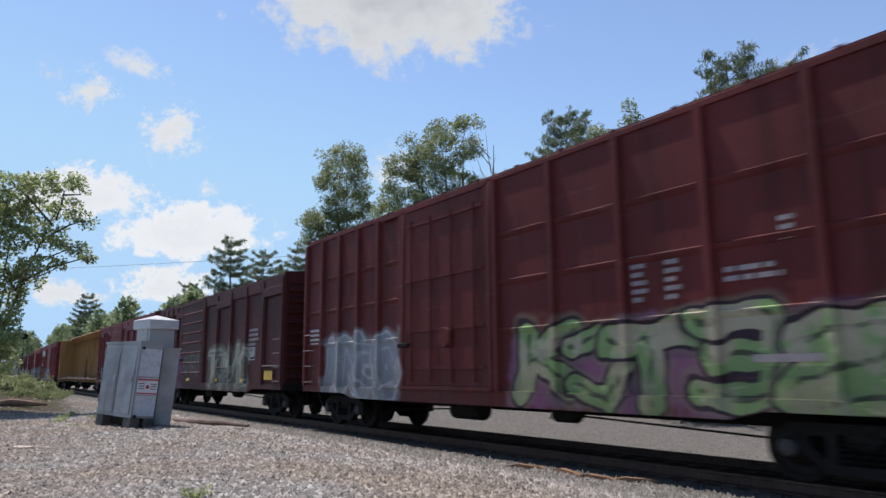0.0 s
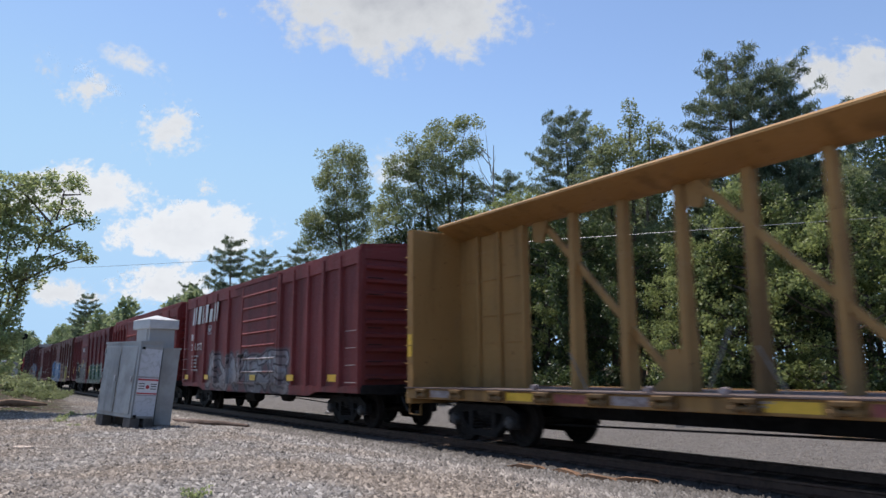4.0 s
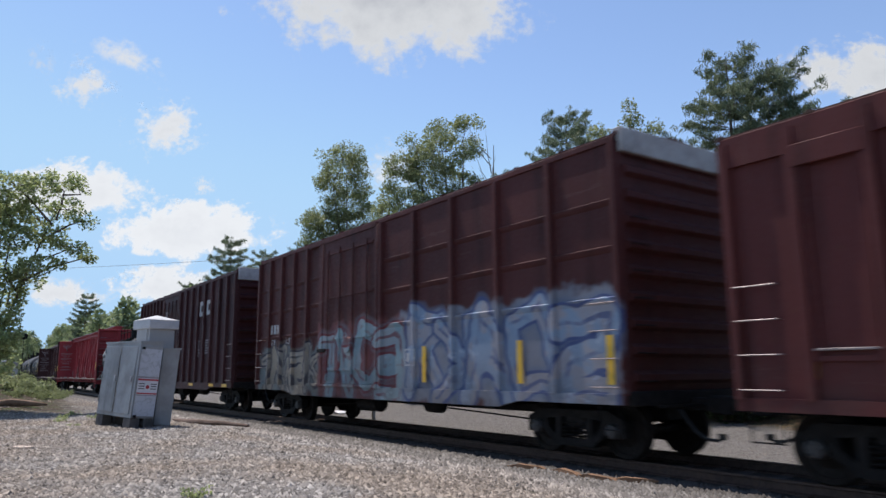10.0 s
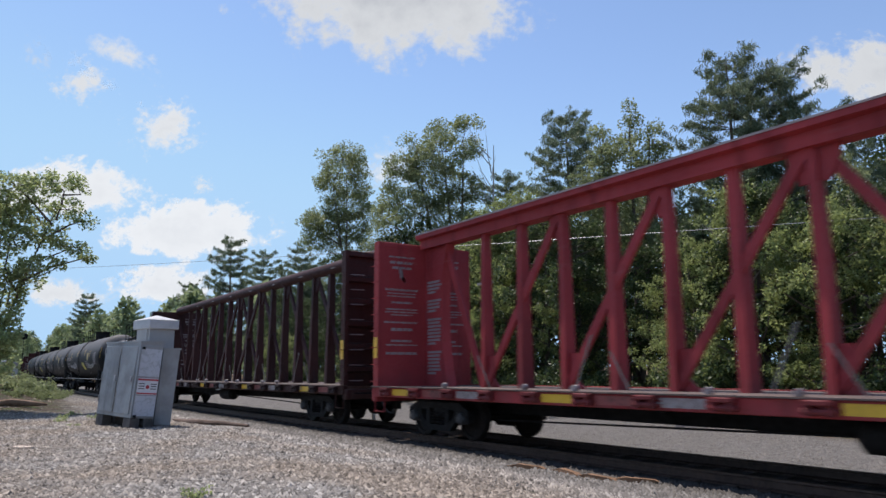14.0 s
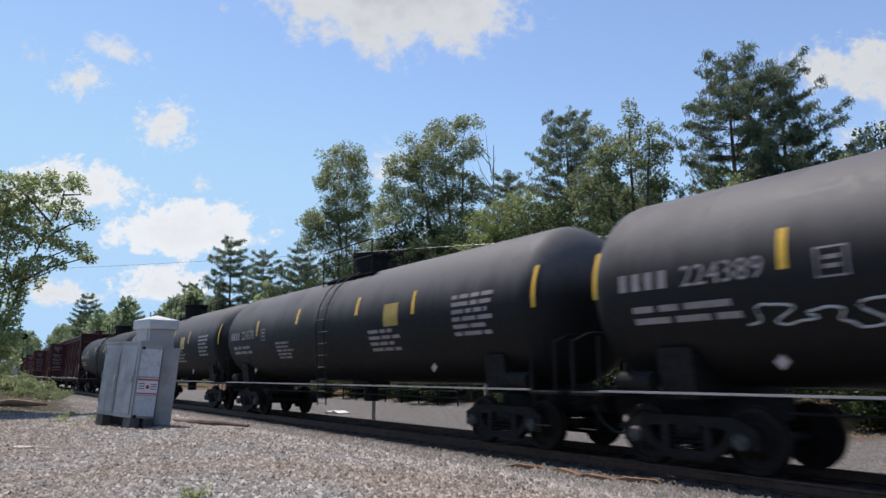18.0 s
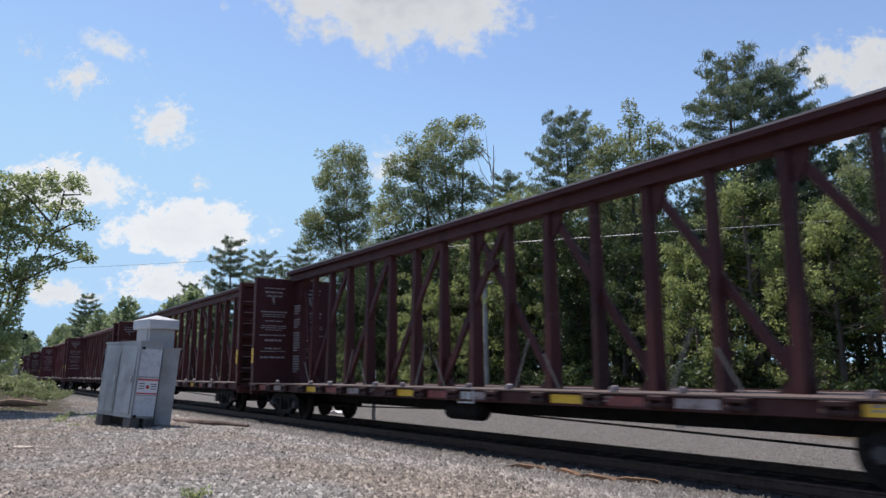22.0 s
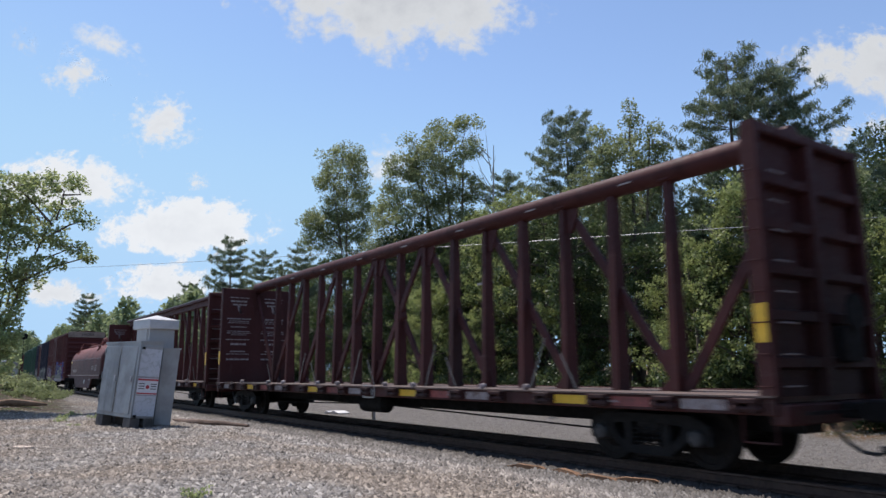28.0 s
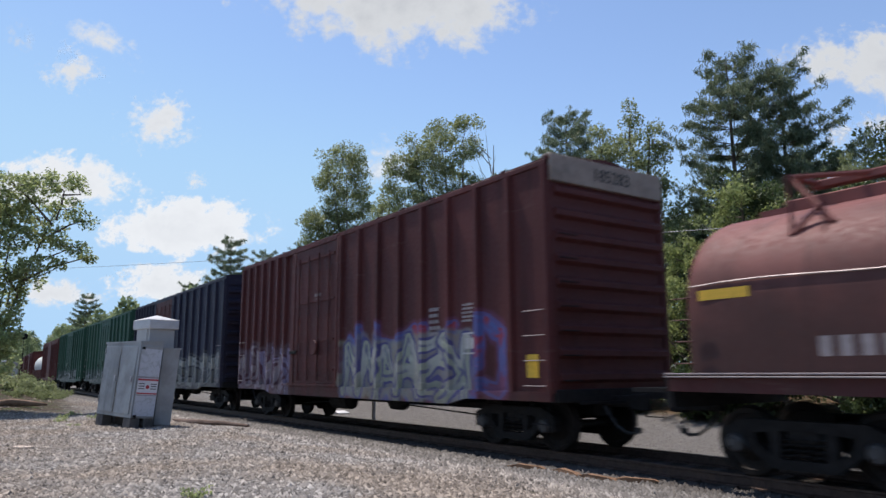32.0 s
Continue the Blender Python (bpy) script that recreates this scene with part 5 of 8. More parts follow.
        if style == "broad":
            part("gusset_plate", Mesh().box(min(inner, inner - s * 2.35), max(inner, inner - s * 2.35), -0.04, 0.04, 1.06, top - 0.12), paint, car)
        if style == "plate":
            # the plate's free edge is cut in a shallow curve
            edge = [(inner - s * (0.86 + 0.26 * abs(2 * t - 1) ** 2.4), 1.06 + (top - 1.06) * t) for t in np.linspace(0, 1, 11)]
            part("gusset_plate", Mesh().prism([(inner, 1.06)] + edge + [(inner, top)], -0.02, 0.02), paint, car)
            rim = Mesh()
            for (xa, za), (xb, zb) in zip(edge, edge[1:]):
                rim.prism([(xa, za), (xb, zb), (xb - s * 0.03, zb), (xa - s * 0.03, za)], -0.13, 0.13)
            part("plate_rim", rim, paint, car)
            for m in plate_lines(inner - s * 0.12, s, top):
                part("notice_line", m, PALE, car)
    ch = top + (0.25 if style != "broad" else 0.17)
    if style == "broad":
        beam = [(-0.7, ch - 0.09), (-0.7, ch - 0.05), (-0.64, ch), (0.64, ch), (0.7, ch - 0.05), (0.7, ch - 0.09), (0.15, ch - 0.33), (-0.15, ch - 0.33)]
    elif style == "tube":
        beam = [(0.20 * math.sin(radians(a)), ch - 0.19 + 0.19 * math.cos(radians(a))) for a in range(0, 360, 24)]
    else:
        beam = [(-0.31, ch - 0.12), (-0.31, ch), (0.31, ch), (0.31, ch - 0.12), (0.17, ch - 0.14), (0.17, ch - 0.36), (-0.17, ch - 0.36), (-0.17, ch - 0.14)]
    part("top_chord", Mesh().prism(beam, -hl + 0.22, hl - 0.22, "x"), paint, car)
    if style in ("plate", "open"):
        part("chord_lip", Mesh().box(-hl + 0.25, hl - 0.25, -0.325, -0.305, ch - 0.02, ch + 0.015), RUNG, car)
    if style == "broad":
        posts = [1.25 * i for i in range(-6, 7)]
        runs = ((0.15, 3.65), (4.0, 7.4), (-1.3, -4.8), (-5.2, -8.6))
    elif style == "plate" and half:
        posts = [bay * (i + 0.5) for i in range(-8, 8)]
        runs = [(k * bay * (7.5 - 2 * i), k * bay * (5.5 - 2 * i)) for i in range(4) for k in (-1, 1)]
    else:
        posts = [bay * i for i in range(-7, 8)]
        runs = [(k * bay * (7 - 2 * i), k * bay * (5 - 2 * i)) for i in range(4) for k in (-1, 1)]
    for i, px in enumerate(posts):
        prof = [(-0.16, 1.06), (0.16, 1.06), (0.08, top + 0.02), (-0.08, top + 0.02)]
        wide = 0.085 if i % 2 else 0.07
        part("centre_post", Mesh().prism(prof, px - wide, px + wide, "x"), dark_paint if (i * 5 + int(length * 7)) % 9 == 4 else paint, car)
        if i % 2 and style == "tube":
            part("chord_tab", Mesh().box(px + 0.32, px + 0.62, -0.20, -0.17, top + 0.0, top + 0.03), RUNG, car)
        if i % 2 == 0:
            part("post_cap", Mesh().box(px - 0.13, px + 0.13, -0.15, 0.15, top - 0.10, top + 0.03, 0.01), paint, car)
    for n, (a, b) in enumerate(runs):
        # each brace rises from its foot at a to the chord at b
        dz = 0.10 if style != "broad" else 0.085
        y = 0.05 if n % 2 else -0.05
        part("diagonal", Mesh().prism([(a - dz, 1.1), (a + dz, 1.1), (b + dz, top), (b - dz, top)], y - 0.04, y + 0.04), paint, car)
        q = math.copysign(1, b - a)
        wing = 0.5 if style == "broad" else 0.28
        foot = [(a - q * 0.15, 1.06), (a + q * (wing + 0.15), 1.06), (a + q * (wing * 0.62), 1.3), (a + q * 0.28, 1.75), (a - q * 0.02, 1.75)]
        part("gusset", Mesh().prism(foot, -0.03, 0.03), paint, car)
        head = [(b + q * 0.1, top), (b - q * 0.42, top), (b - q * 0.36, top - 0.3), (b - q * 0.2, top - 0.62), (b + q * 0.06, top - 0.55)]
        part("gusset", Mesh().prism(head, -0.028, 0.028), paint, car)
    if style != "broad":
        zc = 1.1 + (top - 1.1) * (0.75 if style == "plate" and half else 0.5)
        part("crossing_plate", Mesh().prism([(-0.2, zc - 0.05), (-0.1, zc - 0.16), (0.1, zc - 0.16), (0.2, zc - 0.05), (0.16, zc + 0.1), (-0.16, zc + 0.1)], -0.095, 0.095), paint, car)
        for s in (-1, 1):
            px = max(posts) * s
            xa = s * (hl - 0.24) if style != "plate" else s * (hl - 1.22)
            part("end_brace", Mesh().prism([(px + s * 0.05, 1.1), (px + s * 0.25, 1.1), (xa, top - 0.5), (xa, top - 0.15)], -0.04, 0.04), paint, car)
    for i, px in enumerate(posts[:-1]):
        if i % 3 != 1:
            q = 0.45 if i % 3 else -0.4
            x = px + 0.55
            strap = Mesh().prism([(x, 1.08), (x + 0.04, 1.08), (x + q + 0.04, 1.75 + 0.15 * (i % 3)), (x + q, 1.75 + 0.15 * (i % 3))], -0.42, -0.41)
            part("tie_strap", strap, STRAP, car)
            part("winch_crank", Mesh().lathe_y([(-w - 0.02, 0.05), (-w + 0.08, 0.06), (-w + 0.1, 0.02)], px + 0.2, 1.13, 8), PALE if i % 2 else RUNG, car)
    under = Mesh().box(-hl + 0.3, hl - 0.3, -0.25, 0.25, 0.55, 0.98)
    for px in np.linspace(-hl + 4.2, hl - 4.2, 8):
        part("crossbearer", Mesh().box(px - 0.06, px + 0.06, -w + 0.05, w - 0.05, 0.8, 0.98), STEEL_DARK, car)
    part("centre_sill", under, STEEL_DARK, car)
    part("air_reservoir", Mesh().lathe_x([(-0.7, 0.1), (-0.6, 0.22), (0.5, 0.22), (0.6, 0.1)], -0.7, 0.62, 14), STEEL_DARK, car)
    part("brake_rod", Mesh().tube([(0.7, -0.7, 0.6), (hl - 3.2, -0.5, 0.42)], 0.018, 5), STEEL_DARK, car)
    part("brake_rod", Mesh().tube([(-0.7, -0.7, 0.6), (-hl + 3.2, -0.5, 0.42)], 0.018, 5), STEEL_DARK, car)
    add_running_gear(car, hl - 2.3, hl, 0.72)
    for s in (-1, 1):
        for line in bulk_lines(s * (hl - 0.2145), top) if style != "broad" else ():
            part("notice_line", line, PALE, car)
    patch(car, hl - 0.2, 1.75, 0.17, 0.5, -w - 0.042)
    patch(car, -hl + 0.03, 1.75, 0.17, 0.5, -w - 0.042)
    for i in range(17):
        px = -hl + 0.95 + i * 1.26
        if px < hl - 1.2 and (i * 3 + int(length * 10)) % 4:
            patch(car, px, 0.885, 0.72, 0.14, -w - 0.052, (YELLOW_WORN, PALE_WORN, RED_WORN, YELLOW)[(i * 7 + int(length * 10)) % 4])
    frame_label(car, hl * 0.05, 0.80, 0.55, 0.3, -w - 0.056)
    for px in (-hl * 0.7, -hl * 0.35, hl * 0.3, hl * 0.66):
        bars(car, 2, px + 0.8, -w - 0.053, 1.02, 0.5, 0.11, PALE, seed=int(px * 7) + 40)
    return car


def plate_lines(x, s, top):
    """Paragraphs stencilled on the near side of an end plate, plain bars a line."""
    rng, out, z = random.Random(8), [], top - 0.95
    for rows in (4, 4, 8, 7):
        m = Mesh()
        for r in range(rows):
            k = rng.uniform(0.5, 0.62) if r < rows - 1 else 0.34
            m.box(min(x, x - s * k), max(x, x - s * k), -0.026, -0.021, z - 0.055, z)
            z -= 0.085
        out.append(m)
        z -= 0.13
    return out


def bulk_lines(x, top):
    """Notices stencilled on a bulkhead's inner face, plain bars a word; the same on both halves."""
    s = -1 if x > 0 else 1
    rng, out = random.Random(5), []
    for y in (-0.72, 0.66):
        z = top - 0.34
        for h, w, gap in ((0.035, 0.75, 0.09), (0.065, 0.7, 0.07), (0.06, 0.55, 0.5), (0.05, 0.95, 0.05), (0.03, 0.8, 0.04), (0.03, 0.85, 0.12), (0.045, 0.6, 0.13), (0.03, 0.9, 0.04), (0.03, 0.95, 0.04), (0.03, 0.6, 0.15), (0.04, 1.0, 0.12), (0.07, 0.6, 0.22), (0.05, 0.6, 0.06), (0.03, 0.9, 0.16), (0.06, 0.9, 0.1)):
            z -= h
            m, q = Mesh(), -w / 2
            while q < w / 2 - 0.03:
                k = min(rng.uniform(0.07, 0.2), w / 2 - q)
                m.box(min(x, x + s * 0.005), max(x, x + s * 0.005), y + q, y + q + k, z, z + h)
                q += k + 0.03
            out.append(m)
            z -= gap
        out.append(Mesh().prism([(y - 0.05, top - 0.88), (y + 0.07, top - 0.88), (y + 0.12, top - 1.0), (y + 0.04, top - 0.96), (y + 0.02, top - 0.72), (y - 0.05, top - 0.62), (y - 0.09, top - 0.68)], min(x, x + s * 0.005), max(x, x + s * 0.005), "x"))
    return out


# ---- tank cars ----
def shell_patch(r, cz, x0, x1, a0, a1, slant=0.0):
    """A strip that lies on a tank's near side between two angles below the crown."""
    m, k = Mesh(), 10
    vs, fs = [], []
    for i in range(k + 1):
        a = radians(a0 + (a1 - a0) * i / k)
        dx = slant * i / k
        vs += [(x0 + dx, -(r + 0.006) * math.sin(a), cz + (r + 0.006) * math.cos(a)), (x1 + dx, -(r + 0.006) * math.sin(a), cz + (r + 0.006) * math.cos(a))]
    for i in range(k):
        fs.append((2 * i, 2 * i + 1, 2 * i + 3, 2 * i + 2))
    return m.add(vs, fs)


def scrawl(car, r, cz, x0, x1, a0, height, loops, mat):
    """A sprayed scribble: a looping line on a tank's near side, its strokes uneven."""
    rng, pts = random.Random(int(x0 * 10)), []
    for i in range(int(loops * 2)):
        t0 = i / (loops * 2)
        tall, wide = rng.uniform(0.4, 1.3), rng.uniform(0.05, 0.22)
        for k in range(10):
            ph = math.pi * k / 10 + math.pi * i
            x = x0 + (x1 - x0) * (t0 + k / (20 * loops)) + wide * math.sin(2 * ph)
            a = radians(a0 + height * tall * math.cos(ph) + 3 * math.sin(4 * t0))
            pts.append((x, -(r + 0.004) * math.sin(a), cz + (r + 0.004) * math.cos(a)))
    part("scrawl", Mesh().tube(pts, 0.018, 4), mat, car, "pale sprayed scribble")


def shell_frame(car, r, cz, x0, x1, a0, a1, mat):
    """A stencilled box of notes on a tank's side: an outline."""
    m = Mesh()
    for p, q, b, c in ((x0, x1, a0, a0 + 1), (x0, x1, a1 - 1, a1), (x0, x0 + 0.03, a0 + 1, a1 - 1), (x1 - 0.03, x1, a0 + 1, a1 - 1), (x0 + 0.1, x1 - 0.1, a0 + 4, a0 + 6), (x0 + 0.1, x1 - 0.1, a0 + 8, a0 + 10)):
        s = shell_patch(r, cz, p, q, b, c)
        m.add(s.v, s.f)
    part("label_plate", m, mat, car)


def shell_bars(car, rows, x, a, w, h, r, cz, mat, seed):
    rng = random.Random(seed)
    m, da = Mesh(), math.degrees(h / r) / rows
    for i in range(rows):
        q, end = 0.0, w * rng.uniform(0.7, 1.0)
        while q < end:
            k = min(rng.uniform(0.12, 0.4) * w, end - q)
            s = shell_patch(r, cz, x + q, x + q + k, a + i * da, a + (i + 0.55) * da)
            m.add(s.v, s.f)
            q += k + 0.05 * w
    return part("lettering", m, mat, car)


def tank_car(label, half_truck, half_shell, dia, cz, paint, half_sill, stripes=(), rail=True, dome=1.15, board=BARE):
    car = thing("tank_car", label, "railway car", "cars of the freight train")
    r = dia / 2
    prof = [(-half_shell, 0.02)] + [(-half_shell + 0.75 - 0.75 * math.cos(radians(a)), r * math.sin(radians(a))) for a in np.linspace(10, 90, 10)]
    prof += [(-x, q) for x, q in prof[::-1]]
    part("tank_shell", Mesh().lathe_x(prof, 0, cz, 56), paint, car)
    for x in np.linspace(-half_shell + 2.4, half_shell - 2.4, 5):
        part("weld_band", Mesh().lathe_x([(x - 0.03, r), (x - 0.02, r + 0.004), (x + 0.02, r + 0.004), (x + 0.03, r)], 0, cz, 56), paint, car)
    for s in (-1, 1):
        tx = s * half_truck
        sad = [(-1.15, 1.0), (1.15, 1.0), (1.25, cz - r * 0.62), (0.9, cz - r * 0.80), (0.0, cz - r * 0.99), (-0.9, cz - r * 0.80), (-1.25, cz - r * 0.62)]
        part("saddle", Mesh().prism(sad, tx - 0.3, tx + 0.3, "x"), STEEL_DARK, car)
        part("stub_sill", Mesh().box(min(s * half_sill, tx - s * 0.9), max(s * half_sill, tx - s * 0.9), -0.3, 0.3, 0.68, 1.02, 0.02), STEEL_DARK, car)
        e0, e1 = sorted((s * half_sill, s * (half_sill - 0.75)))
        part("end_platform", Mesh().box(e0, e1, -1.45, 1.45, 1.02, 1.08, 0.012), STEEL_DARK, car)
        for y in (-1.42, 1.42):
            for x in (e0 + 0.08, e1 - 0.08):
                part("grab_post", Mesh().tube([(x, y, 1.05), (x, y, 1.95)], 0.02, 6), STEEL_DARK, car)
        part("end_rail", Mesh().tube([(s * (half_sill - 0.1), -1.4, 1.2), (s * (half_sill - 0.1), -1.4, 1.9), (s * (half_sill - 0.12), -1.0, 2.05), (s * (half_sill - 0.12), 1.0, 2.05), (s * (half_sill - 0.1), 1.4, 1.9)], 0.018, 6), STEEL_DARK, car)
        part("truck_step", Mesh().tube([(s * (half_sill - 0.2), -1.45, 1.02), (s * (half_sill - 0.2), -1.45, 0.5), (s * (half_sill - 0.6), -1.45, 0.5), (s * (half_sill - 0.6), -1.45, 1.02)], 0.016, 5), STEEL_DARK, car)
        part("placard", Mesh().prism([(tx - s * 1.75 - 0.1, 1.5), (tx - s * 1.75, 1.40), (tx - s * 1.75 + 0.1, 1.5), (tx - s * 1.75, 1.60)], -1.45, -1.44), PALE, car, "pale diamond placard")
        part("brake_box", Mesh().lathe_x([(tx + 0.7 * s - 0.3, 0.15), (tx + 0.7 * s + 0.3, 0.15)], -1.2, 1.25, 12), STEEL_DARK, car)
    part("running_board", Mesh().box(-half_sill + 0.7, half_sill - 0.7, -1.48, -1.40, 1.08, 1.11).box(-half_sill + 0.7, half_sill - 0.7, 1.40, 1.48, 1.08, 1.11), board, car)
    for x in np.linspace(-half_shell + 1.6, half_shell - 1.6, 7):
        part("board_bracket", Mesh().box(x - 0.03, x + 0.03, -1.45, -0.7, 1.03, 1.08), STEEL_DARK, car)
    rows = []
    for x in (-0.26, 0.26):
        pts = [(x, -1.52, 0.55), (x, -1.54, 1.3), (x, -(r + 0.12), cz)]
        pts += [(x, -(r + 0.10) * math.cos(radians(a)), cz + (r + 0.10) * math.sin(radians(a))) for a in (20, 38, 55, 70)]
        rows.append(pts)
    ladder = part("ladder", Mesh().tube(rows[0], 0.02, 5).tube(rows[1], 0.02, 5), paint, car)
    for i in range(12):
        zz = 0.6 + 0.32 * i
        if zz > cz + r - 0.15:
            break
        y = -1.53 if zz < cz else -(math.sqrt(max(0.02, (r + 0.10) ** 2 - (zz - cz) ** 2)))
        part("ladder_rung", Mesh().tube([(-0.26, y, zz), (0.26, y, zz)], 0.010, 5), STRAP, ladder)
    top = cz + r
    part("dome", Mesh().lathe_z(dome * 0.45, 0, 0, top - 0.05, top + 0.5), STEEL_DARK, car)
    part("dome_lid", Mesh().lathe_z(dome * 0.5, 0, 0, top + 0.5, top + 0.58), STEEL_DARK, car)
    part("valve", Mesh().lathe_z(0.11, 1.0, 0.1, top - 0.05, top + 0.28), STEEL_DARK, car)
    part("top_platform", Mesh().box(-1.5, 1.5, -0.85, 0.85, top - 0.17, top - 0.13), STEEL_DARK, car)
    if rail:
        for y in (-0.85, 0.85):
            for zz in (top + 0.3, top + 0.75):
                part("platform_rail", Mesh().tube([(-1.5, y, zz), (1.5, y, zz)], 0.02, 5), STEEL_DARK, car)
            for x in (-1.5, -0.5, 0.5, 1.5):
                part("platform_post", Mesh().tube([(x, y, top - 0.35), (x, y, top + 0.75)], 0.02, 5), STEEL_DARK, car)
    else:
        part("platform_rail", Mesh().tube([(-1.5, -0.8, top - 0.3), (-1.5, -0.8, top + 0.55), (-0.6, -0.8, top + 0.7)], 0.02, 5), STEEL_DARK, car)
        part("platform_rail", Mesh().tube([(0.2, -0.8, top + 0.7), (1.8, -0.8, top + 0.75), (1.8, 0.3, top + 0.4)], 0.02, 5), STEEL_DARK, car)
    part("outlet_valve", Mesh().box(-0.5, 0.5, -0.35, 0.35, cz - r - 0.15, cz - r + 0.06, 0.04).lathe_z(0.2, 0, 0, 0.62, cz - r), STEEL_DARK, car)
    pipe = Mesh()
    for x0, x1 in ((-half_truck + 1.5, -0.8), (0.8, half_truck - 1.5)):
        pipe.tube([(x0, -0.9, 0.85), (x1, -0.9, 0.85)], 0.02, 5)
    part("brake_pipe", pipe, STEEL_DARK, car)
    for x, a0, a1, w in stripes:
        part("reflector", shell_patch(r, cz, x - w / 2, x + w / 2, a0, a1), YELLOW, car)
    for s in (-1, 1):
        xx = s * (half_shell - 0.42)
        part("reflector", shell_patch(r * 0.925, cz, xx - 0.02, xx + 0.07, 64, 96), YELLOW, car)
    add_running_gear(car, half_truck, half_sill, 0.42)
    return car


def lathe_z(self, r, cx, cy, z0, z1, n=18):
    k = 2 * math.pi / n
    return self.prism([(cx + r * math.cos(k * i), cy + r * math.sin(k * i)) for i in range(n)], z0, z1, "z")


Mesh.lathe_z = lathe_z


# ---- covered coil car ----
def coil_car(label, paint, roof):
    car = thing("covered_coil_car", label, "railway car", "cars of the freight train")
    hl, w, zs = 7.45, 1.40, 1.34
    prof = [(-w, zs), (-w, 2.35)] + [(-w * math.cos(radians(a)), 2.35 + 1.27 * math.sin(radians(a))) for a in range(8, 180, 8)] + [(w, 2.35), (w, zs)]
    hood, k = Mesh(), len(prof)
    rings = [(-hl, 0.94), (-hl + 0.04, 0.97), (-hl + 0.12, 0.99), (-hl + 0.25, 1.0), (hl - 0.25, 1.0), (hl - 0.12, 0.99), (hl - 0.04, 0.97), (hl, 0.94)]
    vs = [(x, a * q, zs + (b - zs) * q) for x, q in rings for a, b in prof]
    fs = [(i * k + j, i * k + (j + 1) % k, (i + 1) * k + (j + 1) % k, (i + 1) * k + j) for i in range(len(rings) - 1) for j in range(k)]
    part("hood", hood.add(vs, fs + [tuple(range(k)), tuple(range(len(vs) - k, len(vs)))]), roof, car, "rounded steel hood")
    belly = [(-hl - 0.3, 1.34), (hl + 0.3, 1.34), (hl + 0.3, 1.12), (hl - 3.0, 1.1), (hl - 4.0, 0.40), (-hl + 4.0, 0.40), (-hl + 3.0, 1.1), (-hl - 0.3, 1.12)]
    for s in (-1, 1):
        part("side_girder", Mesh().prism(belly, s * 1.42 - 0.04, s * 1.42 + 0.04), paint, car)
        part("deck_edge", Mesh().box(-hl - 0.3, hl + 0.3, s * 1.50 - 0.06, s * 1.50 + 0.06, 1.31, 1.33, 0.005).box(-hl - 0.3, hl + 0.3, s * 1.50 - 0.05, s * 1.50 + 0.05, 1.35, 1.37, 0.005), PALE, car)
        part("hood_rim", Mesh().tube([(x, s * (w * 0.99 + 0.01), 2.55 + 0.03 * math.sin(x * 1.7)) for x in np.linspace(-hl + 0.12, hl - 0.12, 31)], 0.012, 5), RUNG, car)
        part("end_plate", Mesh().box(s * (hl + 0.3) - 0.06, s * (hl + 0.3) + 0.06, -1.45, 1.45, 0.9, 1.34), STEEL_DARK, car)
        part("end_platform", Mesh().box(min(s * (hl + 0.3), s * (hl + 1.0)), max(s * (hl + 0.3), s * (hl + 1.0)), -1.4, 1.4, 1.1, 1.16), STEEL_DARK, car)
    for x in (-5.6, 4.2):
        part("lifting_bracket", Mesh().tube([(x - 0.5, 0.2, 3.98), (x - 0.55, -0.75, 3.98), (x - 0.35, -1.12, 3.1)], 0.045, 6).tube([(x + 0.5, 0.2, 3.98), (x - 0.55, -0.7, 3.98), (x + 0.15, -1.05, 3.2)], 0.04, 6), roof, car)
        part("lifting_strut", Mesh().tube([(x - 0.35, -1.12, 3.1), (x - 0.02, -1.0, 3.45), (x + 0.1, -1.22, 2.85)], 0.035, 6), roof, car)
        part("lifting_beam", Mesh().box(x - 0.6, x + 0.6, -0.08, 0.08, 3.9, 4.02, 0.02), roof, car)
    for s in (-1, 1):
        # front face coloured darker to hold the shade it stands in
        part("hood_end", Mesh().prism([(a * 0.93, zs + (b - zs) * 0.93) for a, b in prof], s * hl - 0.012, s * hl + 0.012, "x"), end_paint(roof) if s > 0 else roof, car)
    part("lifting_loop", Mesh().box(-0.35, -0.2, -0.2, 0.2, 3.6, 4.15, 0.02).box(0.3, 0.45, -0.2, 0.2, 3.6, 4.1, 0.02).lathe_y([(-0.26, 0.2), (0.26, 0.2)], 0.62, 3.98, 16).tube([(-0.3, 0, 4.12), (0.2, 0, 4.2), (0.6, 0, 4.16)], 0.1, 8), roof, car)
    part("hood_ridge", Mesh().box(-hl + 0.9, -0.4, -0.16, 0.16, 3.58, 3.8, 0.02).box(0.5, hl - 0.9, -0.16, 0.16, 3.58, 3.8, 0.02), roof, car)
    part("hood_spine", Mesh().box(-hl + 0.5, hl - 0.5, -0.12, 0.12, 3.58, 3.72), roof, car)
    for x in (-7.6, 7.4):
        for i in range(4):
            part("ladder_rung", Mesh().tube([(x, -1.46, 1.5 + i * 0.3), (x + 0.3, -1.46, 1.5 + i * 0.3)], 0.01, 5), paint, car)
    part("floor", Mesh().box(-hl, hl, -1.35, 1.35, 1.2, 1.34).box(-hl + 3, hl - 3, -0.3, 0.3, 0.55, 1.2), STEEL_DARK, car)
    add_running_gear(car, 6.1, hl + 0.95, 0.45)
    return car


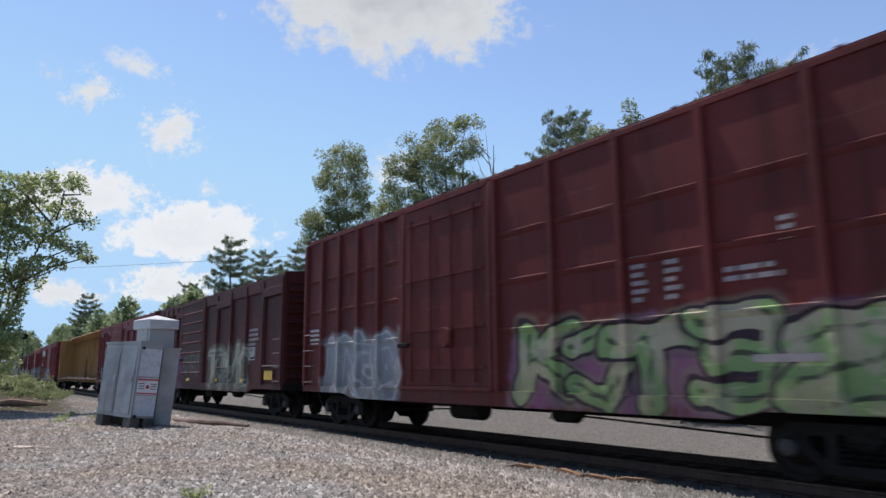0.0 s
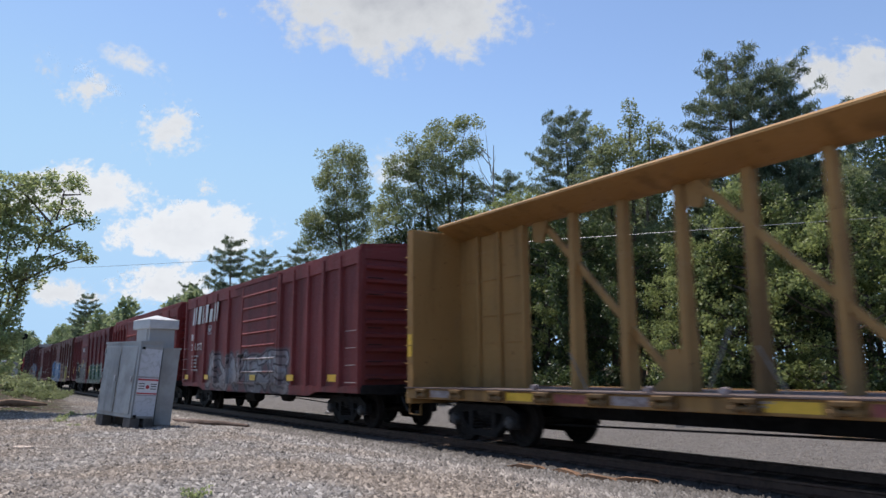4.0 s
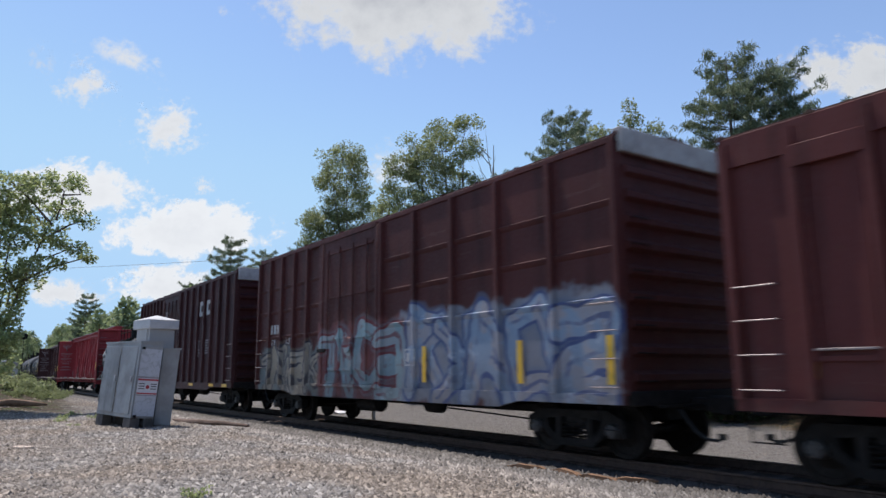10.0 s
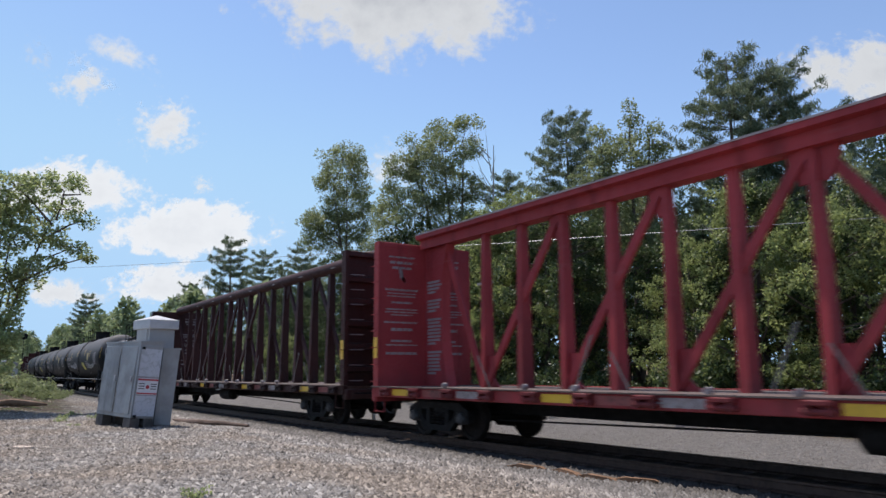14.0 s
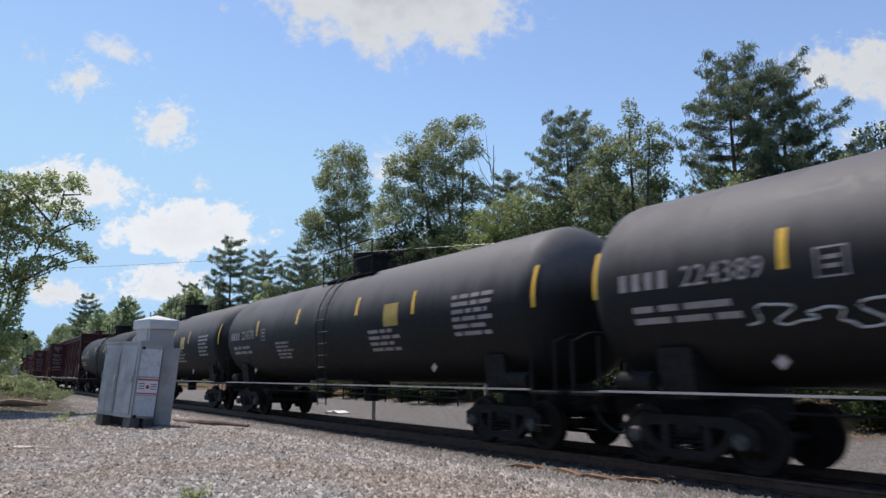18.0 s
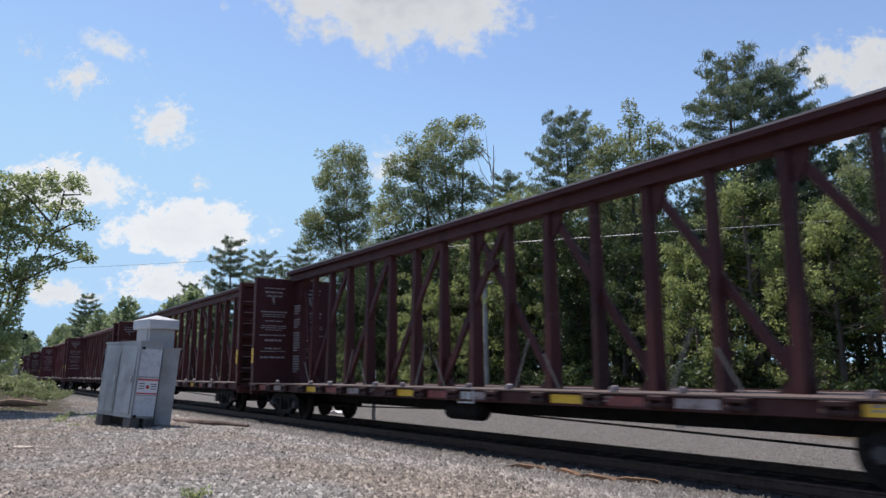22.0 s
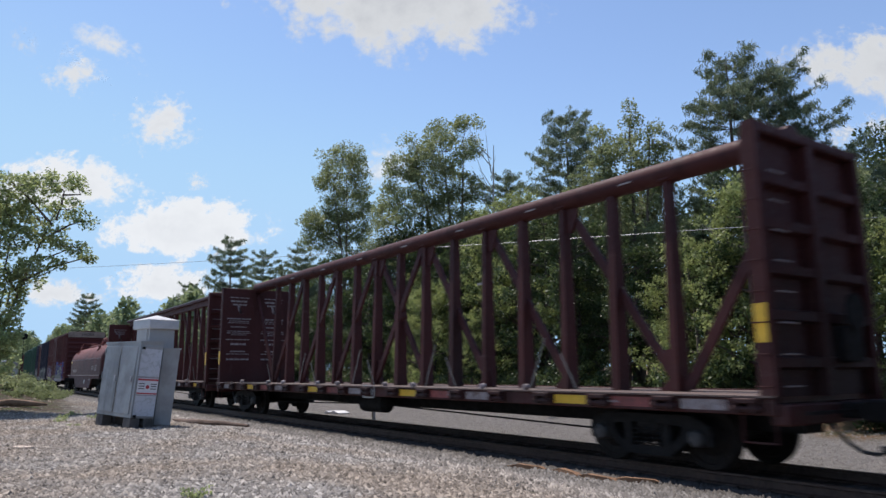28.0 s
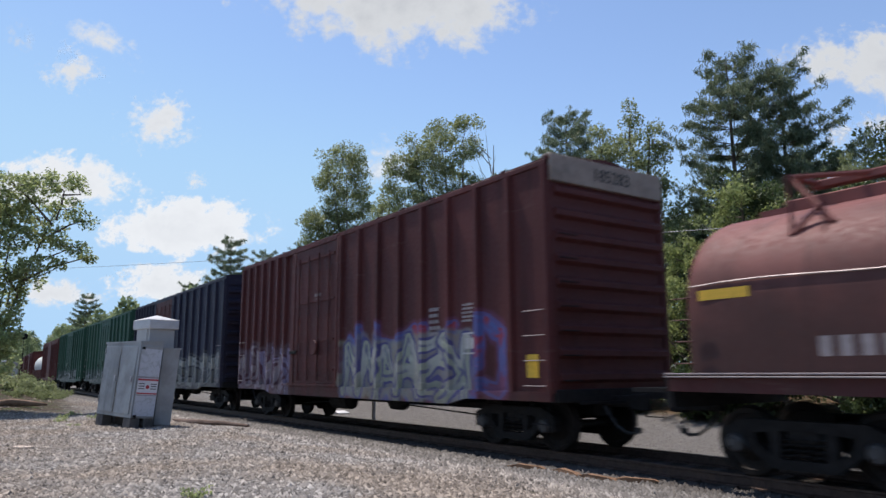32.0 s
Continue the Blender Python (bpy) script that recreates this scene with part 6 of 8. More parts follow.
# ---- open wagon with a pale load, far back in the train ----
def gondola(label, paint, load):
    car = thing("gondola", label, "railway car", "cars of the freight train")
    hl = 7.9
    for s in (-1, 1):
        part("side_wall", Mesh().box(-hl, hl, s * 1.45 - 0.04, s * 1.45 + 0.04, 0.95, 2.0), paint, car)
        part("end_wall", Mesh().box(s * hl - 0.05, s * hl + 0.05, -1.45, 1.45, 0.95, 4.2 if s < 0 else 2.4), paint, car)
        for i in range(9):
            x = -hl + 0.3 + i * (2 * hl - 0.6) / 8
            part("side_post", Mesh().box(x - 0.06, x + 0.06, s * 1.52 - 0.04, s * 1.52 + 0.04, 0.95, 2.0), paint, car)
    part("floor", Mesh().box(-hl, hl, -1.4, 1.4, 0.85, 1.0), STEEL_DARK, car)
    for i in range(4):
        x = -5.4 + i * 3.5
        part("load", Mesh().lathe_x([(x - 1.65, 0.6), (x - 1.5, 1.1), (x - 0.8, 1.38), (x + 0.8, 1.35), (x + 1.5, 1.0), (x + 1.65, 0.6)], 0, 2.55, 18), load, car, "pale wrapped bundle")
    add_running_gear(car, hl - 1.7, hl, 0.7)
    return car


# ---- the train, front to back: paint, body and marks of each car ----
RED = (0.165, 0.040, 0.040)
MAROON = (0.116, 0.029, 0.025)
DARKBROWN = (0.080, 0.028, 0.025)
TRAIN = []


def add_car(car, front, rear):
    """The car with the places of its two ends along the track at the start."""
    TRAIN.append((car, (front + rear) / 2))
    return car


S = -1.506

c = boxcar("maroon boxcar with grey and green-orange sprayed letters", 16.4, 5.14, rail_paint("maroon_paint_a", MAROON, (
    (0.9, 7.4, 0.8, 2.2, (0.54, 0.47, 0.32), (0.30, 0.44, 0.17), (0.035, 0.02, 0.03), "46835", 0.20, (0.30, 0.13, 0.25)),
    (-7.0, -2.9, 0.75, 2.3, (0.40, 0.40, 0.41), (0.34, 0.35, 0.37), (0.56, 0.55, 0.55), "4260", 0.27, (0.30, 0.29, 0.29)))), (6, 6), (-2.7, 0.3), "plug", False, (2.15, 3.05, 3.95))
bars(c, 4, -7.9, S, 2.6, 0.7, 0.5, WHITE, seed=2)
bars(c, 6, 3.75, S - 0.01, 3.1, 0.3, 0.75, PALE, seed=3)
bars(c, 6, 4.35, S - 0.01, 3.1, 0.3, 0.75, PALE, seed=4)
bars(c, 2, 5.3, S - 0.01, 2.75, 1.0, 0.25, PALE, seed=7)
bars(c, 3, 6.1, S - 0.01, 3.3, 0.3, 0.35, PALE, seed=8)
patch(c, 5.6, 1.5, 1.1, 0.1, S - 0.006, PALE, "stripe")
add_car(c, -2.55, -18.95)

c = boxcar("dark brown boxcar with pink and pale green sprayed letters", 16.0, 4.48, rail_paint("dark_brown_paint_a", DARKBROWN, (
    (-6.7, -3.3, 0.75, 2.25, (0.44, 0.12, 0.23), (0.34, 0.09, 0.19), (0.07, 0.03, 0.05), "1254", 0.17, (0.10, 0.30, 0.36)),
    (-3.1, -0.7, 1.5, 2.2, (0.34, 0.29, 0.22), (0.26, 0.22, 0.16), (0.10, 0.06, 0.05), "0900", 0.035, None),
    (0.2, 4.9, 0.8, 2.4, (0.50, 0.50, 0.38), (0.42, 0.43, 0.34), (0.16, 0.13, 0.11), "80126", 0.15, (0.22, 0.20, 0.15)))), (6, 6), (-3.5, -0.45), "ribs", True, lintels=True)
for i, n in enumerate((8, 7, 7)):
    block_word(c, n, -7.35, S - 0.005, 3.7 - i * 0.38, 1.5 - 0.12 * i, 0.2, WHITE)
letters(c, "214 091", -7.4, S - 0.005, 2.3, 0.34, WHITE)
block_word(c, 2, -7.4, S - 0.005, 2.7, 0.32, 0.2, WHITE)
frame_label(c, 5.05, 1.85, 0.5, 0.42, S - 0.005)
bars(c, 5, 4.9, S - 0.005, 2.9, 1.0, 0.8, PALE, seed=5)
for q in (-7.8, -2.4, 1.3, 4.3, 6.6):
    patch(c, q, 1.10 if q < 6 else 1.2, 0.42 if q < 6 else 0.7, 0.13 if q < 6 else 0.28, S - 0.06 if q != -2.4 else S - 0.1)
add_car(c, -20.64, -36.68)

c = boxcar("faded red boxcar with white sprayed letters", 16.0, 4.50, rail_paint("red_paint_a", RED, (
    (0.5, 5.1, 0.75, 2.35, (0.56, 0.53, 0.50), (0.50, 0.46, 0.42), (0.025, 0.022, 0.022), "6390", 0.25, (0.30, 0.24, 0.22)),
    (-7.0, -3.2, 0.8, 1.95, (0.07, 0.10, 0.08), (0.12, 0.13, 0.11), (0.30, 0.31, 0.27), "58274", 0.10, (0.09, 0.09, 0.06)))), (6, 6), (-3.5, -0.4), "fine_ribs", True, lintels=True)
frame_label(c, 5.3, 1.8, 0.55, 0.35, S - 0.005)
patch(c, 5.8, 1.08, 0.5, 0.17, S - 0.06)
add_car(c, -37.86, -53.86)

OCHRE = rail_paint("ochre_yellow_paint", (0.345, 0.262, 0.09), rust=0.8, dent=0.7)
c = centre_beam("ochre yellow centre-beam flat car, empty, with blue marks", 22.9, 4.64, OCHRE, "broad")
for s in (-1, 1):
    for x0 in (8.95, 9.75, 10.5):
        part("panel_post", Mesh().box(s * x0 - 0.06, s * x0 + 0.06, -0.13, -0.04, 1.06, 4.5, 0.015), OCHRE, c)
    for zz in (2.05, 2.65, 3.45):
        part("panel_seam", Mesh().box(min(s * 8.9, s * 11.2), max(s * 8.9, s * 11.2), -0.065, -0.04, zz - 0.02, zz + 0.02), OCHRE, c)
part("sprayed_mark", Mesh().box(9.05, 9.32, -0.048, -0.042, 2.1, 2.72).box(9.36, 9.68, -0.048, -0.042, 1.75, 2.72).box(9.85, 10.4, -0.048, -0.042, 2.45, 2.58).box(9.95, 10.07, -0.048, -0.042, 1.75, 2.4).box(10.2, 10.4, -0.048, -0.042, 1.8, 1.95), plain("blue_spray_paint", (0.07, 0.17, 0.40), 0.6, 0, 0.4, 9), c)
add_car(c, -54.73, -77.59)

c = boxcar("faded red boxcar with large white lettering and grey sprayed letters", 16.1, 4.58, rail_paint("red_paint_b", (0.19, 0.055, 0.052), (
    (-4.7, 3.6, 0.8, 2.1, (0.40, 0.39, 0.40), (0.30, 0.24, 0.24), (0.05, 0.04, 0.045), "4712563", 0.16, (0.22, 0.14, 0.14)),), rust=0.5), (6, 6), (-0.6, 2.6), "ribs", True)
for i, k in enumerate((0.62, 0.5, 0.12, 0.58, 0.46, 0.2, 0.2)):
    part("lettering", Mesh().prism([(0, 0), (k * 0.8, 0), (k * 0.8 + 0.12, 0.72 if i != 4 else 0.5), (0.12, 0.72 if i != 4 else 0.5)], S - 0.008, S - 0.002), WHITE, c, at=pose(-6.9 + (0, 0.72, 1.35, 1.6, 2.3, 2.9, 3.2)[i], -0.075, 3.42))
block_word(c, 2, -6.95, S - 0.075, 2.78, 0.5, 0.26, WHITE)
letters(c, "211 072", -6.95, S - 0.075, 2.36, 0.40, WHITE, wide=1.15)
frame_label(c, -4.9, 2.95, 0.42, 0.34, S - 0.005)
bars(c, 5, -6.8, S - 0.075, 2.15, 1.2, 0.7, PALE, seed=9)
for q in (-7.6, -4.8, 0.4, 3.6, 6.4):
    patch(c, q, 1.18, 0.5, 0.18, S - 0.1)
add_car(c, -79.64, -95.74)

c = boxcar("red boxcar with tall grey sprayed letters along its side", 15.8, 4.46, rail_paint("red_paint_c", (0.18, 0.036, 0.032), (
    (-7.9, -5.9, 0.75, 2.1, (0.22, 0.42, 0.42), (0.30, 0.44, 0.42), (0.34, 0.16, 0.16), "53", 0.16, (0.24, 0.40, 0.40)),
    (6.0, 7.9, 0.75, 2.35, (0.20, 0.40, 0.38), (0.24, 0.40, 0.40), (0.26, 0.36, 0.34), "60", 0.18, (0.22, 0.38, 0.37)),
    (-6.4, 6.6, 0.7, 2.25, (0.35, 0.35, 0.35), (0.31, 0.31, 0.32), (0.035, 0.035, 0.04), "6058312467051", 0.24, (0.16, 0.15, 0.15)))), (6, 6), (-3.3, -0.5), "three", True, ledge=True)
part("roof_cap", Mesh().box(-7.9, 7.9, -1.45, 1.45, 4.5, 4.66, 0.03), bpy.data.materials["red_paint_c"], c)
for q in (-7.4, -5.2, -2.6, -0.2, 2.9, 6.4):
    patch(c, q, 1.06, 0.5, 0.13, S - 0.1)
bars(c, 1, -2.2, S - 0.1, 3.25, 1.0, 0.12, WHITE, seed=11)
add_car(c, -97.17, -112.99)

c = boxcar("red boxcar with green, grey and cream sprayed letters", 16.05, 4.44, rail_paint("red_paint_d", (0.125, 0.028, 0.028), (
    (0.2, 5.7, 0.8, 2.1, (0.06, 0.17, 0.09), (0.08, 0.14, 0.10), (0.30, 0.33, 0.30), "13506", 0.20, (0.05, 0.11, 0.06)),
    (-5.7, -0.9, 0.75, 2.2, (0.035, 0.035, 0.04), (0.055, 0.05, 0.055), (0.46, 0.42, 0.37), "9240", 0.22, (0.06, 0.19, 0.08)))), (6, 6), (-3.4, -0.5), "three", True, ledge=True)
for q, zz in ((-6.9, 1.5), (-3.9, 1.55), (-2.3, 2.0), (0.9, 1.5), (4.3, 1.55)):
    patch(c, q, zz, 0.14, 0.5, S - 0.1)
bars(c, 3, -2.6, S - 0.1, 3.35, 1.2, 0.3, WHITE, seed=12)
bars(c, 4, 5.3, S - 0.005, 2.0, 0.9, 0.45, PALE, seed=13)
add_car(c, -114.27, -130.33)

c = boxcar("brown boxcar with blue, orange and yellow sprayed letters", 16.05, 4.48, rail_paint("brown_paint_a", (0.092, 0.034, 0.025), (
    (3.1, 4.8, 0.8, 2.0, (0.50, 0.42, 0.10), (0.44, 0.36, 0.12), (0.30, 0.26, 0.14), "14", 0.14, None),
    (-0.4, 3.2, 0.8, 2.3, (0.46, 0.22, 0.15), (0.42, 0.28, 0.20), (0.07, 0.05, 0.05), "630", 0.19, (0.34, 0.30, 0.26)),
    (-6.9, 0.1, 0.75, 2.5, (0.10, 0.21, 0.38), (0.13, 0.25, 0.42), (0.50, 0.51, 0.53), "637120", 0.23, (0.22, 0.23, 0.24)))), (6, 6), (-3.4, -0.6), "three", True, lintels=True)
for i, n in enumerate((8, 7, 7)):
    block_word(c, n, -7.3, S - 0.005, 3.68 - i * 0.36, 1.5 - 0.12 * i, 0.19, WHITE)
frame_label(c, 4.95, 1.95, 0.62, 0.42, S - 0.005)
bars(c, 4, 4.9, S - 0.005, 2.75, 0.7, 0.4, PALE, seed=14)
scribble(c, 6.2, 7.3, 2.95, 0.22, 5, PALE)
scribble(c, 3.75, 4.3, 3.0, 0.28, 3, PALE)
for q in (4.3, 6.6):
    patch(c, q, 1.15, 0.6, 0.1, S - 0.06)
add_car(c, -131.48, -147.50)

c = boxcar("brown boxcar with bare patched side and yellow door squares", 15.95, 4.47, rail_paint("brown_paint_b", (0.102, 0.035, 0.031), (
    (-5.5, -2.9, 0.75, 1.75, (0.26, 0.33, 0.25), (0.38, 0.34, 0.28), (0.06, 0.08, 0.07), "1536", 0.11, (0.20, 0.22, 0.18)),
    (-2.9, -0.3, 1.35, 2.3, (0.30, 0.31, 0.30), (0.16, 0.18, 0.20), (0.08, 0.06, 0.06), "650", 0.13, (0.16, 0.15, 0.15))), rust=0.5), (6, 6), (-3.2, -0.4), "ribs", True, roof=rail_paint("rusted_roof_paint", (0.10, 0.07, 0.05), rust=0.9), lintels=True)
part("patch_plate", Mesh().box(0.7, 1.5, S - 0.02, S, 1.08, 1.7), rail_paint("primer_patch", (0.17, 0.07, 0.055)), c)
for q, zz, w, h in ((-7.1, 1.3, 0.16, 0.5), (5.45, 1.28, 0.36, 0.62), (-4.6, 1.35, 0.14, 0.5)):
    patch(c, q, zz, w, h, S - 0.005)
bars(c, 4, 2.1, S - 0.005, 1.85, 0.8, 0.4, PALE, seed=16)
bars(c, 5, 4.2, S - 0.005, 1.85, 0.8, 0.45, PALE, seed=17)
frame_label(c, 3.1, 1.5, 0.55, 0.36, S - 0.005)
block_word(c, 2, -5.6, S - 0.005, 2.05, 0.3, 0.2, PALE)
letters(c, "214 053", -6.2, S - 0.005, 1.75, 0.3, PALE)
part("step_ledge", Mesh().box(0.6, 1.6, S - 0.1, S, 1.74, 1.77), BARE, c)
part("step_ledge", Mesh().box(4.6, 6.2, S - 0.1, S, 1.95, 1.98), BARE, c)
add_car(c, -149.07, -165.01)

c = boxcar("maroon high boxcar covered with pale blue and sand sprayed letters", 15.6, 5.10, rail_paint("maroon_paint_b", (0.078, 0.029, 0.026), (
    (-7.5, -2.9, 0.8, 2.15, (0.46, 0.38, 0.28), (0.40, 0.36, 0.30), (0.06, 0.06, 0.08), "82954", 0.15, (0.22, 0.30, 0.30)),
    (-2.9, 1.6, 0.75, 2.65, (0.28, 0.42, 0.46), (0.36, 0.42, 0.44), (0.20, 0.05, 0.06), "8163", 0.21, (0.26, 0.09, 0.09)),
    (1.4, 7.7, 0.75, 2.7, (0.32, 0.42, 0.54), (0.44, 0.42, 0.44), (0.08, 0.11, 0.24), "74105", 0.22, (0.34, 0.38, 0.44)))), (6, 6), (-2.7, 0.2), "plug", False, (2.5, 3.3, 4.05), end=None)
part("end_cap", Mesh().box(7.72, 7.93, -1.5, 1.5, 4.82, 5.22, 0.01), plain("bare_galvanised_plate", (0.33, 0.30, 0.28), 0.5, 0.2), c, "bare pale metal cap on the end")
for q in (7.5, 2.3, 5.4):
    patch(c, q, 1.2, 0.14, 0.75, S - 0.075)
frame_label(c, 1.6, 1.55, 0.4, 0.36, S - 0.08)
block_word(c, 4, -7.0, S - 0.005, 2.62, 1.1, 0.28, WHITE)
letters(c, "173", -6.85, S - 0.005, 2.28, 0.36, WHITE)
letters(c, "139", -5.5, S - 0.005, 2.28, 0.36, WHITE)
add_car(c, -166.9, -182.41)

c = boxcar("dark maroon high boxcar with many side posts", 15.75, 5.14, rail_paint("dark_maroon_paint", (0.052, 0.020, 0.021), rust=0.25), (8, 9), (-2.6, 0.1), "plug", False)
part("end_cap", Mesh().box(7.78, 7.98, -1.5, 1.5, 4.8, 5.25, 0.01), plain("pale_grey_end_paint", (0.36, 0.35, 0.35), 0.55), c, "pale grey cap on the end")
for x in (3.2, 4.2):
    part("maker_mark", Mesh().prism([(x, 3.75), (x + 0.42, 3.75), (x + 0.42, 3.92), (x + 0.2, 3.92), (x + 0.2, 4.18), (x + 0.42, 4.18), (x + 0.42, 4.35), (x, 4.35)], S - 0.006, S - 0.001), WHITE, c)
block_word(c, 2, -6.12, S - 0.005, 2.50, 0.5, 0.26, WHITE)
block_word(c, 2, -5.40, S - 0.005, 2.50, 0.5, 0.26, WHITE)
letters(c, "50", -6.14, S - 0.005, 2.12, 0.40, WHITE)
letters(c, "34", -5.43, S - 0.005, 2.12, 0.40, WHITE)
letters(c, "7", -4.70, S - 0.005, 2.12, 0.40, WHITE)
bars(c, 5, -2.3, S - 0.09, 4.3, 0.8, 0.7, PALE, seed=21)
bars(c, 6, 3.0, S - 0.005, 2.75, 0.5, 0.7, PALE, seed=22)
bars(c, 6, 4.2, S - 0.005, 2.75, 0.5, 0.6, PALE, seed=23)
frame_label(c, -3.6, 2.5, 0.34, 0.34, S - 0.005)
patch(c, -6.25, 1.35, 0.4, 0.14, S - 0.006)
for q in (-7.3, -5.4, -3.0, 2.4, 5.2, 6.8):
    patch(c, q, 0.92, 0.55, 0.1, S - 0.075)
add_car(c, -184.92, -200.64)

# tank cars
def tank_paint(name, base, dust, mid):
    """Black shell paint with dust that has settled on its upper half, washed down in streaks."""
    n = Nodes(name)
    z = n.split(n.obj)[2]
    wash = n.noise(1.0, 4, 0.6, n.scaled(2.2, 1.0, 0.25))
    grain = n.noise(9, 5, 0.65)
    line = n.ramp(n.math("ADD", z, n.math("MULTIPLY", n.math("SUBTRACT", wash, 0.5), 0.5)), mid - 0.25, mid + 0.55)
    col = n.mix(n.math("MULTIPLY", line, n.ramp(grain, 0.2, 0.7, 0.75, 1.0)), base, dust)
    col = n.mix(n.math("MULTIPLY", n.ramp(n.noise(0.6, 4), 0.5, 0.7), 0.3), col, scale_c(base, 0.7))
    n.bump(grain, 0.05, 0.004)
    return n.done(col, n.ramp(grain, 0.3, 0.7, 0.58, 0.7), 0.0, 0.22)


BLACK_TANK = tank_paint("black_tank_paint", (0.0055, 0.0050, 0.0053), (0.042, 0.039, 0.038), 3.0)
GREY_TANK = tank_paint("dusty_black_tank_paint", (0.011, 0.0103, 0.0105), (0.115, 0.107, 0.105), 2.9)
r, cz = 1.36, 2.36
c = tank_car("short black tank car with white maker's mark and yellow sign", 4.52, 5.55, 2 * r, cz, BLACK_TANK, 6.3, ((-1.55, 74, 98, 0.1), (-0.95, 74, 98, 0.1), (1.2, 70, 96, 0.1), (1.75, 70, 96, 0.1)))
part("maker_mark", shell_patch(r, cz, -5.0, -4.75, 60, 78), WHITE, c, "white maker's mark")
for i in range(6):
    q = -4.55 + 0.42 * i
    m = Mesh()
    for x0, x1, a0, a1 in ((0, 0.31, 64, 67), (0, 0.09, 67, 76), (0.22, 0.31, 67, 76), (0.09, 0.22, 73, 76)):
        s = shell_patch(r, cz, q + x0, q + x1, a0, a1)
        m.add(s.v, s.f)
    part("maker_mark", m, WHITE, c)
part("maker_mark", shell_patch(r, cz, -4.5, -3.7, 84, 92), PALE, c)
letters(c, "17244", -3.5, -r * 0.985, cz - 0.10, 0.32, WHITE)
shell_bars(c, 3, -4.2, 100, 1.3, 0.4, r, cz, PALE, 31)
shell_bars(c, 7, 3.2, 66, 1.5, 0.8, r, cz, PALE, 32)
part("sign", shell_patch(r, cz, 0.75, 1.65, 40, 58, -0.12), plain("yellow_sign_paint", (0.62, 0.55, 0.04), 0.5), c, "yellow hazard sign")
shell_frame(c, r, cz, 2.3, 2.7, 74, 92, PALE)
add_car(c, -201.9, -214.9)

c = centre_beam("bright red centre-beam flat car, empty", 23.1, 4.62, rail_paint("bright_red_paint", (0.33, 0.06, 0.065), rust=0.5, fade=0.4), "plate", False)
add_car(c, -215.26, -238.35)
DARK_CB = rail_paint("dark_brown_beam_paint", (0.055, 0.028, 0.025), rust=0.4)
add_car(centre_beam("dark brown centre-beam flat car, empty", 22.6, 4.66, DARK_CB, "tube"), -239.99, -262.49)

c = tank_car("short dull black tank car with yellow stripes", 4.4, 6.1, 2.72, 2.38, GREY_TANK, 6.75, ((-3.6, 70, 98, 0.1), (-2.0, 66, 96, 0.1), (1.2, 64, 98, 0.12), (4.4, 60, 94, 0.14)))
block_word(c, 4, -5.35, -1.345, 2.3, 0.75, 0.24, PALE)
letters(c, "231", -4.4, -1.345, 2.3, 0.33, PALE)
shell_bars(c, 3, -5.2, 102, 1.5, 0.35, 1.36, 2.38, PALE, 35)
shell_bars(c, 5, 1.8, 70, 1.3, 0.8, 1.36, 2.38, PALE, 36)
shell_bars(c, 5, 4.7, 64, 1.2, 0.8, 1.36, 2.38, PALE, 37)
part("sign", shell_patch(1.36, 2.38, 2.0, 3.2, 106, 128, -0.1), plain("dull_yellow_sign_paint", (0.42, 0.30, 0.05), 0.5), c, "yellow hazard sign")
add_car(c, -263.6, -277.2)

r, cz = 1.52, 2.68


def long_tank(label, number, centre, half=7.1, marks=True, paint=None):
    c = tank_car(label, half, half + 1.75, 2 * r, cz, paint or GREY_TANK, half + 1.95, ((-5.2, 72, 92, 0.12), (-1.9, 66, 84, 0.13), (1.9, 66, 84, 0.13), (4.6, 70, 90, 0.1)), board=BARE if marks else STEEL_DARK)
    ink = PALE if marks else plain("faded_orange_lettering", (0.36, 0.22, 0.10), 0.6)
    block_word(c, 4, -half - 0.7, -r * 0.995 - 0.01, cz - 0.11, 0.95, 0.26, ink)
    letters(c, number, -half + 0.4, -r * 0.995 - 0.012, cz - 0.12, 0.42, ink)
    shell_bars(c, 2, -half - 0.5, 103, 2.0, 0.35, r, cz, ink, 41)
    if marks:
        shell_bars(c, 6, half - 1.0, 80, 1.5, 0.9, r, cz, PALE, 42)
        shell_bars(c, 4, 2.5, 100, 1.6, 0.6, r, cz, PALE, 43)
        shell_bars(c, 5, -3.6, 102, 1.3, 0.6, r, cz, PALE, 44)
        part("sign", shell_patch(r, cz, 3.3, 3.95, 78, 98), plain("ochre_sign_paint", (0.36, 0.24, 0.035), 0.5), c, "ochre hazard sign")
        if number != "224378":
            part("warning_band", shell_patch(r, cz, 0.55, 1.5, 104, 126, 0.45), plain("yellow_band_paint", (0.55, 0.45, 0.04), 0.5), c, "slanted yellow warning band")
    shell_frame(c, r, cz, -half + 2.3, -half + 2.68, 84, 98, PALE)
    add_car(c, centre + half + 1.95, centre - half - 1.95)
    return c


c = long_tank("long dusty black tank car with white scrawls", "224389", -285.95, 7.1)
scrawl(c, r, cz, 3.4, 6.0, 114, 5, 5, WHITE)
scrawl(c, r, cz, -5.8, -2.4, 112, 5.5, 5, WHITE)
scrawl(c, r, cz, -0.9, 0.2, 58, 5, 3, PALE)
long_tank("long dusty black tank car with yellow stripes", "224378", -304.3, 7.1)
long_tank("long dusty black tank car with a yellow warning band", "224372", -322.5, 7.1)
long_tank("long black tank car with faded orange lettering", "212247", -340.75, 6.95, False, BLACK_TANK)

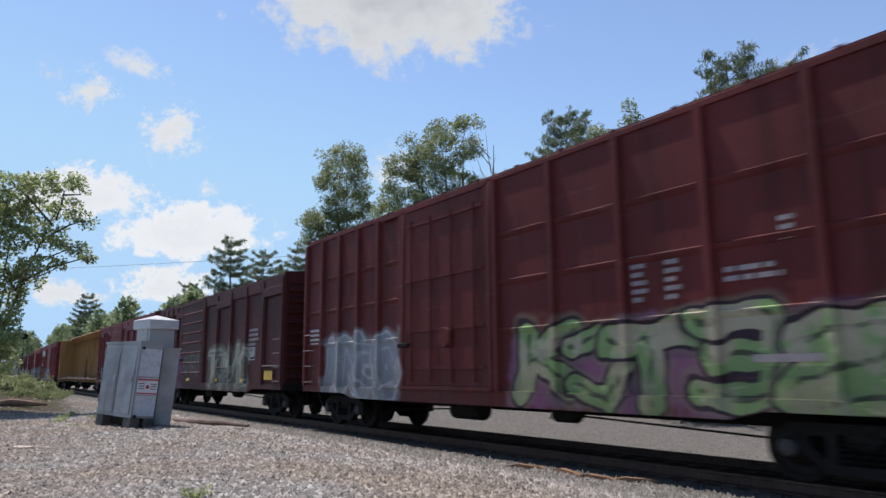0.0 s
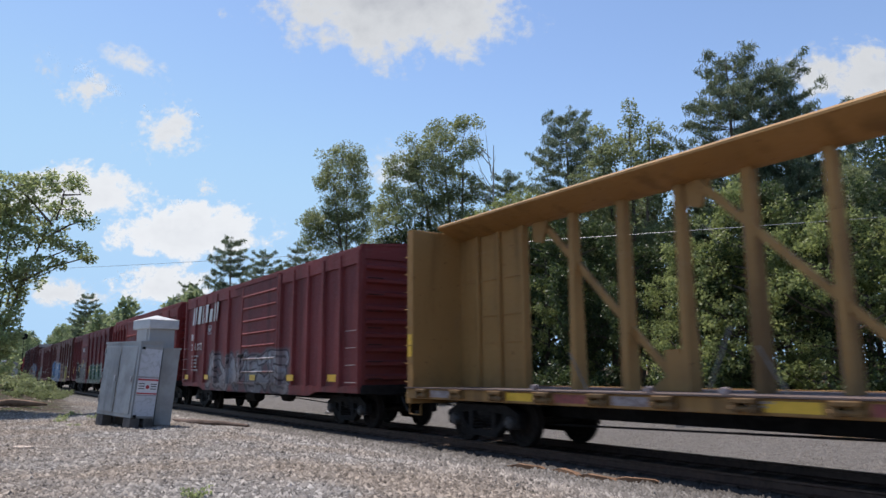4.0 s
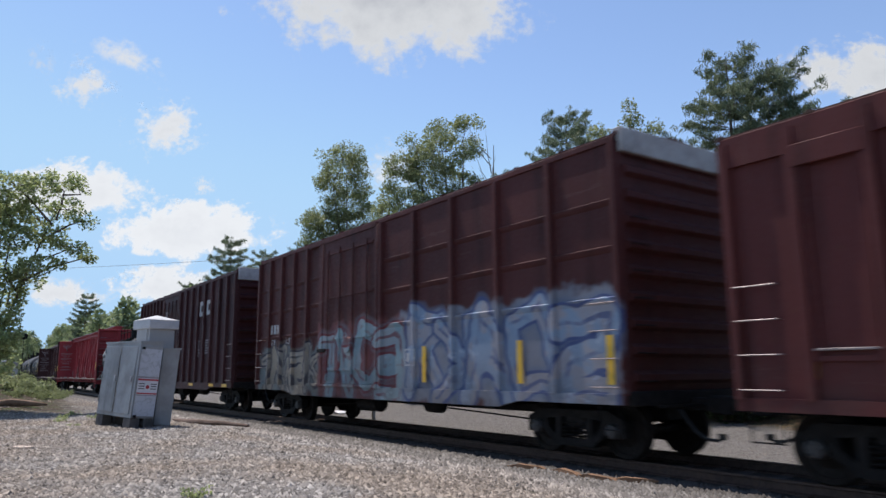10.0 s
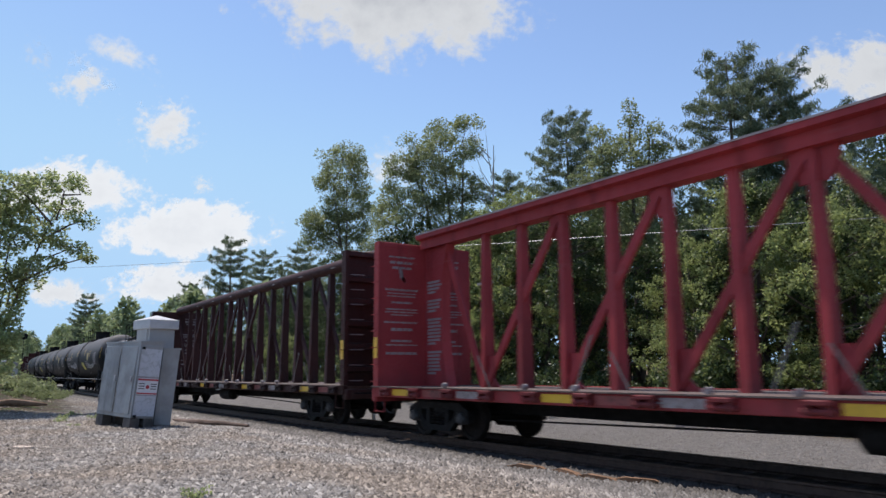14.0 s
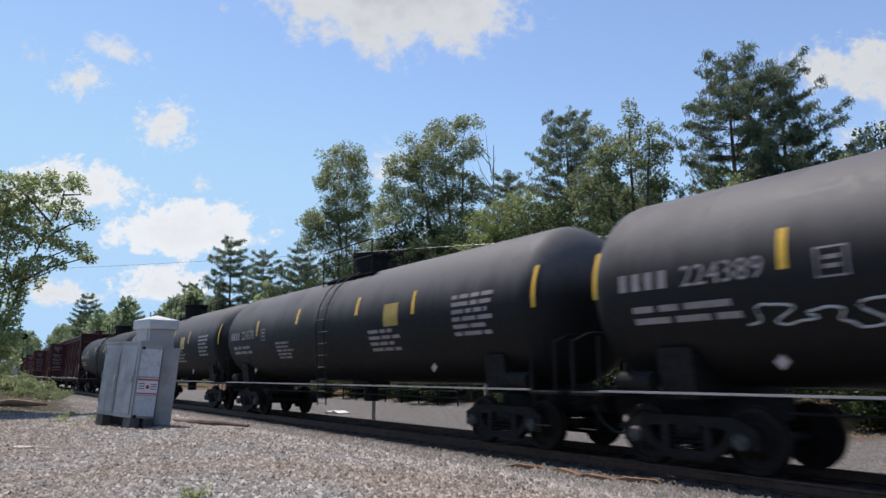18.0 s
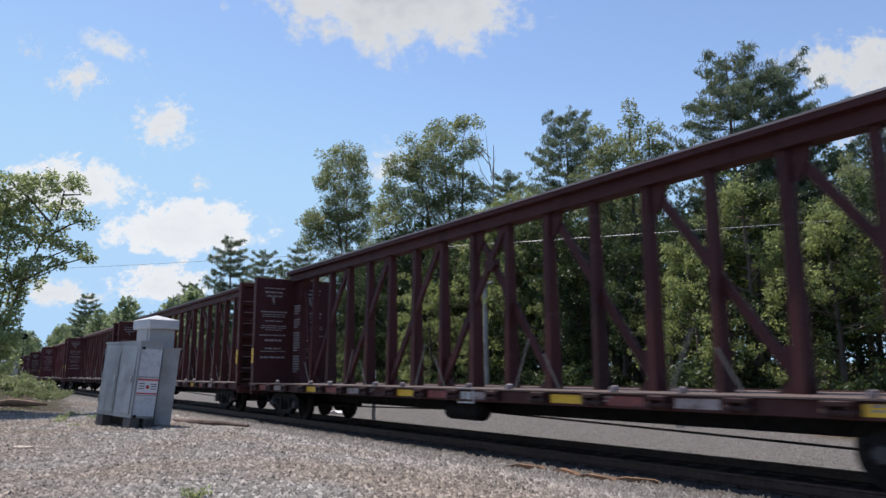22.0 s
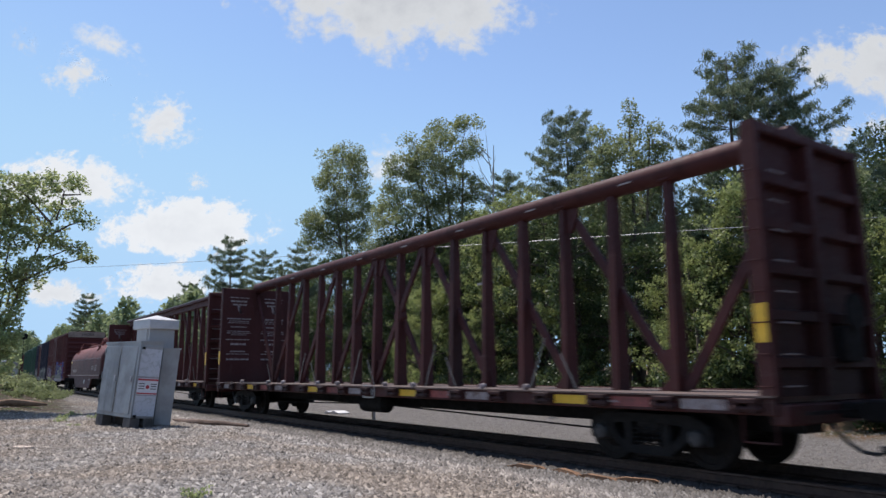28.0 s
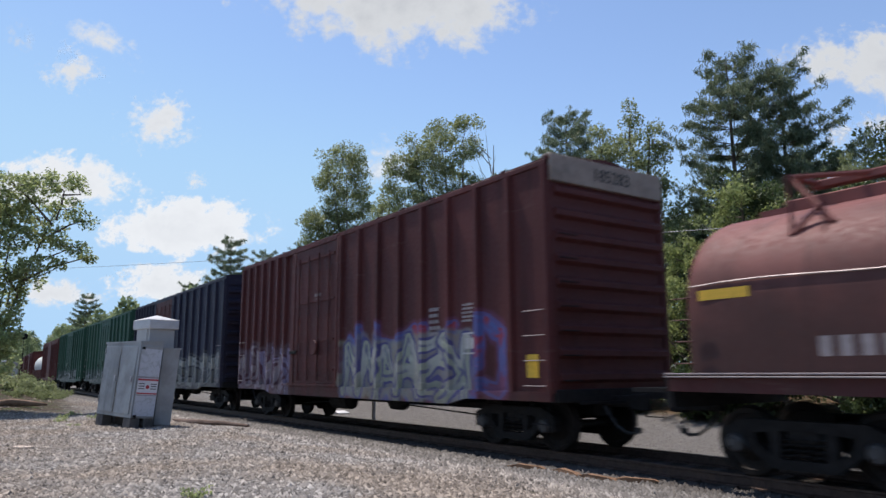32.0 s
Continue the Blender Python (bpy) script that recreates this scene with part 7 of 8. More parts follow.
# the run of brown centre-beam cars
CB_A = rail_paint("maroon_beam_paint", (0.066, 0.027, 0.025), rust=0.4)
CB_B = rail_paint("red_brown_beam_paint", (0.088, 0.036, 0.031), rust=0.5)
CB_C = rail_paint("maroon_red_beam_paint", (0.105, 0.035, 0.034), rust=0.4)
for front, rear, paint, style in ((-350.36, -373.42, CB_A, "plate"), (-374.81, -398.04, CB_B, "plate"), (-399.63, -422.28, CB_B, "tube"), (-423.71, -447.05, CB_C, "tube"), (-448.94, -471.45, CB_A, "tube"), (-473.02, -495.72, CB_B, "plate")):
    shade = "maroon" if paint is CB_A else "red-brown"
    kind = "with stencilled end plates" if style == "plate" else "with a round top tube"
    add_car(centre_beam(shade + " centre-beam flat car, empty, " + kind, front - rear, 4.70, paint, style), front, rear)

# hood side darkened below: weathering plus its shade away from the sun, painted in
c = coil_car("brown covered coil car with a sun-bleached rounded hood", rail_paint("coil_car_paint", (0.080, 0.034, 0.033), rust=0.4), rail_paint("bleached_hood_paint", (0.20, 0.10, 0.086), rust=0.5, fade=0.4, dent=0.1, soot_shade=0.78))
block_word(c, 4, -5.6, -1.408, 1.56, 0.95, 0.24, PALE)
letters(c, "3829", -4.4, -1.408, 1.56, 0.33, PALE)
bars(c, 2, 3.8, -1.405, 2.0, 1.0, 0.3, PALE, seed=51)
bars(c, 3, 5.2, -1.405, 2.05, 0.9, 0.45, PALE, seed=52)
bars(c, 1, 3.0, -1.465, 1.06, 0.9, 0.14, PALE, seed=53)
patch(c, -7.2, 2.35, 0.75, 0.14, -1.404)
frame_label(c, 0.9, 0.7, 0.5, 0.36, -1.465)
add_car(c, -496.9, -513.9)

c = boxcar("maroon high boxcar with white, red and blue sprayed letters", 15.7, 5.12, rail_paint("maroon_paint_c", (0.095, 0.036, 0.033), (
    (-7.8, -3.4, 0.8, 2.2, (0.44, 0.36, 0.36), (0.36, 0.30, 0.42), (0.12, 0.05, 0.07), "250914", 0.11, (0.20, 0.14, 0.18)),
    (-0.1, 6.8, 0.8, 2.4, (0.40, 0.06, 0.08), (0.12, 0.16, 0.40), (0.14, 0.12, 0.30), "0736150", 0.10, None),
    (0.0, 5.6, 0.8, 2.2, (0.55, 0.53, 0.45), (0.44, 0.46, 0.34), (0.10, 0.09, 0.24), "291154", 0.14, (0.36, 0.36, 0.28)))), (8, 9), (-3.0, -0.3), "plug", False)
part("end_cap", Mesh().box(7.72, 7.95, -1.5, 1.5, 4.72, 5.22, 0.01), plain("tan_end_paint", (0.25, 0.19, 0.15), 0.6), c, "tan cap on the end")
letters(c, "185283", 7.96, -0.55, 4.86, 0.32, plain("black_stencil_paint", (0.02, 0.02, 0.02), 0.6)).matrix_basis = pose(7.957, -0.45, 4.86, 90, 0, 90) @ Matrix.Diagonal((0.34, 0.34, 1, 1))
bars(c, 5, 4.1, S - 0.005, 2.75, 0.45, 0.65, PALE, seed=61)
bars(c, 5, 5.3, S - 0.005, 2.75, 0.5, 0.4, PALE, seed=62)
frame_label(c, 5.3, 1.75, 0.5, 0.42, S - 0.005)
bars(c, 2, -1.6, S - 0.09, 3.6, 0.5, 0.3, PALE, seed=63)
patch(c, 7.2, 1.3, 0.3, 0.4, S - 0.005)
add_car(c, -515.43, -531.15)

NAVY = rail_paint("navy_blue_paint", (0.028, 0.036, 0.062), ((-7.5, 7.5, 0.8, 2.1, (0.40, 0.39, 0.34), (0.28, 0.28, 0.28), (0.06, 0.06, 0.07), "7245316082", 0.16, (0.24, 0.24, 0.22)),))
GREEN = rail_paint("green_paint", (0.030, 0.115, 0.070), ((-7.5, 5.0, 0.8, 1.7, (0.36, 0.37, 0.35), (0.20, 0.22, 0.2), (0.05, 0.08, 0.06), "18645", 0.14, (0.15, 0.18, 0.16)),))
BROWN_FAR = rail_paint("brown_paint_far", (0.10, 0.035, 0.03))
add_car(boxcar("navy blue boxcar with a brown door", 15.8, 5.06, NAVY, (8, 8), (-3.0, 0.2), "plug", False, door_paint=BROWN_FAR), -533.22, -549.0)
add_car(boxcar("green boxcar far back in the train", 15.8, 5.06, GREEN, (6, 6), (-1.6, 1.6), "plug", False), -550.6, -566.4)
add_car(boxcar("green boxcar with pale sprayed letters far back in the train", 15.8, 5.06, GREEN, (6, 6), (-1.6, 1.6), "plug", False), -568.0, -583.8)
add_car(boxcar("red-brown boxcar far back in the train", 15.8, 4.9, BROWN_FAR, (6, 6), (-1.6, 1.6), "ribs", True), -585.4, -601.2)
add_car(gondola("open brown wagon with pale wrapped bundles", BROWN_FAR, plain("white_wrapping", (0.6, 0.58, 0.52), 0.6)), -602.8, -618.6)
last = boxcar("brown boxcar at the far end of the train", 15.8, 4.5, BROWN_FAR, (6, 6), (-1.6, 1.6), "ribs", True)
add_car(last, -620.2, -636.0)
for k in range(3):
    back = copy_thing(last, Matrix.Identity(4))
    TRAIN.append((back, -645.6 - 17.4 * k))


# ---- the signal cabinets on the near side ----
CABINET = rail_paint("weathered_silver_paint", (0.40, 0.545, 0.525), rust=0.10, fade=0.15, rough=0.5)
CABINET_CAP = plain("pale_grey_cap_paint", (0.52, 0.50, 0.49), 0.5, 0.0, 0.15)
CONCRETE = plain("stained_concrete", (0.10, 0.085, 0.075), 0.9, 0, 0.4, 8)
SIGN_RED = plain("red_sign_paint", (0.50, 0.05, 0.06), 0.5)
SIGN_WHITE = plain("white_sign_paint", (0.72, 0.70, 0.70), 0.5, 0, 0.1)


def peel_material():
    n = Nodes("peeling_pale_film")
    a = n.noise(9, 6, 0.7, None, 1.5)
    col = n.mix(n.ramp(a, 0.42, 0.5), (0.44, 0.44, 0.445), (0.56, 0.555, 0.58))
    col = n.mix(n.ramp(n.noise(4, 4, 0.6), 0.66, 0.72), col, (0.10, 0.09, 0.09))
    n.bump(a, 0.6, 0.02)
    return n.done(col, 0.45)


PEEL = peel_material()


def cabinet_box(name, label, x, y, turn, w, d, h, z0=0.08, slope=0.0, doors=2, tilt=0.0, lean=0.0):
    """An upright steel case: w across its notice face (local -y side), d deep."""
    gz = ground_z(x, y)
    cab = thing(name, label, "signal cabinet", "signal cabinets beside the track", at=Matrix.Translation((x, y, gz)) @ Matrix.Rotation(radians(lean), 4, Vector((x, y, 0)).normalized()) @ pose(0, 0, 0, 0, 0, turn))
    e = w / 2
    top = [(-d, -e, h - slope), (0, -e, h), (0, e, h + tilt), (-d, e, h - slope + tilt)]
    quad = [(0, 3, 2, 1), (4, 5, 6, 7), (0, 1, 5, 4), (1, 2, 6, 5), (2, 3, 7, 6), (3, 0, 4, 7)]
    part("body", Mesh().add([(a, b, z0) for a, b, c in top] + top, quad), CABINET, cab)
    lid = [(a + (0.025 if a == 0 else -0.025), b * 1.08, c) for a, b, c in top]
    part("roof", Mesh().add([(a, b, c - 0.004) for a, b, c in lid] + [(a, b, c + 0.028) for a, b, c in lid], quad), CABINET, cab)
    for i in range(doors):
        a, b = -d + 0.05 + i * (d - 0.1) / doors, -d + 0.05 + (i + 1) * (d - 0.1) / doors - 0.03
        leaf = part("door", Mesh().box(a, b, -w / 2 - 0.02, -w / 2, z0 + 0.06, h - slope - 0.05, 0.008), CABINET, cab)
        for zz in (0.4, 0.85, 1.3):
            part("hinge", Mesh().tube([(a + 0.01, -w / 2 - 0.03, zz), (a + 0.01, -w / 2 - 0.03, zz + 0.12)], 0.013, 6), CABINET, leaf)
        part("hasp", Mesh().box(b - 0.08, b - 0.03, -w / 2 - 0.045, -w / 2 - 0.02, 0.82, 0.92, 0.006), BARE, leaf)
    for k in (-1, 1):
        for px in (-d + 0.15, -0.14):
            part("support_block", Mesh().box(px - 0.14, px + 0.14, k * w * 0.3 - 0.09, k * w * 0.3 + 0.09, -0.12, z0, 0.012), CONCRETE, cab)
    return cab


def near_cabinets():
    # the long case with its notice towards the camera's right
    main = cabinet_box("signal_cabinet", "long silver-grey signal cabinet with a red and white notice", -14.07, 2.95, 15, 0.44, 1.40, 1.545, 0.17, 0.03, tilt=0.04, lean=4.3)
    w = 0.44
    part("end_door", Mesh().box(0.002, 0.022, -w / 2 + 0.03, w / 2 - 0.03, 0.20, 1.50, 0.006), CABINET, main)
    sign = part("notice", Mesh().box(0.024, 0.032, -0.195, 0.195, 0.60, 0.90), SIGN_WHITE, main, "white notice with red bars")
    part("notice_band", Mesh().box(0.033, 0.037, -0.195, 0.195, 0.855, 0.89), SIGN_RED, sign)
    part("notice_band", Mesh().box(0.033, 0.037, -0.195, 0.195, 0.61, 0.635), SIGN_RED, sign)
    part("notice_mark", Mesh().lathe_x([(0.033, 0.035), (0.037, 0.035)], 0.0, 0.74, 14), SIGN_RED, sign)
    for k in range(3):
        part("notice_text", Mesh().box(0.033, 0.036, -0.17, -0.06, 0.70 + 0.045 * k, 0.715 + 0.045 * k), STEEL_DARK, sign)
        part("notice_text", Mesh().box(0.033, 0.036, 0.06, 0.17, 0.70 + 0.045 * k, 0.715 + 0.045 * k), STEEL_DARK, sign)
    for z0, z1 in ((0.21, 0.58), (0.93, 1.44)):
        part("peeling_sheet", Mesh().box(0.0225, 0.0245, -0.2, 0.2, z0, z1), PEEL, main, "peeling pale film on the end door")
    for zz in (0.18, 1.42):
        part("latch", Mesh().box(0.022, 0.04, -0.2, -0.14, zz, zz + 0.05, 0.005), STEEL_DARK, main)
    # the tall narrow case behind it with an overhanging cap
    tall = cabinet_box("signal_cabinet", "tall narrow silver-grey cabinet with an overhanging cap", -14.70, 3.37, 15, 0.52, 0.52, 1.90, 0.05, 0.0, 1)
    part("cap_skirt", Mesh().box(-0.60, 0.08, -0.31, 0.31, 1.84, 2.02, 0.012), CABINET_CAP, tall)
    part("cap_top", Mesh().add([(-0.60, -0.31, 2.02), (0.08, -0.31, 2.02), (0.08, 0.31, 2.02), (-0.60, 0.31, 2.02), (-0.26, 0, 2.13)], [(0, 1, 4), (1, 2, 4), (2, 3, 4), (3, 0, 4), (3, 2, 1, 0)]), CABINET_CAP, tall, "pale pyramid top")
    cabinet_box("signal_cabinet", "small silver-grey side cabinet with a sloping lid", -14.30, 3.37, 8, 0.32, 0.36, 1.42, 0.02, 0.03, 1, tilt=0.03, lean=4.3)


near_cabinets()

# ---- small things on the ground ----
WOOD_BROWN = plain("old_brown_wood", (0.15, 0.10, 0.075), 0.9, 0, 0.4, 9)


def lay(name, label, category, shape, mat, x, y, lift=0.0, turn=0):
    return solid(name, shape, mat, label, category, at=pose(x, y, ground_z(x, y) + lift, 0, 0, turn))


lay("pole", "thin brown wooden pole lying on the gravel by the cabinets", "pole", Mesh().tube([(-1.15, 0.03, 0.0), (-0.5, 0.0, 0.02), (0.3, 0.04, 0.02), (1.15, -0.02, 0.0)], [0.05, 0.055, 0.045, 0.03], 8), WOOD_BROWN, -15.4, 4.65, 0.04, 22)
lay("timber", "old weathered timber lying beside the cabinets", "timber", Mesh().box(-0.5, 0.5, -0.08, 0.08, 0, 0.12, 0.02), WOOD_BROWN, -16.35, 4.45, -0.02, 24)
lay("log", "rotting brown log at the foot of the bank", "log", Mesh().tube([(-1.0, 0, 0.03), (-0.6, 0.08, 0.06), (-0.2, 0.0, 0.04), (0.2, 0.06, 0.07), (0.6, -0.02, 0.03), (1.0, -0.06, 0.0)], [0.05, 0.11, 0.07, 0.10, 0.08, 0.03], 9), plain("rotten_brown_wood", (0.20, 0.12, 0.075), 0.9, 0, 0.5, 9), -21.5, 1.15, 0.02, 80)
lay("flat_stone", "pale flat stone lying in the gravel", "stone", Mesh().prism([(-0.16, -0.07), (0.02, -0.1), (0.17, -0.04), (0.14, 0.08), (-0.05, 0.1), (-0.18, 0.04)], 0, 0.02, "z"), plain("pale_stone", (0.48, 0.38, 0.30), 0.9), -10.9, 0.85, -0.004, 20)
post = thing("marker_post", "grey steel post with a white top on the far shoulder", "post", at=pose(-21.4, 11.9, ground_z(-21.4, 11.9)))
part("shaft", Mesh().box(-0.05, 0.05, -0.05, 0.05, -0.1, 1.45, 0.01), plain("galvanised_post_steel", (0.24, 0.23, 0.22), 0.6, 0.2), post)
part("top", Mesh().box(-0.06, 0.06, -0.06, 0.06, 1.45, 1.72, 0.012), SIGN_WHITE, post, "white painted top")
lay("plastic_sheet", "crumpled white sheet on the far gravel", "litter", Mesh().prism([(-0.5, 0.0), (-0.35, 0.09), (-0.1, 0.05), (0.15, 0.11), (0.5, 0.03), (0.5, 0.0)], -0.25, 0.3), SIGN_WHITE, -26.5, 13.0, 0.0, 10)
pole = thing("utility_pole", "weathered grey wooden utility pole at the wood's edge", "utility pole", at=pose(-23.2, 18.2, ground_z(-23.2, 18.2)))
part("shaft", Mesh().tube([(0, 0, -0.3), (0, 0, 5.4)], [0.13, 0.10], 10), BARK_PALE, pole)
part("cross_arm", Mesh().box(-0.5, 0.5, -0.05, 0.05, 5.05, 5.15), BARK_PALE, pole)


def low_fence():
    """A low dark pipe fence along the far edge of the gravel."""
    fence = thing("fence", "low black steel pipe fence along the wood's edge", "fence")
    y, xs = 17.95, [-43.5 + 1.55 * i for i in range(13)]
    for x in xs:
        part("post", Mesh().tube([(x, y, ground_z(x, y) - 0.1), (x, y, 0.62)], 0.035, 6), STEEL_DARK, fence)
    for z in (0.30, 0.58):
        part("rail", Mesh().tube([(xs[0], y, z), (xs[-1], y, z)], 0.028, 6), STEEL_DARK, fence)


low_fence()

scrap = lay("wood_scrap", "splintered orange-brown wood scrap beside the rail", "wood scrap", Mesh().prism([(-0.35, 0.0), (-0.1, 0.05), (0.3, 0.03), (0.38, 0.0), (0.0, -0.02)], -0.05, 0.05), plain("fresh_split_wood", (0.22, 0.12, 0.065), 0.9, 0, 0.4, 12), -7.6, 7.95, 0.02, 8)
for x, y, a in ((-8.3, 8.05, -12), (-9.1, 7.9, 20), (-7.1, 8.2, 35)):
    bit = copy_thing(scrap, Matrix.Identity(4))
    bit.matrix_basis = pose(x, y, ground_z(x, y) + 0.02, 0, 0, a)


weed = place(shrub("small green weed growing in the gravel", 0.13, 0.12, 91, LEAF_GREY, per=7, size=0.015, stems=7, clump=0.035, loose=0.015), -5.75, 1.62, sink=0.04)
weed["group"] = "weeds in the gravel"
for x, y, k in ((-5.6, 1.8, 0.5), (-5.9, 1.45, 0.5), (-15.2, 2.0, 1.0), (-16.4, 1.9, 1.2), (-17.0, 2.6, 1.2), (-17.6, 2.1, 1.3), (-18.6, 2.4, 1.3)):
    again(weed, x, y, rw.uniform(0, 360), k, "weeds in the gravel")


def overhead_wire():
    a, b = Vector((-53.7, 0.5, 7.92)), Vector((1.8, 23.4, 4.83))
    pts = []
    for i in range(41):
        t = i / 40
        q = a.lerp(b, t)
        q.z -= 4 * 0.22 * t * (1 - t)
        pts.append(q)
    ob = solid("overhead_wire", Mesh().tube(pts, 0.009, 5), plain("bright_worn_cable", (0.30, 0.30, 0.31), 0.45, 0.4), "single overhead cable strung across the view", "cable")
    return ob


overhead_wire()


def dead_snag():
    m = Mesh()
    rng = random.Random(3)
    m.tube([(0, 0, 0), (0.1, 0, 6), (0.25, 0.1, 13.6)], [0.14, 0.09, 0.02], 6)
    for i in range(16):
        z = 6.5 + i * 0.42
        a = rng.uniform(0, 6.28)
        k = rng.uniform(0.6, 1.8)
        d = (math.cos(a) * k, math.sin(a) * k)
        m.tube([(0.12, 0, z), (d[0] * 0.5, d[1] * 0.5, z + 0.9), (d[0], d[1], z + 1.0 + k)], [0.035, 0.02, 0.006], 4)
    snag = thing("dead_tree", "bare grey dead tree among the green ones", "tree", WOOD, at=pose(-30.2, 24.2, ground_z(-30.2, 24.2)))
    part("trunk", m, BARK_PALE, snag)


dead_snag()

# a signal target far along the track, and pale sheds behind the bank
sig = thing("track_signal", "dark round signal target on a mast far along the track", "railway signal", at=pose(-96.0, 6.6, 0.2))
part("mast", Mesh().tube([(0, 0, 0), (0, 0, 5.4)], 0.05, 8), STEEL_DARK, sig)
part("target", Mesh().lathe_x([(-0.06, 0.38), (0.06, 0.38)], 0, 5.65, 20), STEEL_DARK, sig)
part("hood", Mesh().lathe_x([(0.05, 0.12), (0.3, 0.12)], 0, 5.65, 12), STEEL_DARK, sig)
shed = thing("shed", "pale grey metal shed beyond the bank", "shed", at=pose(-108.0, 5.6, 0.2, 0, 0, 6))
part("wall", Mesh().box(-1.6, 1.6, -1.2, 1.2, 0, 2.6), plain("pale_metal_siding", (0.46, 0.46, 0.46), 0.6), shed)
part("roof", Mesh().prism([(-1.35, 2.6), (0, 3.15), (1.35, 2.6)], -1.75, 1.75, "x"), plain("grey_roofing", (0.35, 0.35, 0.36), 0.6), shed)

# ---- clouds ----
FOCAL = 1568 / 2 / math.tan(radians(64.605) / 2)


def sky_pose(px, py, depth):
    """A pose that faces the camera, at a depth in metres, at a place of a 1568 x 882 picture."""
    return VIEW @ Matrix.Translation(((px - 784) / FOCAL * depth, (441 - py) / FOCAL * depth, -depth))


def cloud_material(name, a, b, seed, cover, grey, wisp, fray, bright):
    """Sunlit vapour: thick in the middle, frayed and see-through at its edge."""
    n = Nodes(name)
    q = n.scaled(1 / a, 1 / b, 1)
    x, y = n.split(q)[0], n.split(q)[1]
    rad = n.math("SQRT", n.math("ADD", n.math("POWER", x, 2.0), n.math("POWER", n.math("MULTIPLY", y, n.ramp(y, 0.0, -0.4, 1.0, 1.25)), 2.0)))
    k = 2.2 / max(a, b)
    vec = n.scaled(k, k * 1.15, k, off=(seed * 3.7, seed * 1.9, seed))
    f1 = n.noise(1.7, 9, 0.58, vec, 0.25)
    f2 = n.noise(6.0, 6, 0.6, vec)
    dens = n.math("ADD", n.math("SUBTRACT", cover, rad), n.math("MULTIPLY", n.math("SUBTRACT", f1, 0.5), fray))
    dens = n.math("ADD", dens, n.math("MULTIPLY", n.math("SUBTRACT", f2, 0.5), 0.6))
    alpha = n.math("MULTIPLY", n.ramp(dens, 0.0, wisp), n.ramp(rad, 1.0, 0.85))
    thick = n.ramp(dens, 0.15, 0.95)
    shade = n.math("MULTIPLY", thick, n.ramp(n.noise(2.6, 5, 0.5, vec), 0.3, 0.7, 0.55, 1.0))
    col = n.mix(n.math("MULTIPLY", shade, grey), (0.505, 0.537, 0.55), (0.335, 0.363, 0.395))
    em = n.t.nodes.new("ShaderNodeEmission")
    n.link(col, em.inputs["Color"])
    em.inputs["Strength"].default_value = bright
    tr = n.t.nodes.new("ShaderNodeBsdfTransparent")
    mx = n.t.nodes.new("ShaderNodeMixShader")
    n.link(alpha, mx.inputs["Fac"])
    n.t.links.new(tr.outputs[0], mx.inputs[1])
    n.t.links.new(em.outputs[0], mx.inputs[2])
    n.t.links.new(mx.outputs[0], n.out.inputs["Surface"])
    return n.m


CLOUDS = []


def cloud(label, p0, p1, w, h, seed, cover=0.55, grey=0.6, wisp=0.35, turn=0.0, fray=1.5, depth=2600, bright=1.0):
    """A cloud w by h picture units across, drifting from p0 to p1."""
    a, b = w / FOCAL * depth / 2, h / FOCAL * depth / 2
    m, k = Mesh(), 12
    vs = [(a * (2 * i / k - 1), b * (2 * j / k - 1), -0.12 * a * ((2 * i / k - 1) ** 2 + (2 * j / k - 1) ** 2)) for i in range(k + 1) for j in range(k + 1)]
    fs = [(i * (k + 1) + j, (i + 1) * (k + 1) + j, (i + 1) * (k + 1) + j + 1, i * (k + 1) + j + 1) for i in range(k) for j in range(k)]
    ob = solid("cloud", m.add(vs, fs), cloud_material("cloud_vapour", a, b, seed, cover, grey, wisp, fray, bright), label, "cloud", "clouds", "backdrop")
    ob.visible_shadow = False
    CLOUDS.append((ob, sky_pose(*p0, depth) @ pose(0, 0, 0, 0, 0, turn), sky_pose(*p1, depth) @ pose(0, 0, 0, 0, 0, turn)))


cloud("large grey-bellied cumulus cloud with bright frayed edges", (705, -5), (712, -29), 780, 400, 2.0, 0.74, 0.95, 0.3, fray=1.05)
cloud("bright white cumulus cloud over the pines", (1560, 140), (1575, 112), 540, 240, 5.0, 0.66, 0.5, 0.3, fray=1.1)
cloud("small white puff of cloud", (300, 240), (282, 222), 250, 190, 8.0, 0.58, 0.3, 0.5, bright=1.15)
cloud("small white puff of cloud", (158, 165), (126, 128), 210, 170, 11.0, 0.52, 0.2, 0.6, bright=1.1)
cloud("thin slanting cloud streak", (235, 118), (172, 72), 310, 120, 14.0, 0.52, 0.15, 0.7, -28, bright=1.1)
cloud("thin faint cloud wisp", (85, 128), (30, 70), 170, 120, 17.0, 0.38, 0.1, 0.9, -50)
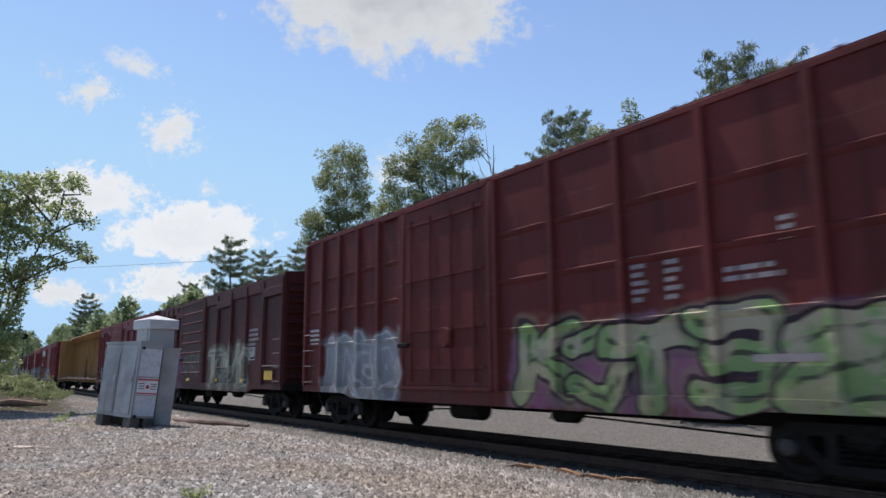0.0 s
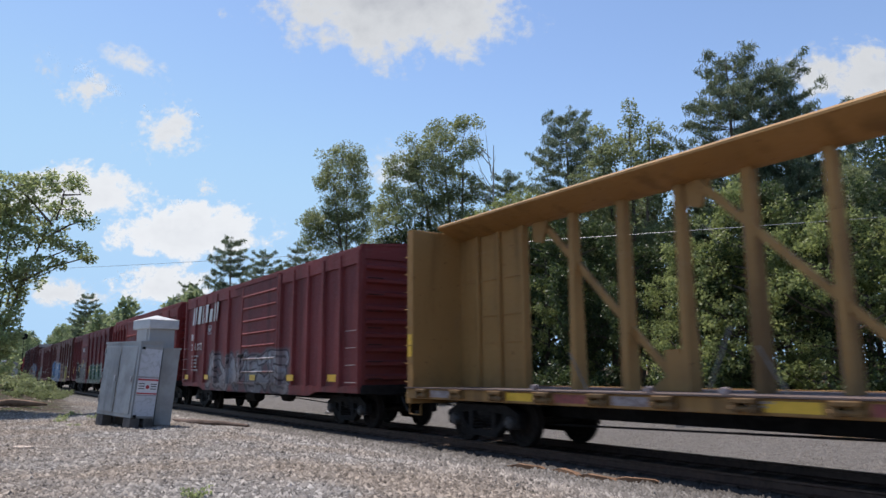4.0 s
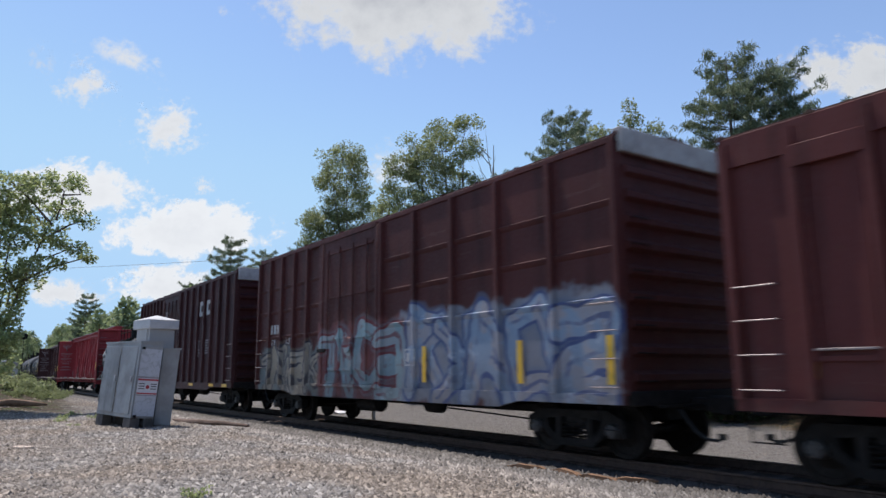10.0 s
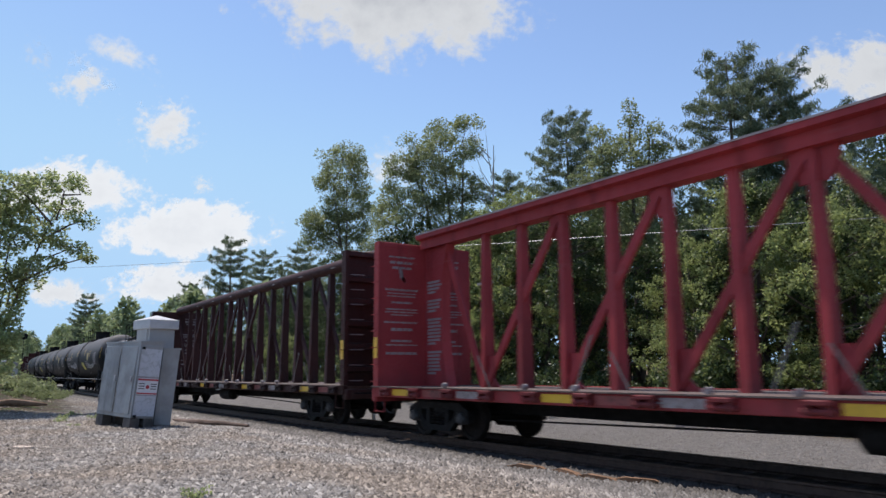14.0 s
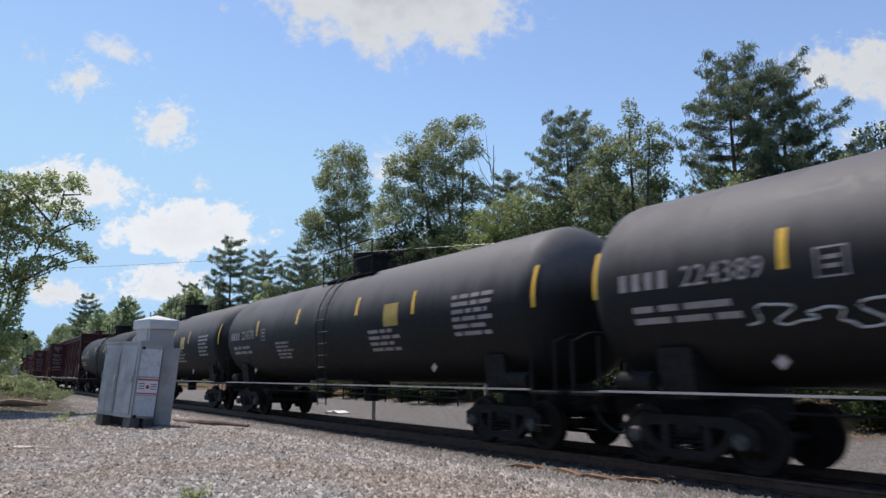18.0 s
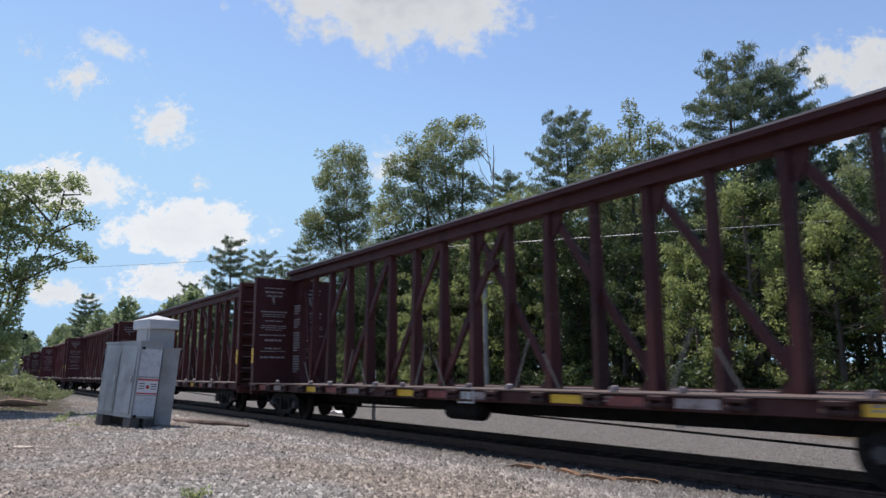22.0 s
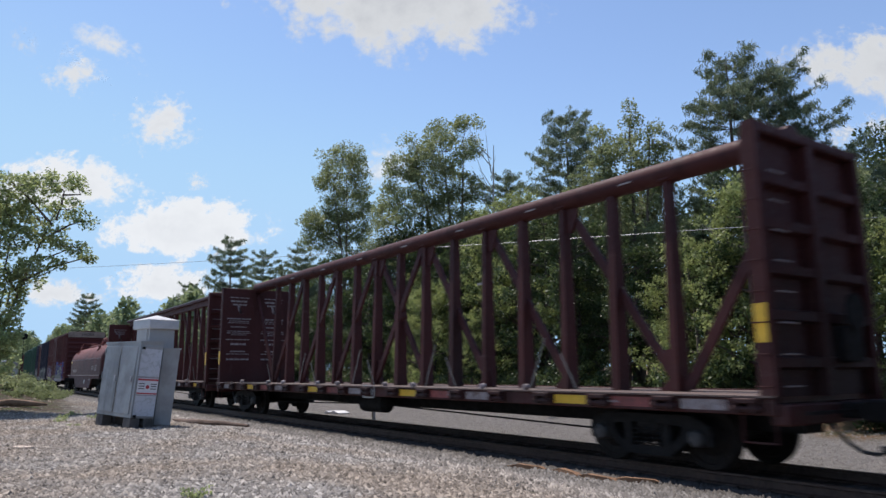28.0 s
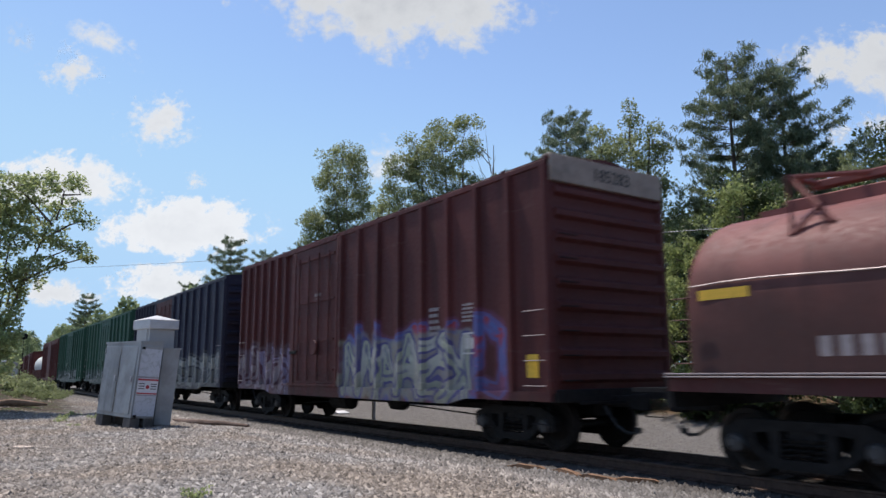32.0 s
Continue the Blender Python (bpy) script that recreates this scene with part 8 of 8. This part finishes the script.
cloud("broad white cloud above the trees", (332, 416), (320, 408), 380, 165, 20.0, 0.80, 0.3, 0.25, bright=1.24, fray=1.25)
cloud("low white cloud above the trees", (292, 512), (285, 508), 260, 110, 23.0, 0.78, 0.3, 0.3, bright=1.22, fray=1.2)
cloud("white cloud behind the roadside tree", (130, 345), (95, 325), 380, 150, 26.0, 0.78, 0.3, 0.3, bright=1.22, fray=1.2)
cloud("pale low cloud bank near the horizon", (110, 520), (100, 520), 260, 100, 29.0, 0.6, 0.3, 0.4, bright=1.16)
cloud("tiny white cloud puff high up", (366, 336), (345, 322), 100, 80, 32.0, 0.45, 0.1, 0.7, bright=1.15)
cloud("faint cloud puff behind the trees", (690, 300), (680, 290), 240, 200, 35.0, 0.5, 0.3, 0.7, bright=1.15)
cloud("small pale cloud puff by the pines", (1525, 246), (1476, 236), 150, 115, 38.0, 0.5, 0.2, 0.6)
cloud("small pale cloud puff by the pines", (1610, 235), (1556, 222), 160, 110, 41.0, 0.5, 0.2, 0.6)


# ---- what moves: the train, its wheels, the clouds ----
def motions():
    for car, c in TRAIN:
        rows = []
        for i in range(33):
            x, y, a = track(c + run(i))
            rows.append((i, pose(x, y, 0, 0, 0, a)))
        walk(car, rows)
    for ws, car, x in WHEELSETS:
        centre = dict((id(k), v) for k, v in TRAIN)[id(car)]
        # turn only while the car is near enough to be seen in full
        t0 = max(0.0, (-34.0 - centre) / 15.9)
        t1 = min(32.0, (16.0 - centre) / 15.6)
        rest = ws.matrix_basis.translation.copy()
        rows = [(0, Matrix.Translation(rest))]
        if t1 > t0:
            f0, f1 = int(t0 * FPS) + 1, int(t1 * FPS)
            for f in range(f0, f1 + 1):
                turn = math.degrees((run(f / FPS) - run(f0 / FPS)) / WHEEL_R) % 360
                rows.append((f / FPS, Matrix.Translation(rest) @ pose(0, 0, 0, 0, turn, 0)))
        if rows[-1][0] < 32:
            rows.append((32, rows[-1][1]))
        walk(ws, rows)
    for ob, a, b in CLOUDS:
        walk(ob, [(0, a), (32, b)])


motions()
